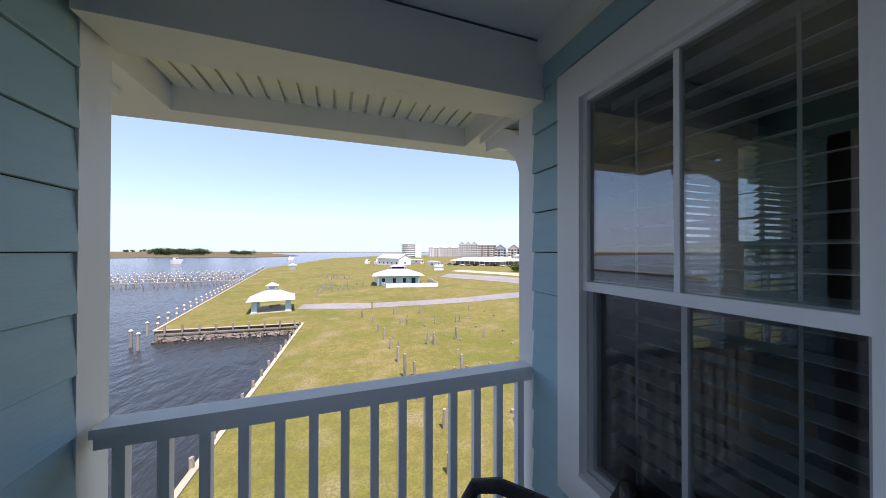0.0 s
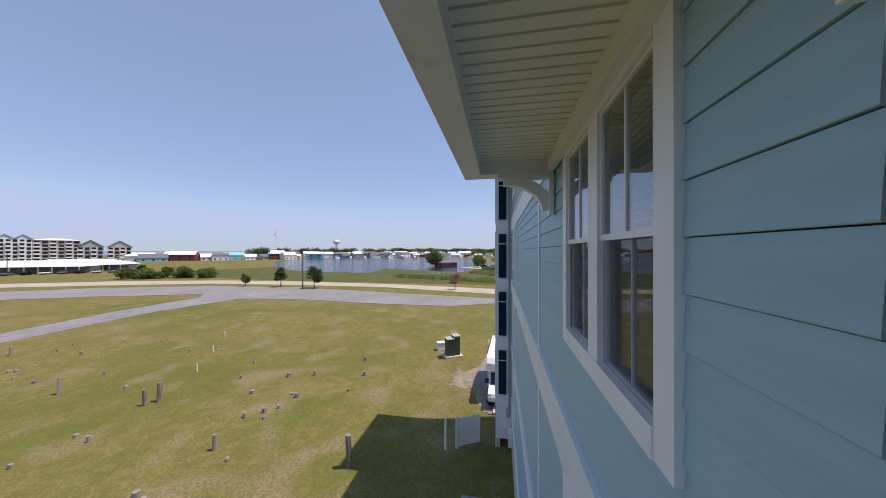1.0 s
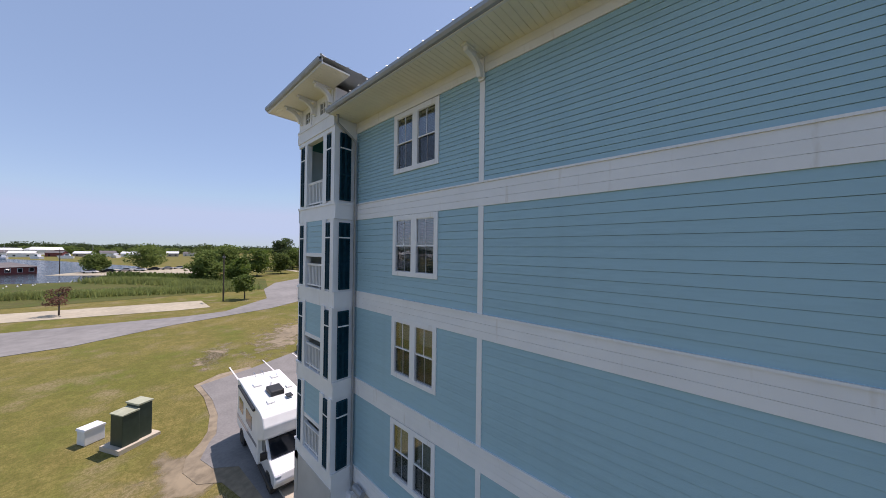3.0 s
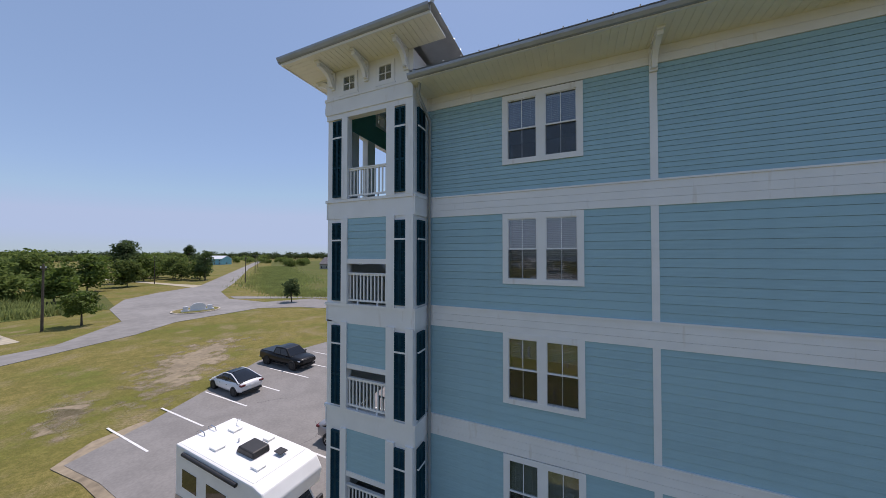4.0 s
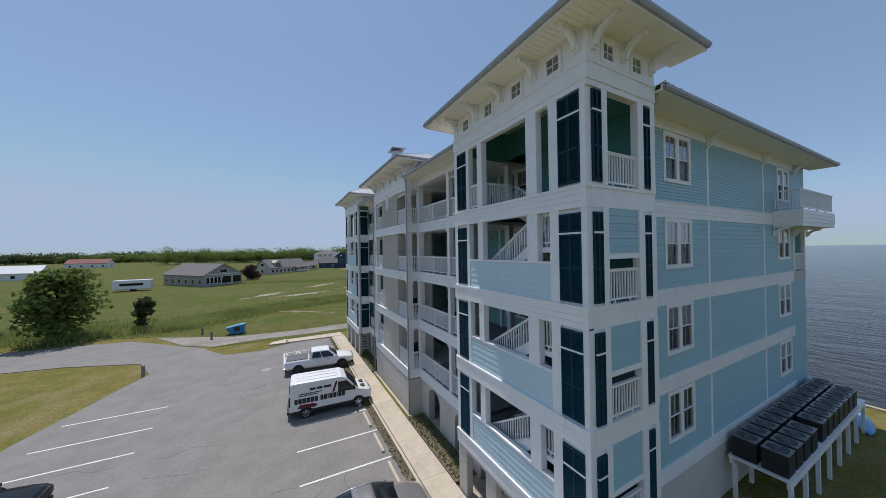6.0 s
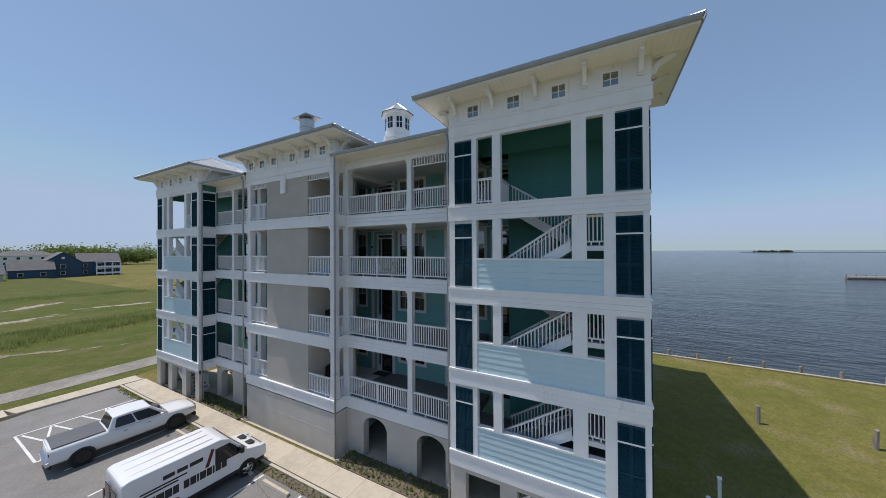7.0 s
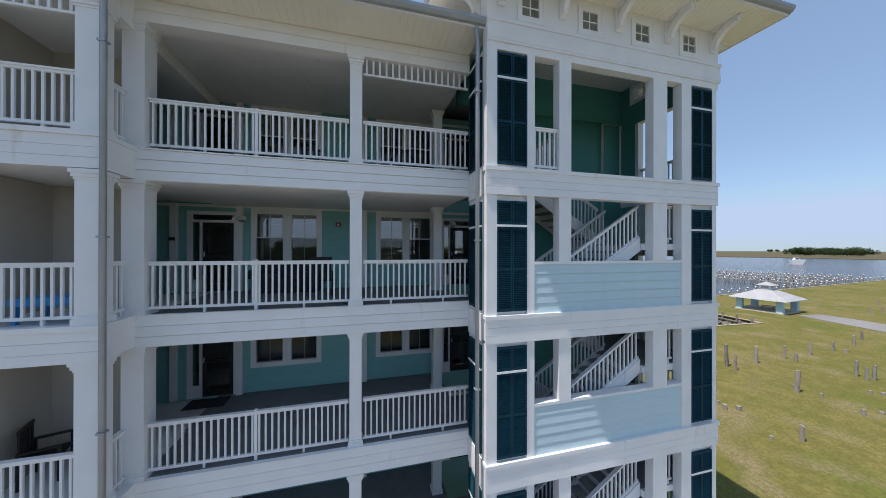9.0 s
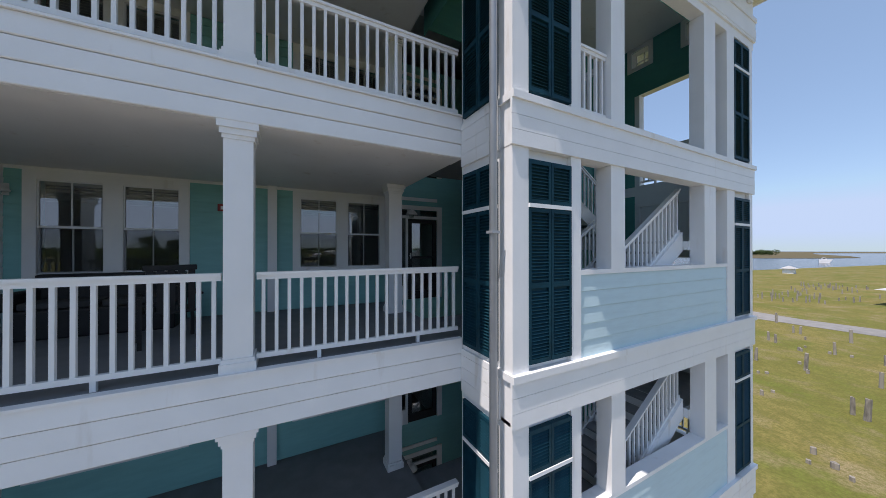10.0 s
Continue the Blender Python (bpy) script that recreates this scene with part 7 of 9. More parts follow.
def motorhome(m):
    ob = thing("motorhome", "white motorhome with roof vents parked by the tower", "motorhome", "parked vehicles", "", m)
    W = 2.36
    RVW = material("motorhome_white", (0.82, 0.82, 0.80), 0.35, vary=0.06, scale=2)
    part("house", B().prism([(-2.9, 0.55), (1.2, 0.55), (1.25, 1.75), (2.05, 2.2), (2.15, 2.75), (1.9, 3.15), (1.5, 3.25), (-2.9, 3.25)], -W / 2, W / 2, "y"), RVW, ob, bevel=0.06)
    part("cab", B().prism([(1.1, 0.5), (3.0, 0.48), (3.15, 0.8), (3.05, 1.1), (2.3, 1.3), (1.75, 2.0), (1.1, 2.0)], -0.98, 0.98, "y"), CAR_WHITE, ob, bevel=0.06)
    part("windscreen", B().prism([(2.28, 1.34), (2.31, 1.35), (1.8, 1.98), (1.76, 1.98)], -0.86, 0.86, "y"), CAR_GLASS, ob)
    part("skirt", B().box(-2.85, 2.95, -1.1, 1.1, 0.35, 0.56), PLASTIC, ob, bevel=0.03)
    part("roof_membrane", B().box(-2.8, 1.45, -1.08, 1.08, 3.252, 3.262), RVW, ob)
    part("air_conditioner", B().prism([(-0.55, 3.262), (0.45, 3.262), (0.4, 3.5), (-0.4, 3.52)], -0.35, 0.35, "y"), PLASTIC, ob, "black rooftop air conditioner", bevel=0.05)
    for x, y, s in ((-1.9, 0.55, 0.2), (-1.3, -0.55, 0.2), (0.9, -0.5, 0.18), (-0.2, 0.8, 0.16)):
        part("roof_vent", B().box(x - s, x + s, y - s, y + s, 3.262, 3.34), RVW, ob, bevel=0.02)
    part("antenna", B().tube([(-2.2, 0.8, 3.26), (-2.1, 0.8, 3.55), (-1.9, 0.8, 3.6)], 0.02, 6), RVW, ob)
    part("dish", B().box(0.75, 1.1, 0.25, 0.55, 3.36, 3.4).box(0.9, 0.94, 0.38, 0.42, 3.26, 3.36), PLASTIC, ob)
    part("pipe", B().tube([(-1.0, 0.1, 3.26), (-1.0, 0.1, 3.42)], 0.04, 8), RVW, ob)
    for y in (-0.35, 0.1):
        part("ladder", B().tube([(-2.97, y, 0.8), (-2.97, y, 3.3), (-2.8, y, 3.42), (-2.5, y, 3.4), (-2.45, y, 3.27)], 0.018, 6), CHROME, ob)
    for i in range(8):
        part("rung", B().tube([(-2.97, -0.35, 0.9 + i * 0.3), (-2.97, 0.1, 0.9 + i * 0.3)], 0.014, 6), CHROME, ob)
    for sy in (1, -1):
        y0, y1 = sorted((sy * W / 2, sy * (W / 2 + 0.012)))
        for a, c, d, e in ((-2.4, -1.5, 1.7, 2.4), (-0.9, 0.2, 1.7, 2.4)):
            part("side_window", B().box(a, c, y0, y1, d, e), CAR_GLASS, ob)
        part("side_stripe", B().prism([(-2.85, 1.0), (1.1, 1.35), (1.1, 1.5), (-2.85, 1.25)], y0, y1, "y"), CAR_GREY, ob, "grey side stripe")
        part("awning", B().tube([(-2.3, sy * 1.24, 3.05), (0.8, sy * 1.24, 3.05)], 0.07, 10), PLASTIC, ob) if sy < 0 else None
        part("cab_window", B().prism([(1.3, 1.3), (2.15, 1.3), (1.75, 1.9), (1.3, 1.9)], min(sy * 0.98, sy * 0.992), max(sy * 0.98, sy * 0.992), "y"), CAR_GLASS, ob)
        part("mirror", B().box(2.0, 2.12, min(sy * 1.0, sy * 1.28), max(sy * 1.0, sy * 1.28), 1.3, 1.65), PLASTIC, ob, bevel=0.03)
        part("headlight", B().box(2.8, 3.1, min(sy * 0.68, sy * 0.95), max(sy * 0.68, sy * 0.95), 0.85, 1.06), LAMP, ob, bevel=0.03)
        for x in (-1.7, 2.3):
            part("wheel_arch", B().tube([(x, sy * 0.75, 0.38), (x, sy * (1.19 if x < 0 else 0.99), 0.38)], 0.46, 24), PLASTIC, ob)
            wheel(ob, x, sy * (1.08 if x < 0 else 0.9), 0.38, 0.24, sy)
    part("taillight", B().box(-2.92, -2.89, -1.05, -0.9, 0.8, 1.2).box(-2.92, -2.89, 0.9, 1.05, 0.8, 1.2), RED_LAMP, ob)
    return ob


motorhome(pose(21.5, -1.85, COURT_Z, 0, 0, 177) @ Matrix.Diagonal((1.08, 0.88, 0.92, 1)))


# ---- old pilings on the lawn ----
piling_cache = {}


def piling(x, y, h, r=0.13, z=None, seed=0, cap=False, label="weathered timber piling standing on the lawn", group="lawn pilings"):
    q = (round(h, 1), round(r, 2), seed % 5, cap)
    if q not in piling_cache:
        rr = random.Random(hash(q) % 1000)
        b = B()
        n, rings = 9, 4
        wob = [rr.uniform(0.88, 1.1) for _ in range(n)]
        k = 0
        for j in range(rings):
            t = j / (rings - 1)
            for i in range(n):
                a = 2 * math.pi * i / n
                rad = r * wob[i] * (1.08 - 0.14 * t) * rr.uniform(0.96, 1.04)
                top = (rr.uniform(-0.04, 0.05) * (h if h < 0.6 else 1)) if j == rings - 1 else 0
                b.v.append((rad * math.cos(a), rad * math.sin(a), -0.4 + (h + 0.4) * t + top))
        for j in range(rings - 1):
            for i in range(n):
                b.f.append((j * n + i, j * n + (i + 1) % n, (j + 1) * n + (i + 1) % n, (j + 1) * n + i))
        b.f.append(tuple((rings - 1) * n + i for i in range(n)))
        piling_cache[q] = b.mesh("piling", TIMBER)
        if cap:
            c = B()
            c.tube([(0, 0, h - 0.02), (0, 0, h + 0.05)], r * 1.25, 10)
            c.tube([(0, 0, h + 0.05), (0, 0, h + 0.2)], r * 1.2, 10, r * 0.25)
            piling_cache[q + ("cap",)] = c.mesh("cap", WHITE)
    ground = lawn_height(x, y) if z is None else z
    rot = pose(x, y, ground, (seed * 37 % 7 - 3) * 0.7, (seed * 53 % 7 - 3) * 0.7, seed * 47)
    if cap:
        ob = thing("mooring_piling", "timber mooring piling with a white cone cap", "piling", "mooring pilings", "", rot)
        part("post", piling_cache[q], None, ob)
        part("cap", piling_cache[q + ("cap",)], None, ob)
        return ob
    return tagged(part("piling", piling_cache[q], None, m=rot), label, "piling", group)


NEAR = [(12.4, 5.7, 1.6), (2.7, 5.7, 1.05), (4.1, 13.7, 1.2), (3.1, 10.1, 1.0), (3.5, 17.7, 1.35), (3.4, 21.8, 2.0), (4.2, 21.6, 1.3), (3.5, 25.4, 1.5), (3.4, 29.5, 1.3), (4.3, 29.3, 0.85), (3.3, 33.5, 1.25), (3.1, 37.7, 0.9), (2.8, 42.0, 1.2), (1.6, 46.5, 1.0), (8.3, 21.1, 1.6), (7.7, 29.8, 1.3), (8.4, 29.4, 1.05), (8.5, 30.1, 1.2)]
MORE = [(6.6, 40.3, 1.0), (7.4, 39.5, 1.0), (11.4, 47.0, 1.5), (11.5, 30.6, 1.5), (15.3, 30.5, 1.2), (6.9, 47.5, 0.9), (7.5, 47.4, 1.0), (14.6, 38.5, 1.0), (15.4, 38.9, 1.1), (15.2, 22.4, 1.1), (15.8, 22.0, 1.35), (12.2, 13.4, 0.75), (11.6, 39.2, 1.2), (20.5, 47.0, 0.9), (3.9, 53.4, 1.4)]
STUMPS = [(8.0, 13.6), (8.7, 13.1), (9.0, 13.9), (15.3, 13.1), (15.2, 14.4), (16.0, 13.7), (16.6, 13.1), (21.9, 13.9), (7.9, 21.8), (9.2, 21.9), (11.7, 22.2), (3.9, 37.8), (24.5, 30.0), (19.8, 9.7), (21.2, 15.9), (20.2, 19.6), (17.0, 26.8), (22.6, 9.7)]
for i, (x, y, h) in enumerate(NEAR + MORE):
    if h:
        piling(x, y, h, 0.14 if h > 1.3 else 0.115, seed=i)
rs = random.Random(77)
STUMPS += [(rs.uniform(8, 27), rs.uniform(9, 46)) for _ in range(26)]
for i, (x, y) in enumerate(STUMPS):
    piling(x, y, 0.16 + 0.22 * ((i * 37) % 10) / 10, 0.10 + 0.05 * (i % 3) / 2, seed=i + 3, label="short sawn timber stump in the grass", group="lawn stumps")
r = random.Random(5)
for i in range(64):
    x, y = r.gauss(-2.5, 3.6), r.uniform(74, 132)
    if x < 7:
        piling(x, y, r.choice((0.7, 0.9, 1.1, 1.3)), 0.115, seed=i)
for i in range(7):
    piling(-6.6 + i * 0.4, 70 + 9 * i, 0.9, 0.115, seed=i)
for i in range(3):
    st = part("marker_stake", B().box(-0.035, 0.035, -0.035, 0.035, -0.2, 0.7), VINYL, m=pose(20.6 + 4.4 * i, 24.5 + 3.2 * i, lawn_height(20.6 + 4.4 * i, 24.5 + 3.2 * i)))
    tagged(st, "white plastic marker stake in the lawn", "stake", "marker stakes")

# ---- sea wall, cove and moorings ----
SEA_Z = lawn_height(-9, 0)
wall_sea = thing("sea_wall", "weathered timber sea wall with a pale cap plank", "sea wall", "", "structure")
for a, c in (((-15.4, -120), (-9.3, 0)), ((-9.3, 0), (-6.9, 45.4)), ((-6.9, 45.4), (-25.1, 46.8)), ((-25.1, 46.8), (-44, 205))):
    a, c = Vector((*a, 0)), Vector((*c, 0))
    d = c - a
    m = pose(a.x, a.y, SEA_Z, 0, 0, math.degrees(math.atan2(d.y, d.x)))
    n = int(d.length / 4)
    for i in range(n):
        q0, q1 = d.length * i / n, d.length * (i + 1) / n
        part("cap_plank", B().box(q0, q1 - 0.02, -0.12, 0.22, 0.02, 0.11), SAND, wall_sea, m=m)
    part("sheeting", B().box(0, d.length, 0.0 if a.y < 45 else -0.06, 0.07 if a.y < 45 else 0.0, -2.4, 0.02), TIMBER, wall_sea, m=m)
for i in range(30):
    piling(-9.55 + (-118 + i * 4.0) * 0.0508, -118 + i * 4.0, 0.75, 0.13, SEA_Z - 0.2, i, label="timber sea wall piling above the cap", group="sea wall pilings")
for i in range(20):
    piling(-9.45 + 2.25 * i * 0.0528, 1.0 + 2.25 * i, 0.8, 0.12, SEA_Z - 0.2, i, label="timber sea wall piling above the cap", group="sea wall pilings")
for i in range(9):
    piling(-8.0 - i * 1.98, 45.2 + 0.152 * i, 0.75, 0.12, SEA_Z - 0.1, i, label="timber cove wall piling", group="sea wall pilings")
for i in range(2):
    part("waler", B().box(0.3, 18.0, 0.16, 0.26, -0.5 - 0.5 * i, -0.32 - 0.5 * i, pose(-6.9, 45.4, SEA_Z, 0, 0, 175.6)), TIMBER, wall_sea)
r = random.Random(8)
rk = B()
for i in range(200):
    x, k = r.uniform(-24.6, -7.6), r.uniform(0.1, 1.2)
    y, s = 45.0 - 0.077 * (x + 6.9) - k, r.uniform(0.1, 0.26)
    m = pose(x, y, WATER_Z + 0.06 + (1.2 - k) * 0.2, r.uniform(0, 90), r.uniform(0, 90), r.uniform(0, 180))
    rk.box(-s, s, -s * 0.7, s * 0.7, -s * 0.5, s * 0.5, m)
tagged(part("riprap", rk, ROCK), "dark broken stones along the cove", "rocks", "", "stuff")
for i in range(44):
    t = i / 43
    x, y = -25.2 - 18.8 * t, 47.4 + 155 * t
    piling(x - 0.9, y, 1.35, 0.15, SEA_Z - 0.3, i % 5, cap=True)
    if i < 22:
        piling(x - 0.35, y + 1.2, 0.75, 0.13, SEA_Z - 0.1, i % 5, cap=True)
for x, y in ((-24.6, 42.4), (-26.2, 44.2)):
    piling(x, y, 1.7, 0.17, WATER_Z + 0.3, 2, cap=True)

# ---- finger docks, breakwater ----
def dock_row(x0, y0, x1, y1, width, n_posts, label, side=0.0):
    ob = thing("dock", label, "dock", "docks")
    d = Vector((x1 - x0, y1 - y0, 0))
    m = pose(x0, y0, 0, 0, 0, math.degrees(math.atan2(d.y, d.x)))
    part("deck", B().box(0, d.length, -width / 2, width / 2, WATER_Z + 1.0, WATER_Z + 1.18), TIMBER, ob, m=m)
    ps, cs = B(), B()
    rr = random.Random(int(abs(x0) + n_posts))
    for i in range(n_posts):
        x = d.length * (i + 0.5) / n_posts
        for sy in (-1, 1):
            off = width / 2 + rr.uniform(0.1, side + 0.3)
            h = WATER_Z + rr.uniform(1.35, 1.9)
            ps.tube([(x, sy * off, WATER_Z - 0.5), (x, sy * off, h)], 0.14, 6)
            cs.tube([(x, sy * off, h), (x, sy * off, h + 0.28)], 0.2, 6, 0.06)
    tagged(part("pilings", ps, TIMBER, ob, m=m), "", "", "", "stuff")
    tagged(part("piling_caps", cs, WHITE, ob, "white cone caps", m=m), "", "", "", "stuff")
    return ob


for i in range(4):
    dock_row(-95 - 9 * i, 118 + 13 * i, -38 - 3 * i, 126 + 17 * i, 1.6, 30, "long timber marina dock with white-capped pilings", 4.0)
for i in range(4):
    dock_row(-80 - 6 * i, 98 + 22 * i, -100 - 9 * i, 108 + 24 * i, 1.4, 18, "timber finger dock with white-capped pilings", 3.0)
bw = B()
bw.tube([(-150, 82, WATER_Z + 0.5), (-160, 240, WATER_Z + 0.5)], 0.7, 8)
for i in range(60):
    bw.tube([(-150 - i * 0.17, 82 + 2.6 * i, WATER_Z - 0.5), (-150 - i * 0.17, 82 + 2.6 * i, WATER_Z + 1.7)], 0.2, 6)
tagged(part("breakwater", bw, TIMBER), "dark timber breakwater out on the bay", "breakwater", "", "structure")


# ---- gazebo with a cupola and picnic table ----
SHINGLE = material("pale_shingle", (0.40, 0.40, 0.40), 0.85, vary=0.15, scale=5, bump=0.4)


def gazebo(m):
    ob = thing("gazebo", "white-roofed picnic pavilion with pale blue square piers", "gazebo", "", "", m)
    s = 3.3
    part("slab", B().box(-s - 0.2, s + 0.2, -s - 0.2, s + 0.2, -0.5, 0.08), CONCRETE, ob)
    for x in (-1, 1):
        for y in (-1, 1):
            part("pier", B().box(x * (s - 0.45) - 0.45, x * (s - 0.45) + 0.45, y * (s - 0.45) - 0.45, y * (s - 0.45) + 0.45, 0.08, 2.15), PALE_BLUE, ob, "pale blue pier")
    part("beam", B().box(-s, s, -s, -s + 0.3, 2.15, 2.4).box(-s, s, s - 0.3, s, 2.15, 2.4).box(-s, -s + 0.3, -s + 0.3, s - 0.3, 2.15, 2.4).box(s - 0.3, s, -s + 0.3, s - 0.3, 2.15, 2.4), WHITE, ob)
    e = s + 0.75
    rf = B()
    p = [(-e, -e, 2.38), (e, -e, 2.38), (e, e, 2.38), (-e, e, 2.38)]
    q = [(-0.7, -0.7, 4.1), (0.7, -0.7, 4.1), (0.7, 0.7, 4.1), (-0.7, 0.7, 4.1)]
    for i in range(4):
        j = (i + 1) % 4
        rf.face(p[i], p[j], q[j], q[i])
    rf.face(*p[::-1])
    part("roof", rf, SHINGLE, ob)
    part("fascia", B().box(-e, e, -e - 0.04, -e, 2.24, 2.4).box(-e, e, e, e + 0.04, 2.24, 2.4).box(-e - 0.04, -e, -e, e, 2.24, 2.4).box(e, e + 0.04, -e, e, 2.24, 2.4), WHITE, ob)
    cup = part("cupola", B().box(-0.78, 0.78, -0.78, 0.78, 3.9, 4.8), WHITE, ob)
    part("louvre", B().box(-0.55, 0.55, -0.80, 0.80, 4.2, 4.65).box(-0.80, 0.80, -0.55, 0.55, 4.2, 4.65), SHINGLE, cup)
    c = B()
    for i in range(4):
        a, d = [(-1.2, -1.2), (1.2, -1.2), (1.2, 1.2), (-1.2, 1.2)][i], [(-1.2, -1.2), (1.2, -1.2), (1.2, 1.2), (-1.2, 1.2)][(i + 1) % 4]
        c.face((*a, 4.8), (*d, 4.8), (0, 0, 5.5))
    c.face((-1.2, -1.2, 4.8), (-1.2, 1.2, 4.8), (1.2, 1.2, 4.8), (1.2, -1.2, 4.8))
    part("cupola_roof", c, SHINGLE, ob)
    return ob


PALE_BLUE = material("pale_blue_paint", (0.42, 0.60, 0.66), 0.6, vary=0.08)
gazebo(pose(-13.4, 58.4, SEA_Z + 0.1, 0, 0, 8) @ Matrix.Scale(0.9, 4))
pt = thing("picnic_table", "dark wooden picnic table under the pavilion", "table", "", "", pose(-12.9, 57.8, SEA_Z + 0.18, 0, 0, 20))
part("tabletop", B().box(-0.9, 0.9, -0.38, 0.38, 0.7, 0.75), TIMBER, pt)
for y in (-0.7, 0.7):
    part("bench", B().box(-0.9, 0.9, y - 0.13, y + 0.13, 0.42, 0.46), TIMBER, pt)
for x in (-0.6, 0.6):
    part("leg_frame", B().prism([(-0.75, 0), (-0.65, 0), (-0.25, 0.7), (-0.35, 0.7)], x - 0.03, x + 0.03, "x").prism([(0.75, 0), (0.65, 0), (0.25, 0.7), (0.35, 0.7)], x - 0.03, x + 0.03, "x"), TIMBER, pt)


# ---- small house with its white fence ----
def fence_run(ob, p0, p1, h=1.25):
    p0, p1 = Vector((*p0, 0)), Vector((*p1, 0))
    d = p1 - p0
    m = pose(p0.x, p0.y, lawn_height(p0.x, p0.y), 0, 0, math.degrees(math.atan2(d.y, d.x)))
    n = max(1, round(d.length / 2.2))
    for i in range(n + 1):
        x = d.length * i / n
        part("post", B().box(x - 0.07, x + 0.07, -0.07, 0.07, -0.3, h + 0.12), WHITE, ob, m=m)
        if i < n:
            part("panel", B().box(x + 0.07, x + d.length / n - 0.07, -0.025, 0.025, 0.06, h), WHITE, ob, m=m)


def hip(b, x0, x1, y0, y1, z, rise):
    r_ = min(x1 - x0, y1 - y0) / 2
    if x1 - x0 >= y1 - y0:
        a, c = (x0 + r_, (y0 + y1) / 2, z + rise), (x1 - r_, (y0 + y1) / 2, z + rise)
        b.face((x0, y0, z), (x1, y0, z), c, a).face((x1, y0, z), (x1, y1, z), c).face((x1, y1, z), (x0, y1, z), a, c).face((x0, y1, z), (x0, y0, z), a)
    else:
        a, c = ((x0 + x1) / 2, y0 + r_, z + rise), ((x0 + x1) / 2, y1 - r_, z + rise)
        b.face((x0, y0, z), (x1, y0, z), a).face((x1, y0, z), (x1, y1, z), c, a).face((x1, y1, z), (x0, y1, z), c).face((x0, y1, z), (x0, y0, z), a, c)
    b.face((x0, y0, z), (x0, y1, z), (x1, y1, z), (x1, y0, z))
    return b


def house_window(ob, m, w=1.0, h=1.3):
    wd = part("window", B().box(-w / 2 - 0.1, w / 2 + 0.1, -0.05, 0.02, -0.1, h + 0.1), WHITE, ob, m=m)
    part("pane", B().box(-w / 2, w / 2, -0.07, -0.045, 0, h), CAR_GLASS, wd)


hs = thing("bath_house", "low pale blue hip-roofed house with a white plank fence", "house", "", "", pose(16.4, 95.0, -1.0, 0, 0, -8) @ Matrix.Scale(1.12, 4))
part("wall", B().box(-6.0, 6.0, -4.2, 4.2, -0.3, 2.8), PALE_BLUE, hs)
part("roof", hip(B(), -7.3, 7.3, -5.6, 5.6, 2.75, 2.0), SHINGLE, hs)
part("monitor", B().box(-2.0, 2.0, -0.9, 0.9, 4.3, 5.15), WHITE, hs)
part("monitor_roof", hip(B(), -2.4, 2.4, -1.3, 1.3, 5.15, 0.5), SHINGLE, hs)
part("monitor_window", B().box(-1.7, 1.7, -0.92, -0.89, 4.55, 5.0), CAR_GLASS, hs)
for x in (-4.2, -1.2, 1.6):
    house_window(hs, pose(x, -4.2, 0.75), 0.9, 1.3)
part("door", B().box(3.6, 4.7, -4.26, -4.18, 0, 2.1), SHUTTER, hs)
for x in (-5.6, 5.6):
    part("porch_post", B().box(x - 0.1, x + 0.1, -5.3, -5.1, -0.2, 2.75), WHITE, hs)
fn = thing("plank_fence", "white plank fence round the low house", "fence")
fence_run(fn, (11.0, 84.4), (26.0, 82.0))
fence_run(fn, (11.0, 84.4), (9.6, 102.0))
fence_run(fn, (26.0, 82.0), (27.4, 97.0))
hut = thing("small_hut", "small white hip-roofed hut by the water", "hut", "", "", pose(-27.6, 192, SEA_Z))
part("wall", B().box(-1.7, 1.7, -1.7, 1.7, -0.3, 2.2), WHITE, hut)
part("roof", hip(B(), -2.5, 2.5, -2.5, 2.5, 2.2, 1.3), SHINGLE, hut)
sh = thing("garden_shed", "small white gambrel shed on the lawn", "shed", "", "", pose(48.6, 149.5, LAWN_Z, 0, 0, -30))
part("wall", B().box(-2.2, 2.2, -1.5, 1.5, -0.3, 1.9), WHITE, sh)
part("roof", B().prism([(-1.7, 1.85), (-1.2, 2.6), (0, 3.0), (1.2, 2.6), (1.7, 1.85)], -2.4, 2.4, "x"), SHINGLE, sh)


# ---- trees ----
def leaf_cloud(b, rr, cx, cy, cz, rx, ry, rz, n, size):
    """Small leaf cards in an uneven clump."""
    for i in range(n):
        while True:
            p = Vector((rr.uniform(-1, 1), rr.uniform(-1, 1), rr.uniform(-1, 1)))
            if 0.35 < p.length < 1:
                break
        c = Vector((cx + p.x * rx, cy + p.y * ry, cz + p.z * rz))
        s = size * rr.uniform(0.5, 1.2)
        a = Vector((rr.uniform(-1, 1), rr.uniform(-1, 1), rr.uniform(-0.6, 0.6))).normalized()
        d = a.cross(Vector((rr.uniform(-1, 1), rr.uniform(-1, 1), rr.uniform(-1, 1)))).normalized()
        b.face(c - a * s - d * s * 0.5, c + a * s * 0.2 - d * s * 0.7, c + a * s, c + d * s * 0.7)
    return b


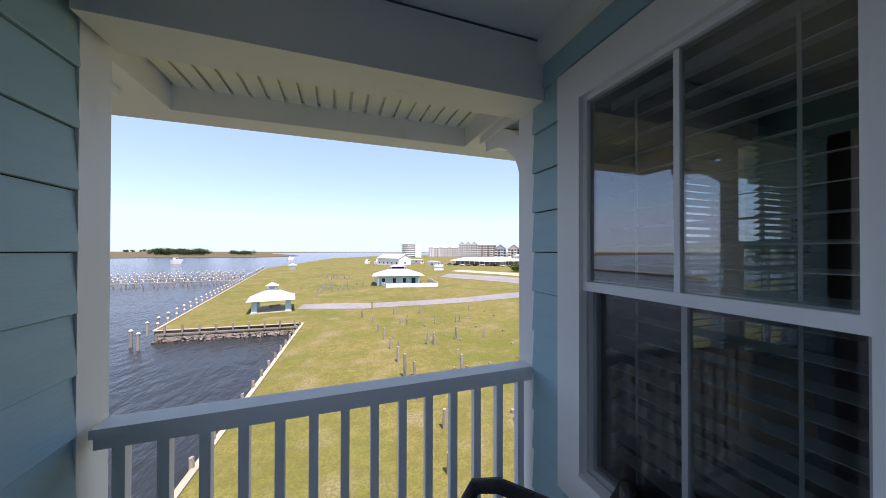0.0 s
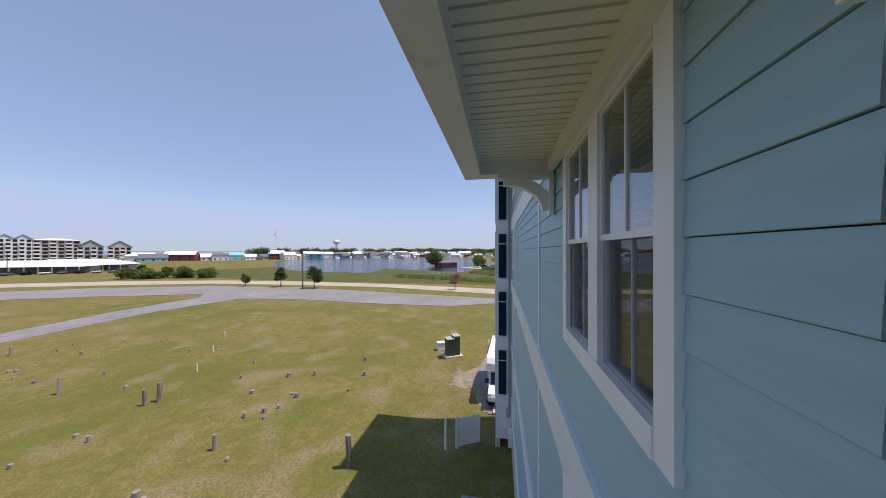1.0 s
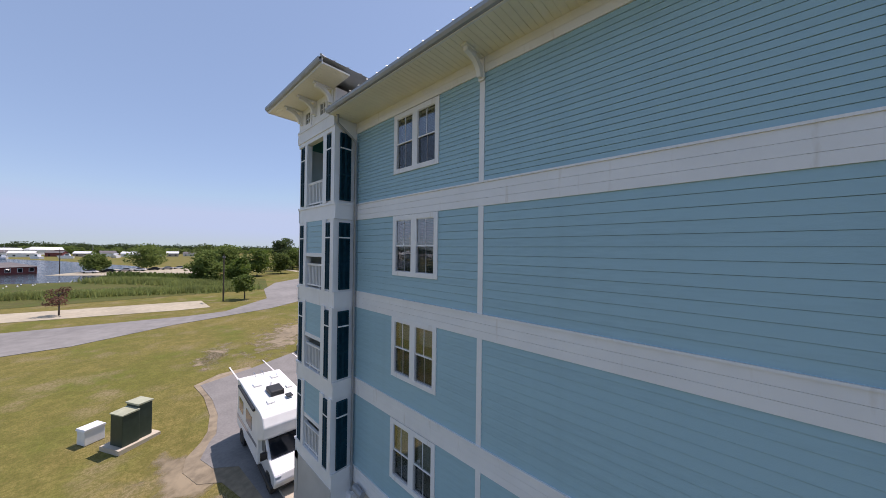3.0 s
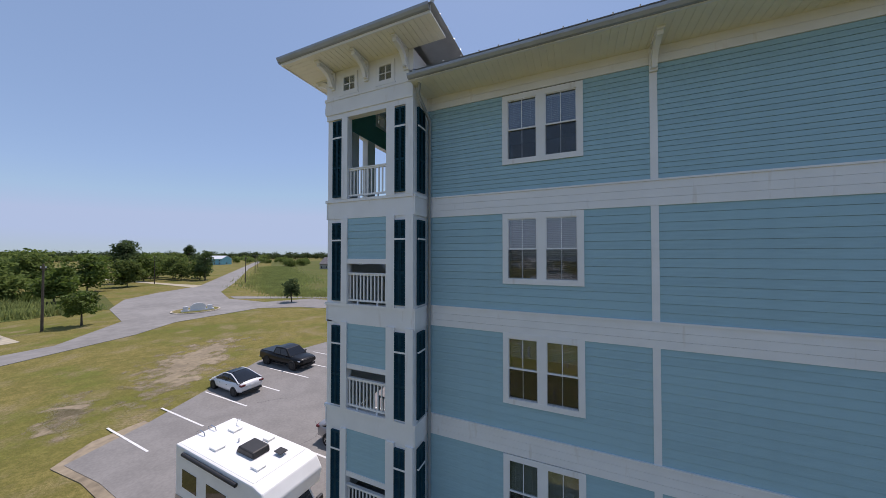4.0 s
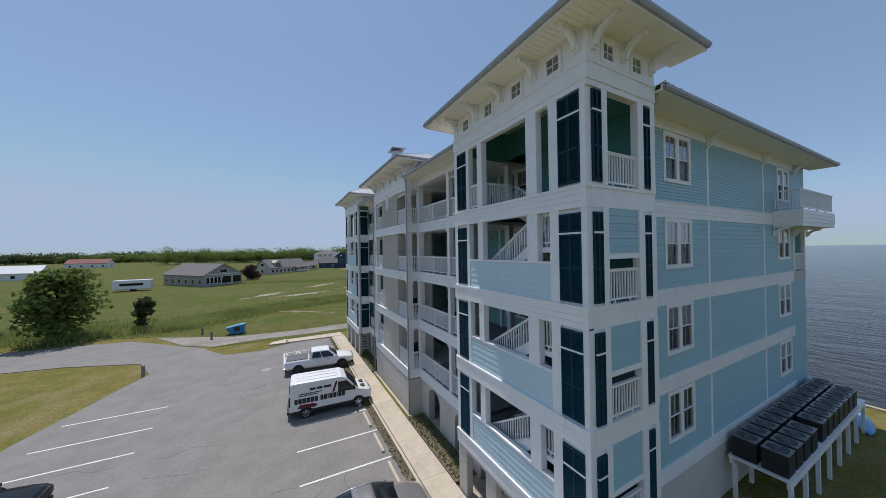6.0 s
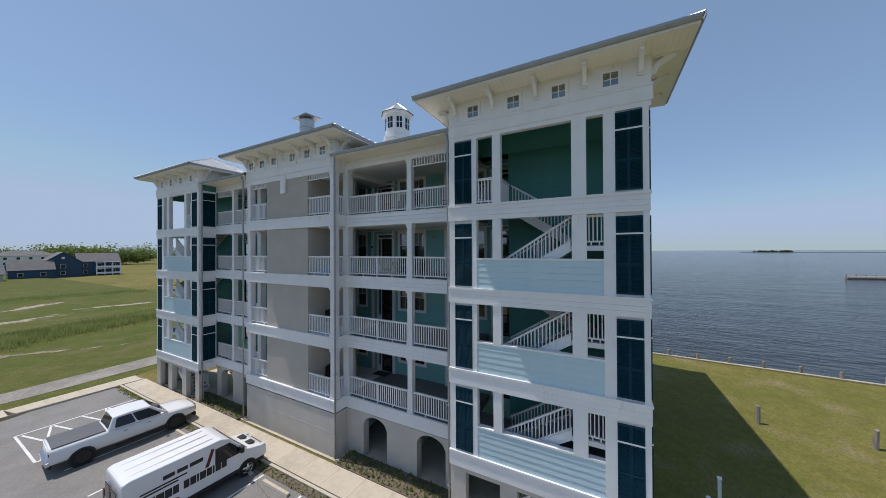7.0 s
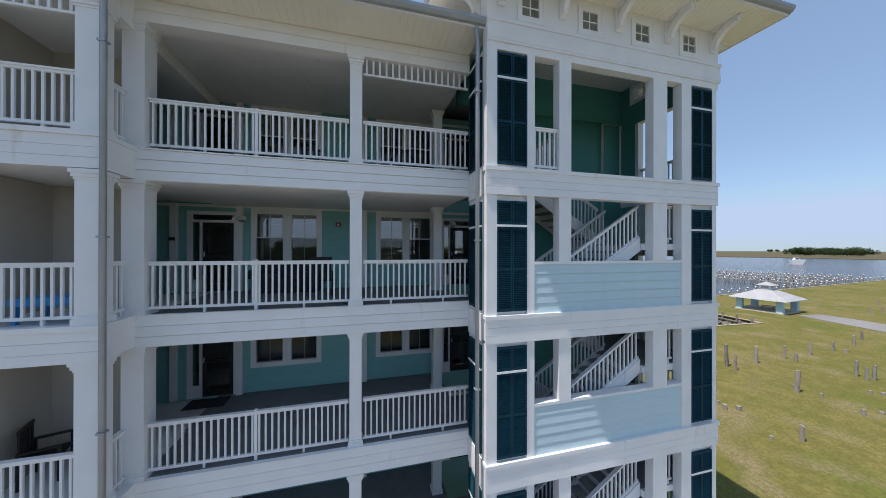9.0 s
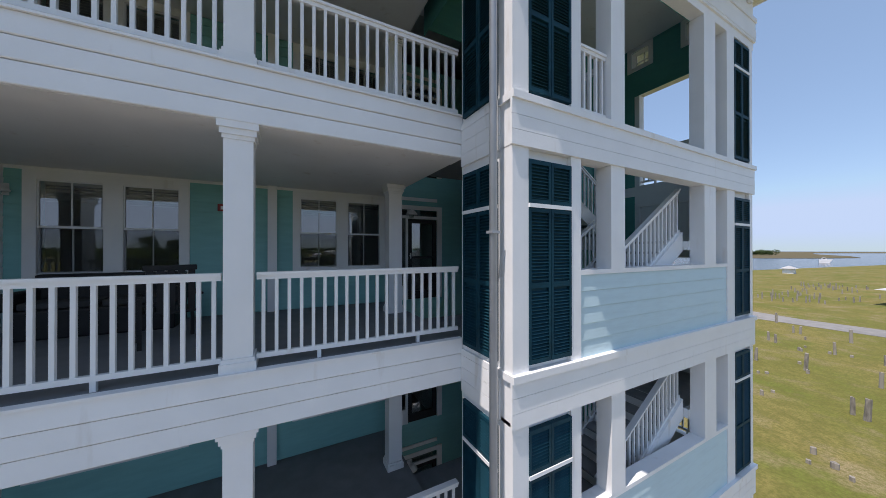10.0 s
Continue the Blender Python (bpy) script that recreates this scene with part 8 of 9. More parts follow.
def tree(x, y, h, w, label, seed, mat=None, leaf=0.28, clumps=14, per=70, trunk=0.3, z=None, name="tree", category="tree"):
    rr = random.Random(seed)
    ob = thing(name, label, category, "trees", "", pose(x, y, LAWN_Z if z is None else z))
    t = B()
    th = h * trunk
    t.tube([(0, 0, -0.3), (rr.uniform(-.1, .1), 0, th), (rr.uniform(-.2, .2), rr.uniform(-.2, .2), h * 0.75)], 0.035 * h * 0.6 + 0.04, 7, 0.03)
    cr = B()
    for i in range(clumps):
        a = rr.uniform(0, 6.28)
        zz = th + (h - th) * rr.uniform(0.15, 0.92)
        f = math.sin(math.pi * min(1, max(0.12, (zz - th) / (h - th)) ** 0.8)) ** 0.6
        q = w / 2 * rr.uniform(0.25, 0.75) * max(0.35, f)
        c = (q * math.cos(a), q * math.sin(a), zz)
        t.tube([(0, 0, min(zz * 0.8, h * 0.7)), c], 0.012 * h + 0.01, 5, 0.01)
        s = w * rr.uniform(0.16, 0.27)
        leaf_cloud(cr, rr, *c, s, s, s * 0.75, per, leaf)
    part("trunk", t, BARK, ob)
    part("crown", cr, mat or LEAF, ob)
    return ob


RED_LEAF = material("rusty_foliage", (0.20, 0.10, 0.07), 0.8, vary=0.4, scale=3)
MAROON_LEAF = material("maroon_foliage", (0.085, 0.040, 0.034), 0.8, vary=0.4, scale=3)
LIGHT_LEAF = material("light_foliage", (0.13, 0.19, 0.035), 0.8, vary=0.4, scale=3)
tree(90, 132, 4.4, 3.2, "young roadside tree with a green crown", 1, PINE)
tree(73, 58.5, 5.7, 3.4, "young conical roadside pine", 2, PINE, clumps=18)
tree(72, 47.5, 5.6, 4.6, "small bushy roadside pine", 3, PINE, clumps=20)
tree(72.5, 69.5, 3.5, 3.0, "low roadside shrub tree", 4)
tree(76.5, 9.8, 4.6, 3.4, "small half-bare rusty-leaved tree by the road", 5, RED_LEAF, 0.16, 12, 40, 0.28)
tree(76, -13.5, 5.2, 4.6, "small light-green tree by the road", 6, LIGHT_LEAF, 0.25, 16, 80)
tree(66.8, -41, 5.0, 3.8, "small bushy pine beside the drive", 7, PINE, 0.25, 18, 70, 0.2)
tree(47.5, -50, 8.6, 8.0, "large rounded roadside bush tree", 8, LEAF, 0.32, 34, 110, 0.08)
tree(40.8, -52, 4.6, 3.2, "dark young evergreen by the meadow", 9, PINE, 0.25, 16, 70, 0.1)
tree(52.5, -46.8, 4.6, 4.6, "leafy green bush in front of a larger one", 10, LIGHT_LEAF, 0.28, 18, 90, 0.05)
tree(189, 39.5, 9.5, 13, "broad dark green tree beside a red shed", 11, LEAF, 0.5, 34, 90, 0.12)
tree(121, -14, 9.5, 10, "broad green tree at the far parking lot", 12, LEAF, 0.45, 26, 90, 0.1)
tree(112, -20, 8.0, 8, "light green tree at the far parking lot", 13, LIGHT_LEAF, 0.45, 22, 80, 0.1)
tree(282, -9, 11, 13, "dark tree across the far lot", 14, LEAF, 0.6, 24, 70, 0.15)
tree(35.0, -136, 5.2, 6.6, "dark red-brown round tree between houses", 15, MAROON_LEAF, 0.36, 20, 90, 0.06)
for i in range(9):
    rr = random.Random(40 + i)
    tree(146 + i * 4.4, -66 + rr.uniform(-7, 7) + i * 0.6, rr.uniform(7, 12), rr.uniform(8, 11), "leafy tree in a roadside grove", 60 + i, LEAF if i % 3 else PINE, 0.45, 18, 60, 0.15)
for i in range(8):
    rr = random.Random(80 + i)
    tree(84 + 1.6 * i + rr.uniform(-3, 3), 128 - 3.2 * i, rr.uniform(2.6, 3.8), rr.uniform(6, 9), "scrubby bush along the marsh edge", 90 + i, (LEAF, LIGHT_LEAF)[i % 2], 0.3, 22, 70, 0.03)


def scrub(name, pts, width, n, h, size, mat, label, seed):
    """A band of marsh reeds or brush as one stuff mesh."""
    rr = random.Random(seed)
    b = B()
    for i in range(n):
        k = rr.randrange(len(pts) - 1)
        t = rr.random()
        x = pts[k][0] + (pts[k + 1][0] - pts[k][0]) * t + rr.gauss(0, width * 0.35)
        y = pts[k][1] + (pts[k + 1][1] - pts[k][1]) * t + rr.gauss(0, width * 0.35)
        a = rr.uniform(0, 3.14)
        s, hh = size * rr.uniform(0.5, 1.3), h * rr.uniform(0.4, 1.15)
        dx, dy = math.cos(a) * s, math.sin(a) * s
        tx, ty = rr.uniform(-0.4, 0.4) * hh, rr.uniform(-0.4, 0.4) * hh
        b.face((x - dx, y - dy, LAWN_Z), (x + dx, y + dy, LAWN_Z), (x + dx * 0.2 + tx, y + dy * 0.2 + ty, LAWN_Z + hh), (x - dx * 0.25 + tx, y - dy * 0.25 + ty, LAWN_Z + hh * 0.92))
    return tagged(part(name, b, mat), label, "reeds", "", "stuff")


leafy(RED_LEAF)
leafy(MAROON_LEAF)
leafy(LIGHT_LEAF)
REED = material("reeds", (0.34, 0.38, 0.13), 0.9, vary=0.4, scale=2, spec=0.1)
leafy(REED)
scrub("marsh_reeds", [(92, -18), (100, 6), (110, 36)], 4, 12000, 1.3, 0.14, REED, "tall pale marsh reeds along the road", 21)
scrub("marsh_reeds", [(104, -14), (124, -4), (138, 8)], 6, 9000, 1.5, 0.16, REED, "tall pale marsh reeds by the inlet", 22)
scrub("hedge_brush", [(118, -18), (132, -6), (150, 6)], 3, 2500, 2.2, 0.35, LEAF, "dark brush hedge at the far lot", 23)
scrub("meadow_brush", [(43, -54), (56, -56), (78, -51), (98, -60)], 7, 30000, 0.8, 0.06, REED, "pale green brush bordering the road", 24)
scrub("meadow_brush", [(100, -64), (150, -103), (240, -168)], 15, 22000, 0.9, 0.12, REED, "pale green roadside brush", 25)
scrub("meadow_reeds", [(38, -51), (33, -55.5), (28, -59), (21, -62), (8, -65.5), (-6, -69)], 4.6, 52000, 0.85, 0.035, REED, "soft pale green reeds in the meadow ditch", 26)
scrub("meadow_reeds", [(-6, -110), (20, -116), (50, -124)], 7, 9000, 0.35, 0.06, REED, "rough pale grass in the meadow", 27)



def wood_line(name, pts, h, n, size, mat, label, seed, depth=18):
    """Far woods in one mesh of leaf clumps with an uneven skyline."""
    rr = random.Random(seed)
    b = B()
    for k in range(len(pts) - 1):
        (x0, y0), (x1, y1) = pts[k], pts[k + 1]
        for i in range(n):
            t = (i + rr.random()) / n
            x, y = x0 + (x1 - x0) * t + rr.uniform(-depth, depth), y0 + (y1 - y0) * t + rr.uniform(-depth, depth)
            hh = h * rr.uniform(0.6, 1.15)
            for q in range(8):
                a, e = rr.uniform(0, 6.28), rr.uniform(0.1, 0.4)
                c = hh * rr.uniform(0.24, 0.62)
                leaf_cloud(b, rr, x + hh * e * math.cos(a), y + hh * e * math.sin(a), LAWN_Z + c, hh * 0.27, hh * 0.27, hh * 0.24, 30, size * 0.32)
    return tagged(part(name, b, mat), label, "woods", "", "stuff")


wood_line("woods", [(1500, 560), (1350, 250), (1300, -100), (1350, -500), (1250, -900)], 18, 150, 5.5, PINE, "dark far woods along the horizon", 31, 40)
wood_line("woods", [(900, -700), (600, -760), (300, -640), (120, -560), (-30, -540)], 15, 90, 3.6, LEAF, "green woods beyond the meadow", 32, 25)
wood_line("woods", [(60, -420), (0, -400), (-60, -380)], 15, 40, 2.4, PINE, "dark pine wood near the houses", 33, 16)
wood_line("woods", [(400, -230), (330, -250), (250, -240)], 9, 14, 2.5, LEAF, "trees along the far field", 34, 14)
wood_line("woods", [(560, 380), (620, 240), (640, 60), (560, -60)], 9, 30, 3.5, LEAF, "low trees behind the town", 35, 20)
sheet("far_shore", [(-1100, 760), (-760, 660), (-523, 590), (-355, 556), (-284, 606), (-204, 594), (-146, 590), (-108, 650), (-88, 752), (-120, 900), (-230, 1250), (-320, 1667), (-30, 2200), (900, 2300), (900, 2900), (-1700, 3100), (-2600, 1500)], WATER_Z + 0.6, SALT, "low brown salt marsh across the bay", 1.0, category="shore")
wood_line("woods", [(-372, 800), (-335, 818), (-294, 832)], 19, 26, 3.6, PINE, "dark tree hummock in the far marsh", 36, 9)
wood_line("woods", [(-246, 856), (-209, 864)], 13, 22, 3.2, PINE, "small dark tree clump in the far marsh", 37, 6)
wood_line("woods", [(-1250, 2350), (-1000, 2560)], 26, 14, 8.0, PINE, "dark wooded point on the far shore", 38, 30)


# ---- buildings in the distance ----
ROOF_GREY = material("grey_shingle", (0.16, 0.15, 0.15), 0.9, vary=0.2, scale=4, bump=0.3)
ROOF_WHITE = material("white_metal_roof", (0.72, 0.73, 0.74), 0.4, vary=0.06)
PALE = material("pale_siding", (0.76, 0.75, 0.72), 0.7, vary=0.08)
NAVY = material("navy_siding", (0.022, 0.060, 0.115), 0.6, vary=0.12, scale=2)
PALE_TAN = material("pale_tan_siding", (0.52, 0.47, 0.40), 0.7, vary=0.1)
TAN = material("tan_siding", (0.34, 0.31, 0.27), 0.7, vary=0.1)
RED_WALL = material("red_siding", (0.20, 0.05, 0.045), 0.7, vary=0.15)
AQUA = material("aqua_siding", (0.20, 0.48, 0.56), 0.6, vary=0.1)


def bay_block(ob, x0, x1, y0, y1, floors, fh, wall, step, z0=0.0):
    """A block of flats: wall, stacked balconies with slab and rail, dark glazed bays."""
    part("wall", B().box(x0, x1, y0, y1, z0 - 0.5, z0 + floors * fh), wall, ob)
    n = max(1, round((x1 - x0) / step))
    w_ = (x1 - x0) / n
    for f in range(floors):
        z = z0 + f * fh
        for i in range(n):
            a = x0 + i * w_
            part("window", B().box(a + w_ * 0.16, a + w_ * 0.84, y0 - 0.06, y0 + 0.05, z + 0.5, z + fh - 0.5), CAR_GLASS, ob)
            if i % 2 == 0:
                part("balcony", B().box(a + 0.2, a + w_ - 0.2, y0 - 1.6, y0, z - 0.12, z + 0.12).box(a + 0.2, a + w_ - 0.2, y0 - 1.6, y0 - 1.5, z + 0.12, z + 1.0), WHITE, ob)


def gable_top(ob, x0, x1, y0, y1, z, rise, roof, wall):
    xm = (x0 + x1) / 2
    part("gable", B().prism([(x0, z), (x1, z), (xm, z + rise)], y0, y1, "y"), wall, ob)
    part("roof", B().prism([(x0 - 0.8, z - 0.4), (xm, z + rise), (xm, z + rise + 0.4), (x0 - 0.8, z)], y0 - 0.6, y1 + 0.6, "y").prism([(x1 + 0.8, z - 0.4), (xm, z + rise), (xm, z + rise + 0.4), (x1 + 0.8, z)], y0 - 0.6, y1 + 0.6, "y"), roof, ob)


BLUE_ROOF = material("blue_grey_roof", (0.26, 0.36, 0.46), 0.5, vary=0.1)
GREY_WALL = material("grey_siding", (0.40, 0.41, 0.41), 0.7, vary=0.1)
# a round-cornered tower with ring balconies
hotel = thing("apartment_building", "white six-storey tower with rounded ring balconies", "building", "waterfront buildings", "", pose(108, 470, LAWN_Z, 0, 0, -13.6))
disc = lambda r_, z: [(r_ * math.cos(a * math.pi / 16) - 3, 0.8 * r_ * math.sin(a * math.pi / 16), z) for a in range(32)]
part("core", loft([disc(11.5, -0.5), disc(11.5, 20.6)]), GREY_WALL, hotel)
for f in range(7):
    part("ring_balcony", loft([disc(13.2, 2.6 + f * 3.0), disc(13.2, 3.0 + f * 3.0)]), WHITE, hotel)
    if f < 6:
        part("ring_rail", loft([disc(13.1, 3.0 + f * 3.0), disc(13.1, 3.7 + f * 3.0)]), PALE, hotel)
part("stair_wing", B().box(6.0, 15.5, -9, 9, -0.5, 21.6), PALE, hotel)
for k in (-10, -3, 4, 12):
    part("crown", B().prism([(k - 1.2, 21.0), (k + 1.2, 21.0), (k, 22.6)], -2, 2, "y"), WHITE, hotel)
# a long block with four turrets
flats = thing("apartment_building", "long pale five-storey block with four roof turrets", "building", "waterfront buildings", "", pose(168, 472, LAWN_Z, 0, 0, -19.6))
bay_block(flats, -29, 29, -8, 8, 5, 3.2, PALE, 4.2)
part("roof", hip(B(), -30, 30, -9, 9, 16.0, 1.6), ROOF_WHITE, flats)
for k in (-24, -9, 6, 22):
    part("turret", B().box(k - 2.6, k + 2.6, -10.4, -8, -0.5, 17.6), WHITE, flats)
    part("turret_roof", hip(B(), k - 3.2, k + 3.2, -11, -6, 17.6, 2.0), ROOF_WHITE, flats)
    for f in range(5):
        part("turret_window", B().box(k - 1.2, k + 1.2, -10.5, -10.35, f * 3.3 + 0.9, f * 3.3 + 2.5), CAR_GLASS, flats)
# a glazed front with a blue roof beside a tan block
suite = thing("apartment_building", "six-storey glazed building with a blue-grey gabled roof", "building", "waterfront buildings", "", pose(173, 392, LAWN_Z, 0, 0, -25.8))
bay_block(suite, -13, 13, -8, 8, 6, 3.2, PALE, 3.2)
for k in (-8.6, 0, 8.6):
    gable_top(suite, k - 4.2, k + 4.2, -8, 8, 19.2, 3.4, BLUE_ROOF, PALE)
tan_flats = thing("apartment_building", "tan six-storey block with stacked balconies", "building", "waterfront buildings", "", pose(200, 388, LAWN_Z, 0, 0, -25.8))
bay_block(tan_flats, -13, 13, -8, 8, 6, 3.1, PALE_TAN, 4.0)
part("roof", hip(B(), -14, 14, -9, 9, 18.6, 1.8), ROOF_WHITE, tan_flats)
# two steep-gabled blocks
for x, y, tone, word in ((190, 331, GREY_WALL, "grey"), (206, 326, PALE_TAN, "tan")):
    gabled = thing("apartment_building", word + " four-storey block with a steep street gable", "building", "waterfront buildings", "", pose(x, y, LAWN_Z, 0, 0, -31))
    bay_block(gabled, -7, 7, -7, 7, 4, 3.2, tone, 3.5)
    gable_top(gabled, -7, 7, -7, 7, 12.8, 5.2, ROOF_GREY, tone)


def cottage(x, y, ang, w, d, h, rise, wall, roof, label, windows=3, gable=True, category="house", name="house", far=False):
    ob = thing(name, label, category, "distant houses", "", pose(x, y, LAWN_Z, 0, 0, ang))
    part("wall", B().box(-w / 2, w / 2, -d / 2, d / 2, -0.5, h), wall, ob)
    if gable:
        part("gable", B().prism([(-d / 2, h), (d / 2, h), (0, h + rise)], -w / 2, w / 2, "x"), wall, ob)
        t = 0.18
        part("roof", B().prism([(-d / 2 - 0.5, h - 0.3), (0, h + rise), (0, h + rise + t), (-d / 2 - 0.5, h - 0.3 + t)], -w / 2 - 0.4, w / 2 + 0.4, "x").prism([(d / 2 + 0.5, h - 0.3), (0, h + rise), (0, h + rise + t), (d / 2 + 0.5, h - 0.3 + t)], -w / 2 - 0.4, w / 2 + 0.4, "x"), roof, ob)
    else:
        part("roof", hip(B(), -w / 2 - 0.6, w / 2 + 0.6, -d / 2 - 0.6, d / 2 + 0.6, h, rise), roof, ob)
    for side in (-1, 1):
        for i in range(windows):
            xx = -w / 2 + (i + 0.5) * w / windows
            for f in range(max(1, int(h / 2.8))):
                m = pose(xx, side * d / 2, 0.8 + f * 2.8, 0, 0, 0 if side < 0 else 180)
                if far:
                    part("window", B().box(-0.7, 0.7, -0.05, 0.02, 0, 1.3), CAR_GLASS, ob, m=m)
                else:
                    house_window(ob, m, min(1.2, w / windows * 0.5), 1.3)
    for side in (-1, 1):
        if not far:
            house_window(ob, pose(side * w / 2, 0, 0.8, 0, 0, 90 * side), 1.2, 1.3)
    return ob


# houses over the meadow
long_house = cottage(48.4, -127.1, -53, 24, 11.5, 3.6, 3.3, TAN, ROOF_GREY, "long grey-tan house with a shingle roof and a glazed porch end", 6)
for y, w_ in ((4.6, 0.8), (3.5, 0.8), (2.4, 0.8), (1.3, 0.8)):
    house_window(long_house, pose(-12.0, y, 0.9, 0, 0, -90), w_, 1.9)
for y in (-1.0, -4.1):
    house_window(long_house, pose(-12.0, y, 0.7, 0, 0, -90), 2.7, 2.3)
house_window(long_house, pose(-12.0, 0.0, 4.2, 0, 0, -90), 2.2, 1.0)
for y, z, k in ((0, 3.72, 0), (2.9, 5.2, 31), (-2.9, 5.2, -31)):
    part("rake_board", B().box(-12.08, -12.0, -6.0 if k == 0 else -3.5, 6.0 if k == 0 else 3.5, -0.12, 0.12, pose(0, y, z, -k, 0, 0)), WHITE, long_house, "white trim board")
dormer_house = cottage(24.0, -176, 48, 26, 9.5, 3.0, 3.9, PALE_TAN, ROOF_GREY, "pale tan cottage with a dormer, gable end and porch windows", 10)
dm = part("dormer", B().box(5.4, 9.2, 1.2, 3.8, 3.5, 5.4).prism([(5.0, 5.35), (9.6, 5.35), (7.3, 6.6)], 0.6, 4.0, "y"), PALE_TAN, dormer_house)
for xx in (6.3, 7.3, 8.3):
    part("dormer_window", B().box(xx - 0.36, xx + 0.36, 3.8, 3.86, 4.1, 5.1), CAR_GLASS, dm)
house_window(dormer_house, pose(13.0, 0.0, 4.0, 0, 0, 90), 1.6, 1.2)
part("porch_rail", B().box(-12.6, -3.0, 6.2, 6.3, 0.5, 1.1), WHITE, dormer_house, "white porch rail")
for i in range(6):
    part("porch_post", B().box(-12.6 + i * 1.9, -12.42 + i * 1.9, 6.15, 6.33, -0.3, 2.7), WHITE, dormer_house)
part("porch_roof", B().prism([(4.4, 3.2), (6.7, 2.6), (6.7, 2.75), (4.4, 3.4)], -13.0, -2.8, "x"), ROOF_GREY, dormer_house)
navy_house = cottage(-11.0, -214, 88, 11, 10.5, 6.0, 4.4, NAVY, ROOF_GREY, "navy blue two-storey gabled house", 2)
house_window(navy_house, pose(5.5, 0, 3.6, 0, 0, 90), 1.4, 1.5)
part("gable_window", B().prism([(0.5 * math.cos(a * math.pi / 8), 7.9 + 0.5 * math.sin(a * math.pi / 8)) for a in range(16)], 5.45, 5.56, "x"), WHITE, navy_house, "round white gable window")
porch_house = cottage(-22.5, -216, -4, 13, 10, 6.2, 3.6, NAVY, ROOF_GREY, "navy blue house wing with stacked white porches", 3)
for f in range(2):
    part("porch", B().box(-6.3, 1.5, 5.0, 7.6, f * 2.9 + 2.7, f * 2.9 + 2.95).box(-6.3, 1.5, 7.5, 7.6, f * 2.9 + 0.3, f * 2.9 + 1.1), WHITE, porch_house)
for xx in (-6.2, -3.7, -1.2, 1.4):
    part("porch_post", B().box(xx - 0.14, xx + 0.14, 7.35, 7.62, -0.3, 5.9), WHITE, porch_house)
cottage(-2.5, -209, -4, 11, 9, 3.4, 3.6, NAVY, ROOF_GREY, "navy blue garage wing with a grey roof", 2)
cottage(9.5, -196, -4, 8, 6, 2.6, 2.0, PALE_TAN, ROOF_GREY, "small pale outbuilding beside the cottage", 2)
cottage(-14, -300, 10, 22, 12, 8.6, 3.0, PALE, ROOF_GREY, "white three-storey house by the woods", 5, False)
cottage(167, -163, 6, 23, 11, 3.6, 4.6, TAN, ROOF_GREY, "brown steep-roofed house with dormers", 6)
cottage(128, -205, 3, 15, 9, 3.2, 3.0, WHITE, ROOF_WHITE, "white outbuilding in the fields", 3)
cottage(172, -374, 0, 26, 12, 4.0, 3.4, PALE, RED_WALL, "far house with a red roof", 4)
cottage(354, -189, 15, 22, 12, 6.0, 3.0, AQUA, ROOF_WHITE, "far blue and white roadside building", 4)
tentob = thing("camper_trailer", "small white camper parked at the field's edge", "trailer", "", "", pose(62, -115, LAWN_Z))
part("body", B().box(-4, 4, -1.3, 1.3, 0.5, 3.2), CAR_WHITE, tentob, bevel=0.2)
part("window", B().box(-2.5, 2.5, 1.28, 1.34, 1.6, 2.3), CAR_GLASS, tentob)
part("wheel", B().tube([(0, -1.35, 0.35), (0, 1.35, 0.35)], 0.38, 14), TYRE, tentob)

# the quay and town across the lawn
pav = thing("pavilion", "long white-roofed open waterfront pavilion", "pavilion", "pavilions", "", pose(95, 199, LAWN_Z, 0, 0, -58))
part("roof", hip(B(), -20, 20, -8, 8, 3.0, 2.6), ROOF_WHITE, pav)
for i in range(10):
    for yy in (-7.5, 7.5):
        part("post", B().box(-19 + i * 4.2, -18.7 + i * 4.2, yy - 0.15, yy + 0.15, -0.3, 3.0), WHITE, pav)
part("wall", B().box(-19, 19, -1, 6, -0.3, 2.9), TAN, pav)
pav2 = copy_thing(pav, pose(114, 205, LAWN_Z, 0, 0, -60))
cottage(37.5, 225, -60, 25, 12, 5.0, 2.6, PALE, ROOF_WHITE, "large boathouse with a white metal roof", 5, True, "boathouse", "boathouse")
cottage(58, 246, -60, 20, 4, 2.9, 0.4, WHITE, ROOF_WHITE, "long white trailer on the quay", 2, False, "trailer", "trailer")
cottage(58, 189, -60, 9, 3.4, 3.4, 0.3, WHITE, ROOF_WHITE, "white box trailer on the quay", 1, False, "trailer", "trailer")
rr = random.Random(77)
for i in range(26):
    t = i / 25
    x, y = 205 + 215 * t + rr.uniform(-12, 12), 300 - 165 * t + rr.uniform(-14, 14)
    wall = (PALE, AQUA, WHITE, TAN, RED_WALL, PALE)[i % 6]
    cottage(x + 40 * (t > 0.5), y + 20, -40 + rr.uniform(-20, 20), rr.uniform(12, 26), rr.uniform(9, 13), rr.uniform(3.2, 7), rr.uniform(2, 3.4), wall, (ROOF_WHITE, ROOF_GREY, ROOF_WHITE, AQUA)[i % 4], ("pale", "aqua", "white", "tan", "red", "cream")[i % 6] + " waterfront town building with a metal roof", 3, far=True)
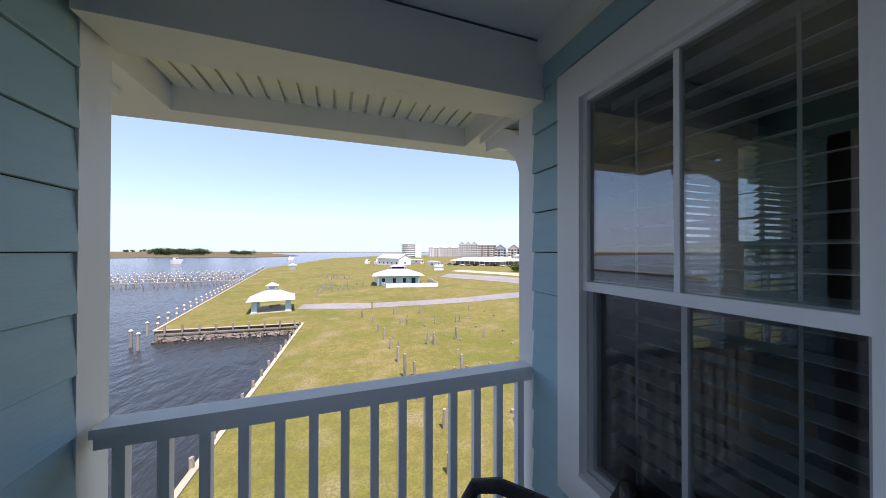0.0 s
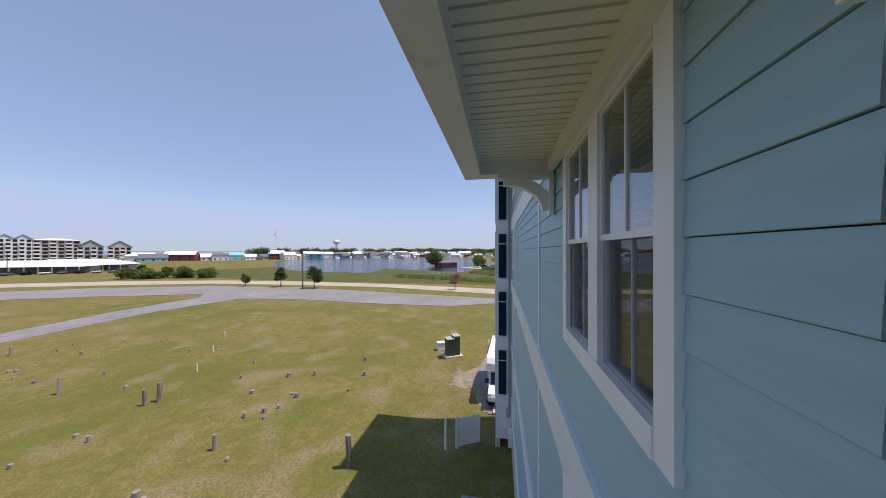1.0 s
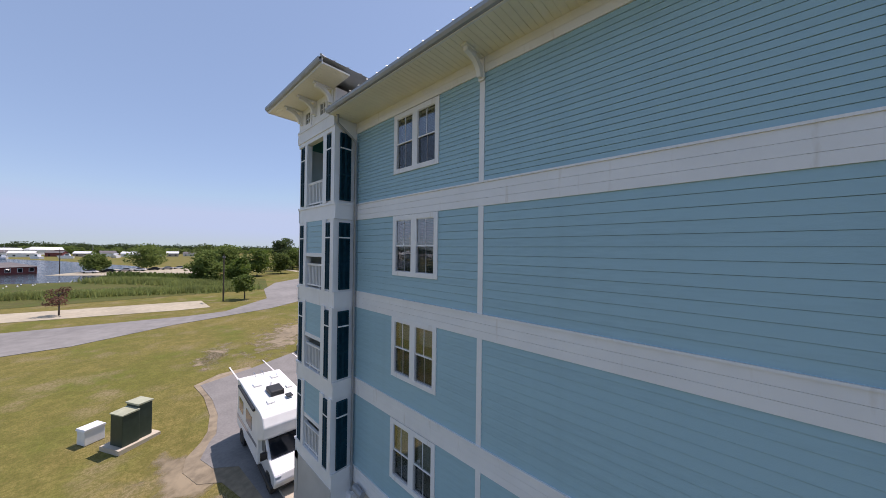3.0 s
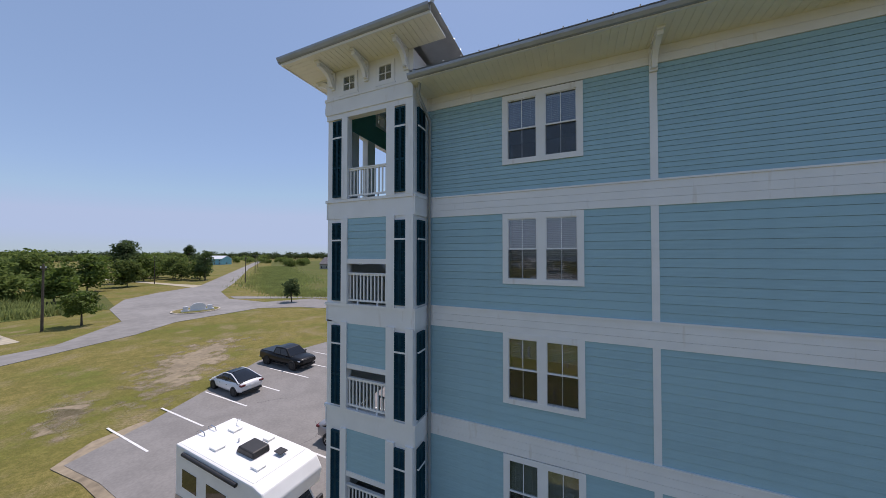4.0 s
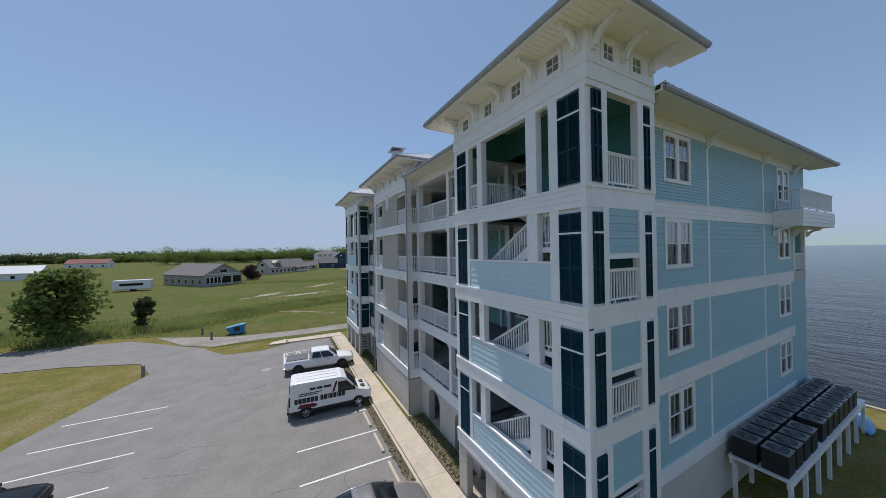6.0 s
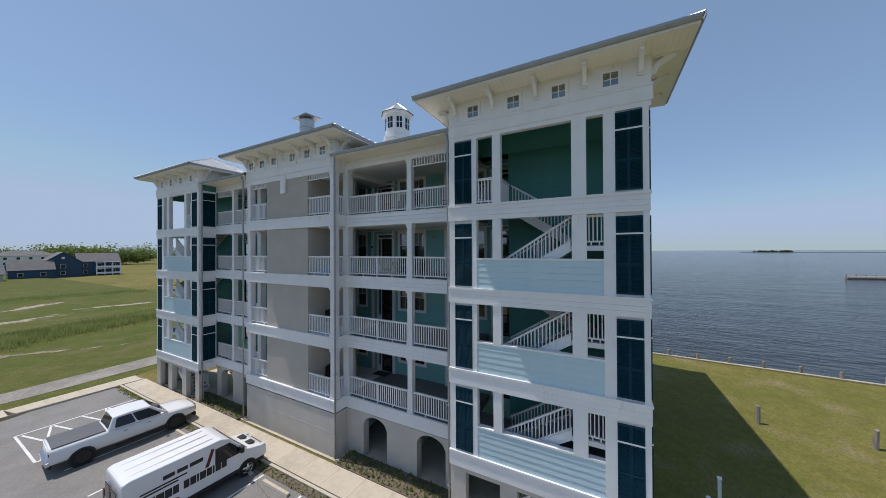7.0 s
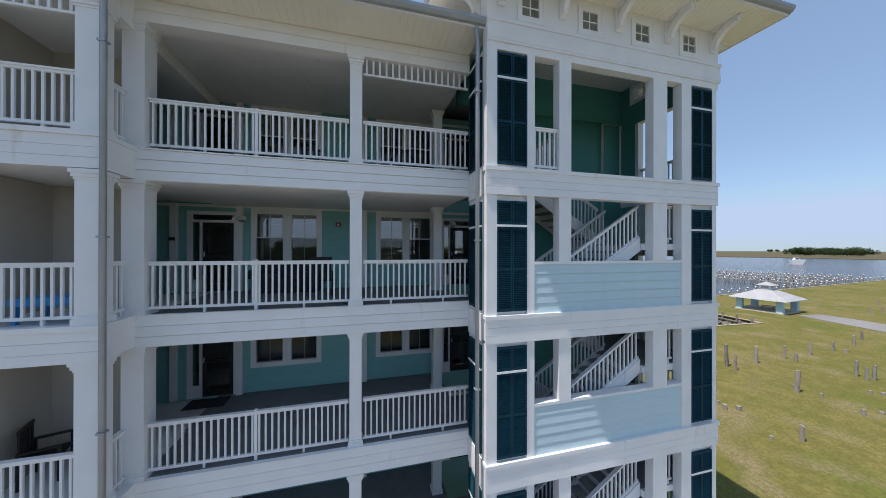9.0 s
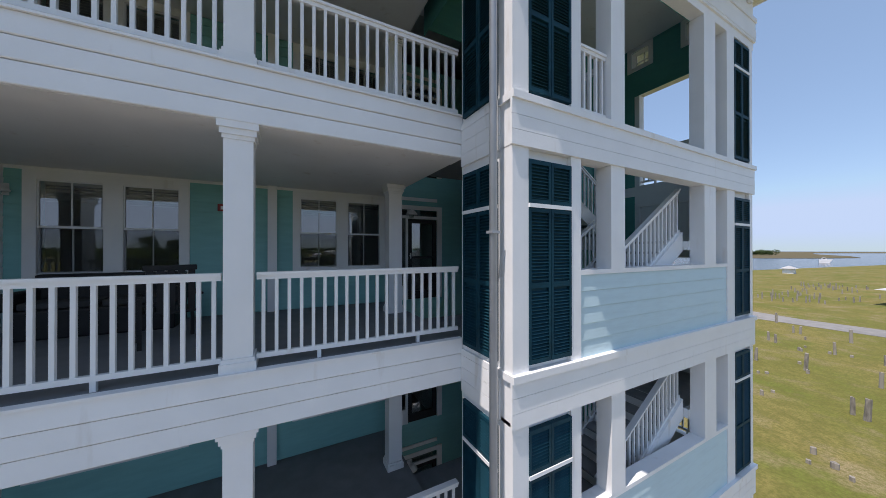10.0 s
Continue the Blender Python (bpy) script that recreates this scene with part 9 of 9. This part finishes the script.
for i in range(14):
    t = i / 13
    x, y = 480 + rr.uniform(-15, 15), 150 - 220 * t
    cottage(x, y, 80 + rr.uniform(-20, 20), rr.uniform(9, 15), 8, rr.uniform(3.0, 4.6), 1.9, (PALE, WHITE, RED_WALL, TAN)[i % 4], (ROOF_GREY, ROOF_WHITE)[i % 2], ("pale", "white", "red", "tan")[i % 4] + " far-shore building across the inlet", 2, far=True)
shed = cottage(191, 32.5, -48, 12, 8, 2.6, 1.6, RED_WALL, ROOF_GREY, "low dark red waterside shack", 4, False, "shack", "shack")
dock_row(118, 36, 146, 10, 2.0, 14, "timber footbridge dock over the marsh inlet", 0.2)
sheet("far_lot", [(150, -14), (176, 22), (205, 10), (215, -12), (190, -30)], LAWN_Z + 0.05, SAND, "pale gravel lot across the marsh", 0.1, category="parking lot")


def far_car(x, y, ang, body, label):
    ob = thing("parked_car", label, "car", "far parked cars", "", pose(x, y, LAWN_Z + 0.05, 0, 0, ang))
    part("body", loft([ring(*s) for s in ((-2.2, 0.4, 0.9, 0.8), (-1.2, 0.3, 1.0, 0.9), (1.0, 0.3, 0.95, 0.9), (2.2, 0.4, 0.75, 0.75))]), body, ob)
    part("glasshouse", B().prism([(-1.6, 0.95), (1.0, 0.95), (0.3, 1.45), (-1.1, 1.45)], -0.7, 0.7, "y"), CAR_GLASS, ob)
    for q in (-1.3, 1.3):
        part("wheel", B().tube([(q, -0.9, 0.32), (q, 0.9, 0.32)], 0.32, 12), TYRE, ob)


for i in range(9):
    far_car(182 + 3.4 * i * 0.7, 12 - 4.5 * i, 60 + 20 * (i % 3), (CAR_WHITE, CAR_BLACK, CAR_GREY)[i % 3], ("white", "black", "grey")[i % 3] + " car on the far gravel lot")
for i in range(12):
    far_car(70 + 3.6 * i, 204 - 3.2 * i, 30 + (i % 2) * 8, (CAR_WHITE, CAR_GREY, CAR_BLACK)[i % 3], ("white", "grey", "black")[i % 3] + " car parked by the waterfront pavilion")


def boat(x, y, ang, s, label, mast=0):
    ob = thing("boat", label, "boat", "moored boats", "", pose(x, y, WATER_Z, 0, 0, ang))
    part("hull", B().prism([(-1, 0.9), (-0.9, -0.1), (0.7, -0.1), (1.25, 1.0)], -0.38, 0.38, "y", Matrix.Scale(s, 4)), CAR_WHITE, ob)
    part("cabin", B().prism([(-0.5, 0.9), (0.4, 0.95), (0.15, 1.4), (-0.4, 1.4)], -0.28, 0.28, "y", Matrix.Scale(s, 4)), CAR_WHITE, ob)
    part("window", B().box(-0.35, 0.15, -0.29, 0.29, 1.05, 1.28, Matrix.Scale(s, 4)), CAR_GLASS, ob)
    if mast:
        part("mast", B().tube([(0, 0, s), (0, 0, s + mast)], 0.09, 6), WHITE, ob)


for i in range(16):
    boat(330 + 12 * i * 0.6, 190 - 14 * i, 40 * i, rr.uniform(3, 5), "white motor boat moored across the inlet", 9 if i % 3 == 0 else 0)
boat(-140, 330, 60, 4, "white motor boat out on the bay")
boat(-60, 420, 20, 3.5, "small white boat on the bay")
boat(28, 240, 40, 4.0, "white boat at the boathouse")
boat(20, 250, 70, 3.5, "white boat at the boathouse quay")

# ---- poles, towers, signs ----
def utility_pole(x, y, h, label="tall timber utility pole", arm=True):
    ob = thing("utility_pole", label, "pole", "utility poles", "", pose(x, y, LAWN_Z))
    part("pole", B().tube([(0, 0, -0.3), (0, 0, h)], 0.15, 8, 0.1), BARK, ob)
    if arm:
        part("crossarm", B().box(-1.0, 1.0, -0.06, 0.06, h - 0.7, h - 0.55), BARK, ob)
        for xx in (-0.9, 0, 0.9):
            part("insulator", B().tube([(xx, 0, h - 0.55), (xx, 0, h - 0.35)], 0.05, 6), VINYL, ob)
    return ob


utility_pole(121.5, -66.7, 9.5)
utility_pole(168, -102.2, 10)
utility_pole(235, -150, 10)
utility_pole(145, -50.4, 10)
utility_pole(75.7, -9.9, 9)
utility_pole(70, 49.5, 9.5, "tall timber pole by the road", False)
for x, y in ((84, 190), (62, 228), (100, 212), (190, 20)):
    utility_pole(x, y, 9, "far timber light pole", False)
wt = thing("water_tower", "pale steel water tower on the skyline", "water tower", "", "", pose(1210, 700, LAWN_Z))
part("tank", loft([[(q * math.cos(a * math.pi / 8), q * math.sin(a * math.pi / 8), z) for a in range(16)] for q, z in ((4, 38), (13, 42), (15, 47), (13, 53), (6, 56))]), ROOF_WHITE, wt)
for i in range(6):
    a = i * math.pi / 3
    part("leg", B().tube([(10 * math.cos(a), 10 * math.sin(a), -1), (10 * math.cos(a), 10 * math.sin(a), 43)], 0.9, 6), ROOF_WHITE, wt)
part("riser", B().tube([(0, 0, 0), (0, 0, 40)], 2.2, 8), ROOF_WHITE, wt)
tb2 = thing("wind_turbine", "white wind turbine on the skyline", "wind turbine", "", "", pose(489, 404, LAWN_Z))
part("mast", B().tube([(0, 0, -1), (0, 0, 38)], 1.1, 10, 0.7), WHITE, tb2)
part("hub", B().box(-2.2, 2.2, -1, 1, 37.5, 39.5), WHITE, tb2)
for i in range(3):
    part("blade", B().prism([(-0.5, 0), (0.5, 0), (0.15, 11), (-0.15, 11)], -2.6, -2.3, "x", pose(0, 0, 38.5, 20 + 120 * i, 0, 0)), WHITE, tb2)
island = thing("traffic_island", "oval grass traffic island with a pale kerb", "traffic island", "", "structure")
ov = [(73.9 + 3.4 * math.cos(a * math.pi / 12), -26.8 + 3.6 * math.sin(a * math.pi / 12)) for a in range(24)]
part("kerb", B().prism(ov, LAWN_Z, LAWN_Z + 0.2), CONCRETE, island)
part("turf", B().prism([(73.9 + (x - 73.9) * 0.92, -26.8 + (y + 26.8) * 0.92) for x, y in ov], LAWN_Z + 0.1, LAWN_Z + 0.24), GRASS, island)
sg = thing("entry_sign", "pale rounded entrance sign between low piers", "sign", "", "", pose(72.6, -26.4, LAWN_Z + 0.2, 0, 0, 70))
part("panel", B().prism([(-1.1, 0), (1.1, 0), (1.1, 0.9), (0.6, 1.3), (0, 1.42), (-0.6, 1.3), (-1.1, 0.9)], -0.15, 0.15, "y"), ROOF_WHITE, sg)
part("face", B().box(-0.8, 0.8, -0.17, -0.14, 0.3, 1.0), PALE_BLUE, sg, "pale blue face")
for xx in (-1.7, 1.7):
    part("pier", B().box(xx - 0.35, xx + 0.35, -0.25, 0.25, 0, 0.9), ROOF_WHITE, sg)
part("base", B().box(-2.3, 2.3, -0.4, 0.4, -0.1, 0.25), ROOF_WHITE, sg)
dmp = thing("dumpster", "blue steel skip with a slanted lid and dark side hatch", "dumpster", "", "", pose(29.4, -43.1, LAWN_Z, 0, 0, 176) @ Matrix.Diagonal((0.56, 0.6, 0.78, 1)))
DUMP = material("dumpster_blue", (0.02, 0.22, 0.42), 0.5, vary=0.2, scale=4)
DUMP_LID = material("dumpster_lid", (0.12, 0.32, 0.45), 0.5, vary=0.2, scale=4)
part("bin", B().prism([(-1.0, 0.12), (1.5, 0.12), (1.6, 1.5), (0.6, 1.42), (-1.9, 1.05)], -0.85, 0.85, "y"), DUMP, dmp, bevel=0.02)
part("lid", B().prism([(-2.0, 1.06), (0.6, 1.44), (1.65, 1.52), (1.65, 1.6), (0.6, 1.52), (-2.0, 1.14)], -0.92, 0.92, "y"), DUMP_LID, dmp, "paler slanted lid")
part("hatch", B().box(-0.35, 0.75, -0.87, -0.84, 0.55, 1.2), PLASTIC, dmp, "dark hatch opening")
part("rib", B().box(1.0, 1.08, -0.9, -0.851, 0.15, 1.4), DUMP, dmp)
part("rib", B().box(-0.75, -0.67, -0.9, -0.851, 0.15, 1.15), DUMP, dmp)
part("skid", B().box(-0.9, 1.4, -0.7, -0.55, 0, 0.12).box(-0.9, 1.4, 0.55, 0.7, 0, 0.12), PLASTIC, dmp)
for x, y in ((31.7, -41.4), (33.2, -44.8), (34.6, -31.0)):
    piling(x, y, 0.9, 0.13, LAWN_Z, 2, label="short timber bollard beside the drive", group="bollards")
KAYAK = material("kayak_blue", (0.10, 0.32, 0.55), 0.35, vary=0.1)
for i, (x, y) in enumerate(((-4.9, -0.55), (-5.7, -1.1))):
    kb = B()
    secs = []
    for j in range(9):
        t = j / 8 * 2 - 1
        w_, h_ = 0.36 * (1 - abs(t) ** 2.4) + 0.02, 0.16 * (1 - abs(t) ** 3) + 0.02
        secs.append([(t * 1.7, w_ * math.cos(a * math.pi / 5), 0.2 + h_ * math.sin(a * math.pi / 5)) for a in range(10)])
    k_ = part("kayak", loft(secs), KAYAK, m=pose(x, y, lawn_height(x, y), 0, 0, 15 + 20 * i), smooth=True)
    tagged(k_, "blue plastic kayak lying on the lawn", "kayak", "kayaks")

sheet("island", [(-1360, 418), (-1344, 452), (-1318, 536), (-1250, 680), (-1190, 800), (-1210, 810), (-1290, 690), (-1345, 540), (-1375, 452)], WATER_Z + 0.9, MARSH, "low marsh spit far out in the bay", 1.2, category="island")
wood_line("woods", [(-1352, 456), (-1326, 530)], 7.5, 26, 3.6, PINE, "dark tree clump on a far marsh spit", 39, 8)


# ---- more trees round the far lot and the crossing ----
for i, (x, y, h, w) in enumerate(((139, -23.5, 11.5, 12), (133, -31, 10, 11), (141, -42, 8, 10), (150, -19, 11, 11), (164, -55, 10, 11), (182, -67, 10.5, 12), (205, -84, 11, 12), (291, -50, 12, 14), (187, 11, 7, 9), (197, -4, 11, 13), (173, -29, 10, 12), (230, -174, 5, 13), (241, -196, 5.5, 12))):
    tree(x, y, h, w, "broad leafy tree by the far lot" if i < 11 else "low rounded bush in the far field", 300 + i, (LEAF, LIGHT_LEAF, LEAF)[i % 3], 0.42, 34, 90, 0.1)
for i, (x, y, h, w) in enumerate(((262, -86, 19, 12), (284, -129, 18, 9), (158, -47, 14, 9))):
    tree(x, y, h, w, "tall dark pine with layered limbs", 330 + i, PINE, 0.5, 30, 80, 0.25)
wood_line("woods", [(540, 500), (680, 250), (720, 0), (690, -250), (560, -480), (330, -640), (100, -690)], 19, 110, 3.4, PINE, "dark far woods closing the horizon", 41, 26)
wood_line("woods", [(600, 300), (660, 100), (660, -150), (560, -400)], 13, 60, 3.0, LEAF, "lighter woods before the horizon line", 43, 30)
wood_line("woods", [(130, -405), (50, -412), (-40, -395), (-95, -370)], 20, 52, 2.6, LEAF, "green wood behind the navy houses", 42, 14)

# ---- harbour town along the inlet's far shore ----
rt = random.Random(52)
shore = [(292, 232), (370, 186), (470, 118), (640, 40)]
for i in range(36):
    k = min(2, i // 12)
    t = (i % 12 + rt.random()) / 12
    back = rt.choice((6, 22, 40, 60))
    x = shore[k][0] + (shore[k + 1][0] - shore[k][0]) * t + back * 0.5
    y = shore[k][1] + (shore[k + 1][1] - shore[k][1]) * t + back * 0.85
    wall_, word = rt.choice(((PALE, "pale"), (AQUA, "aqua"), (TAN, "tan"), (RED_WALL, "dark red"), (WHITE, "white"), (PALE, "pale")))
    roof_, rword = rt.choice(((ROOF_WHITE, "white metal"), (ROOF_GREY, "grey shingle")))
    cottage(x, y, rt.uniform(-70, -20), rt.uniform(9, 22), rt.uniform(7, 11), rt.choice((3.2, 5.6, 6.0)), rt.uniform(1.6, 3.2), wall_, roof_, "%s harbour house with a %s roof" % (word, rword), 2, rt.random() < 0.6, far=True)
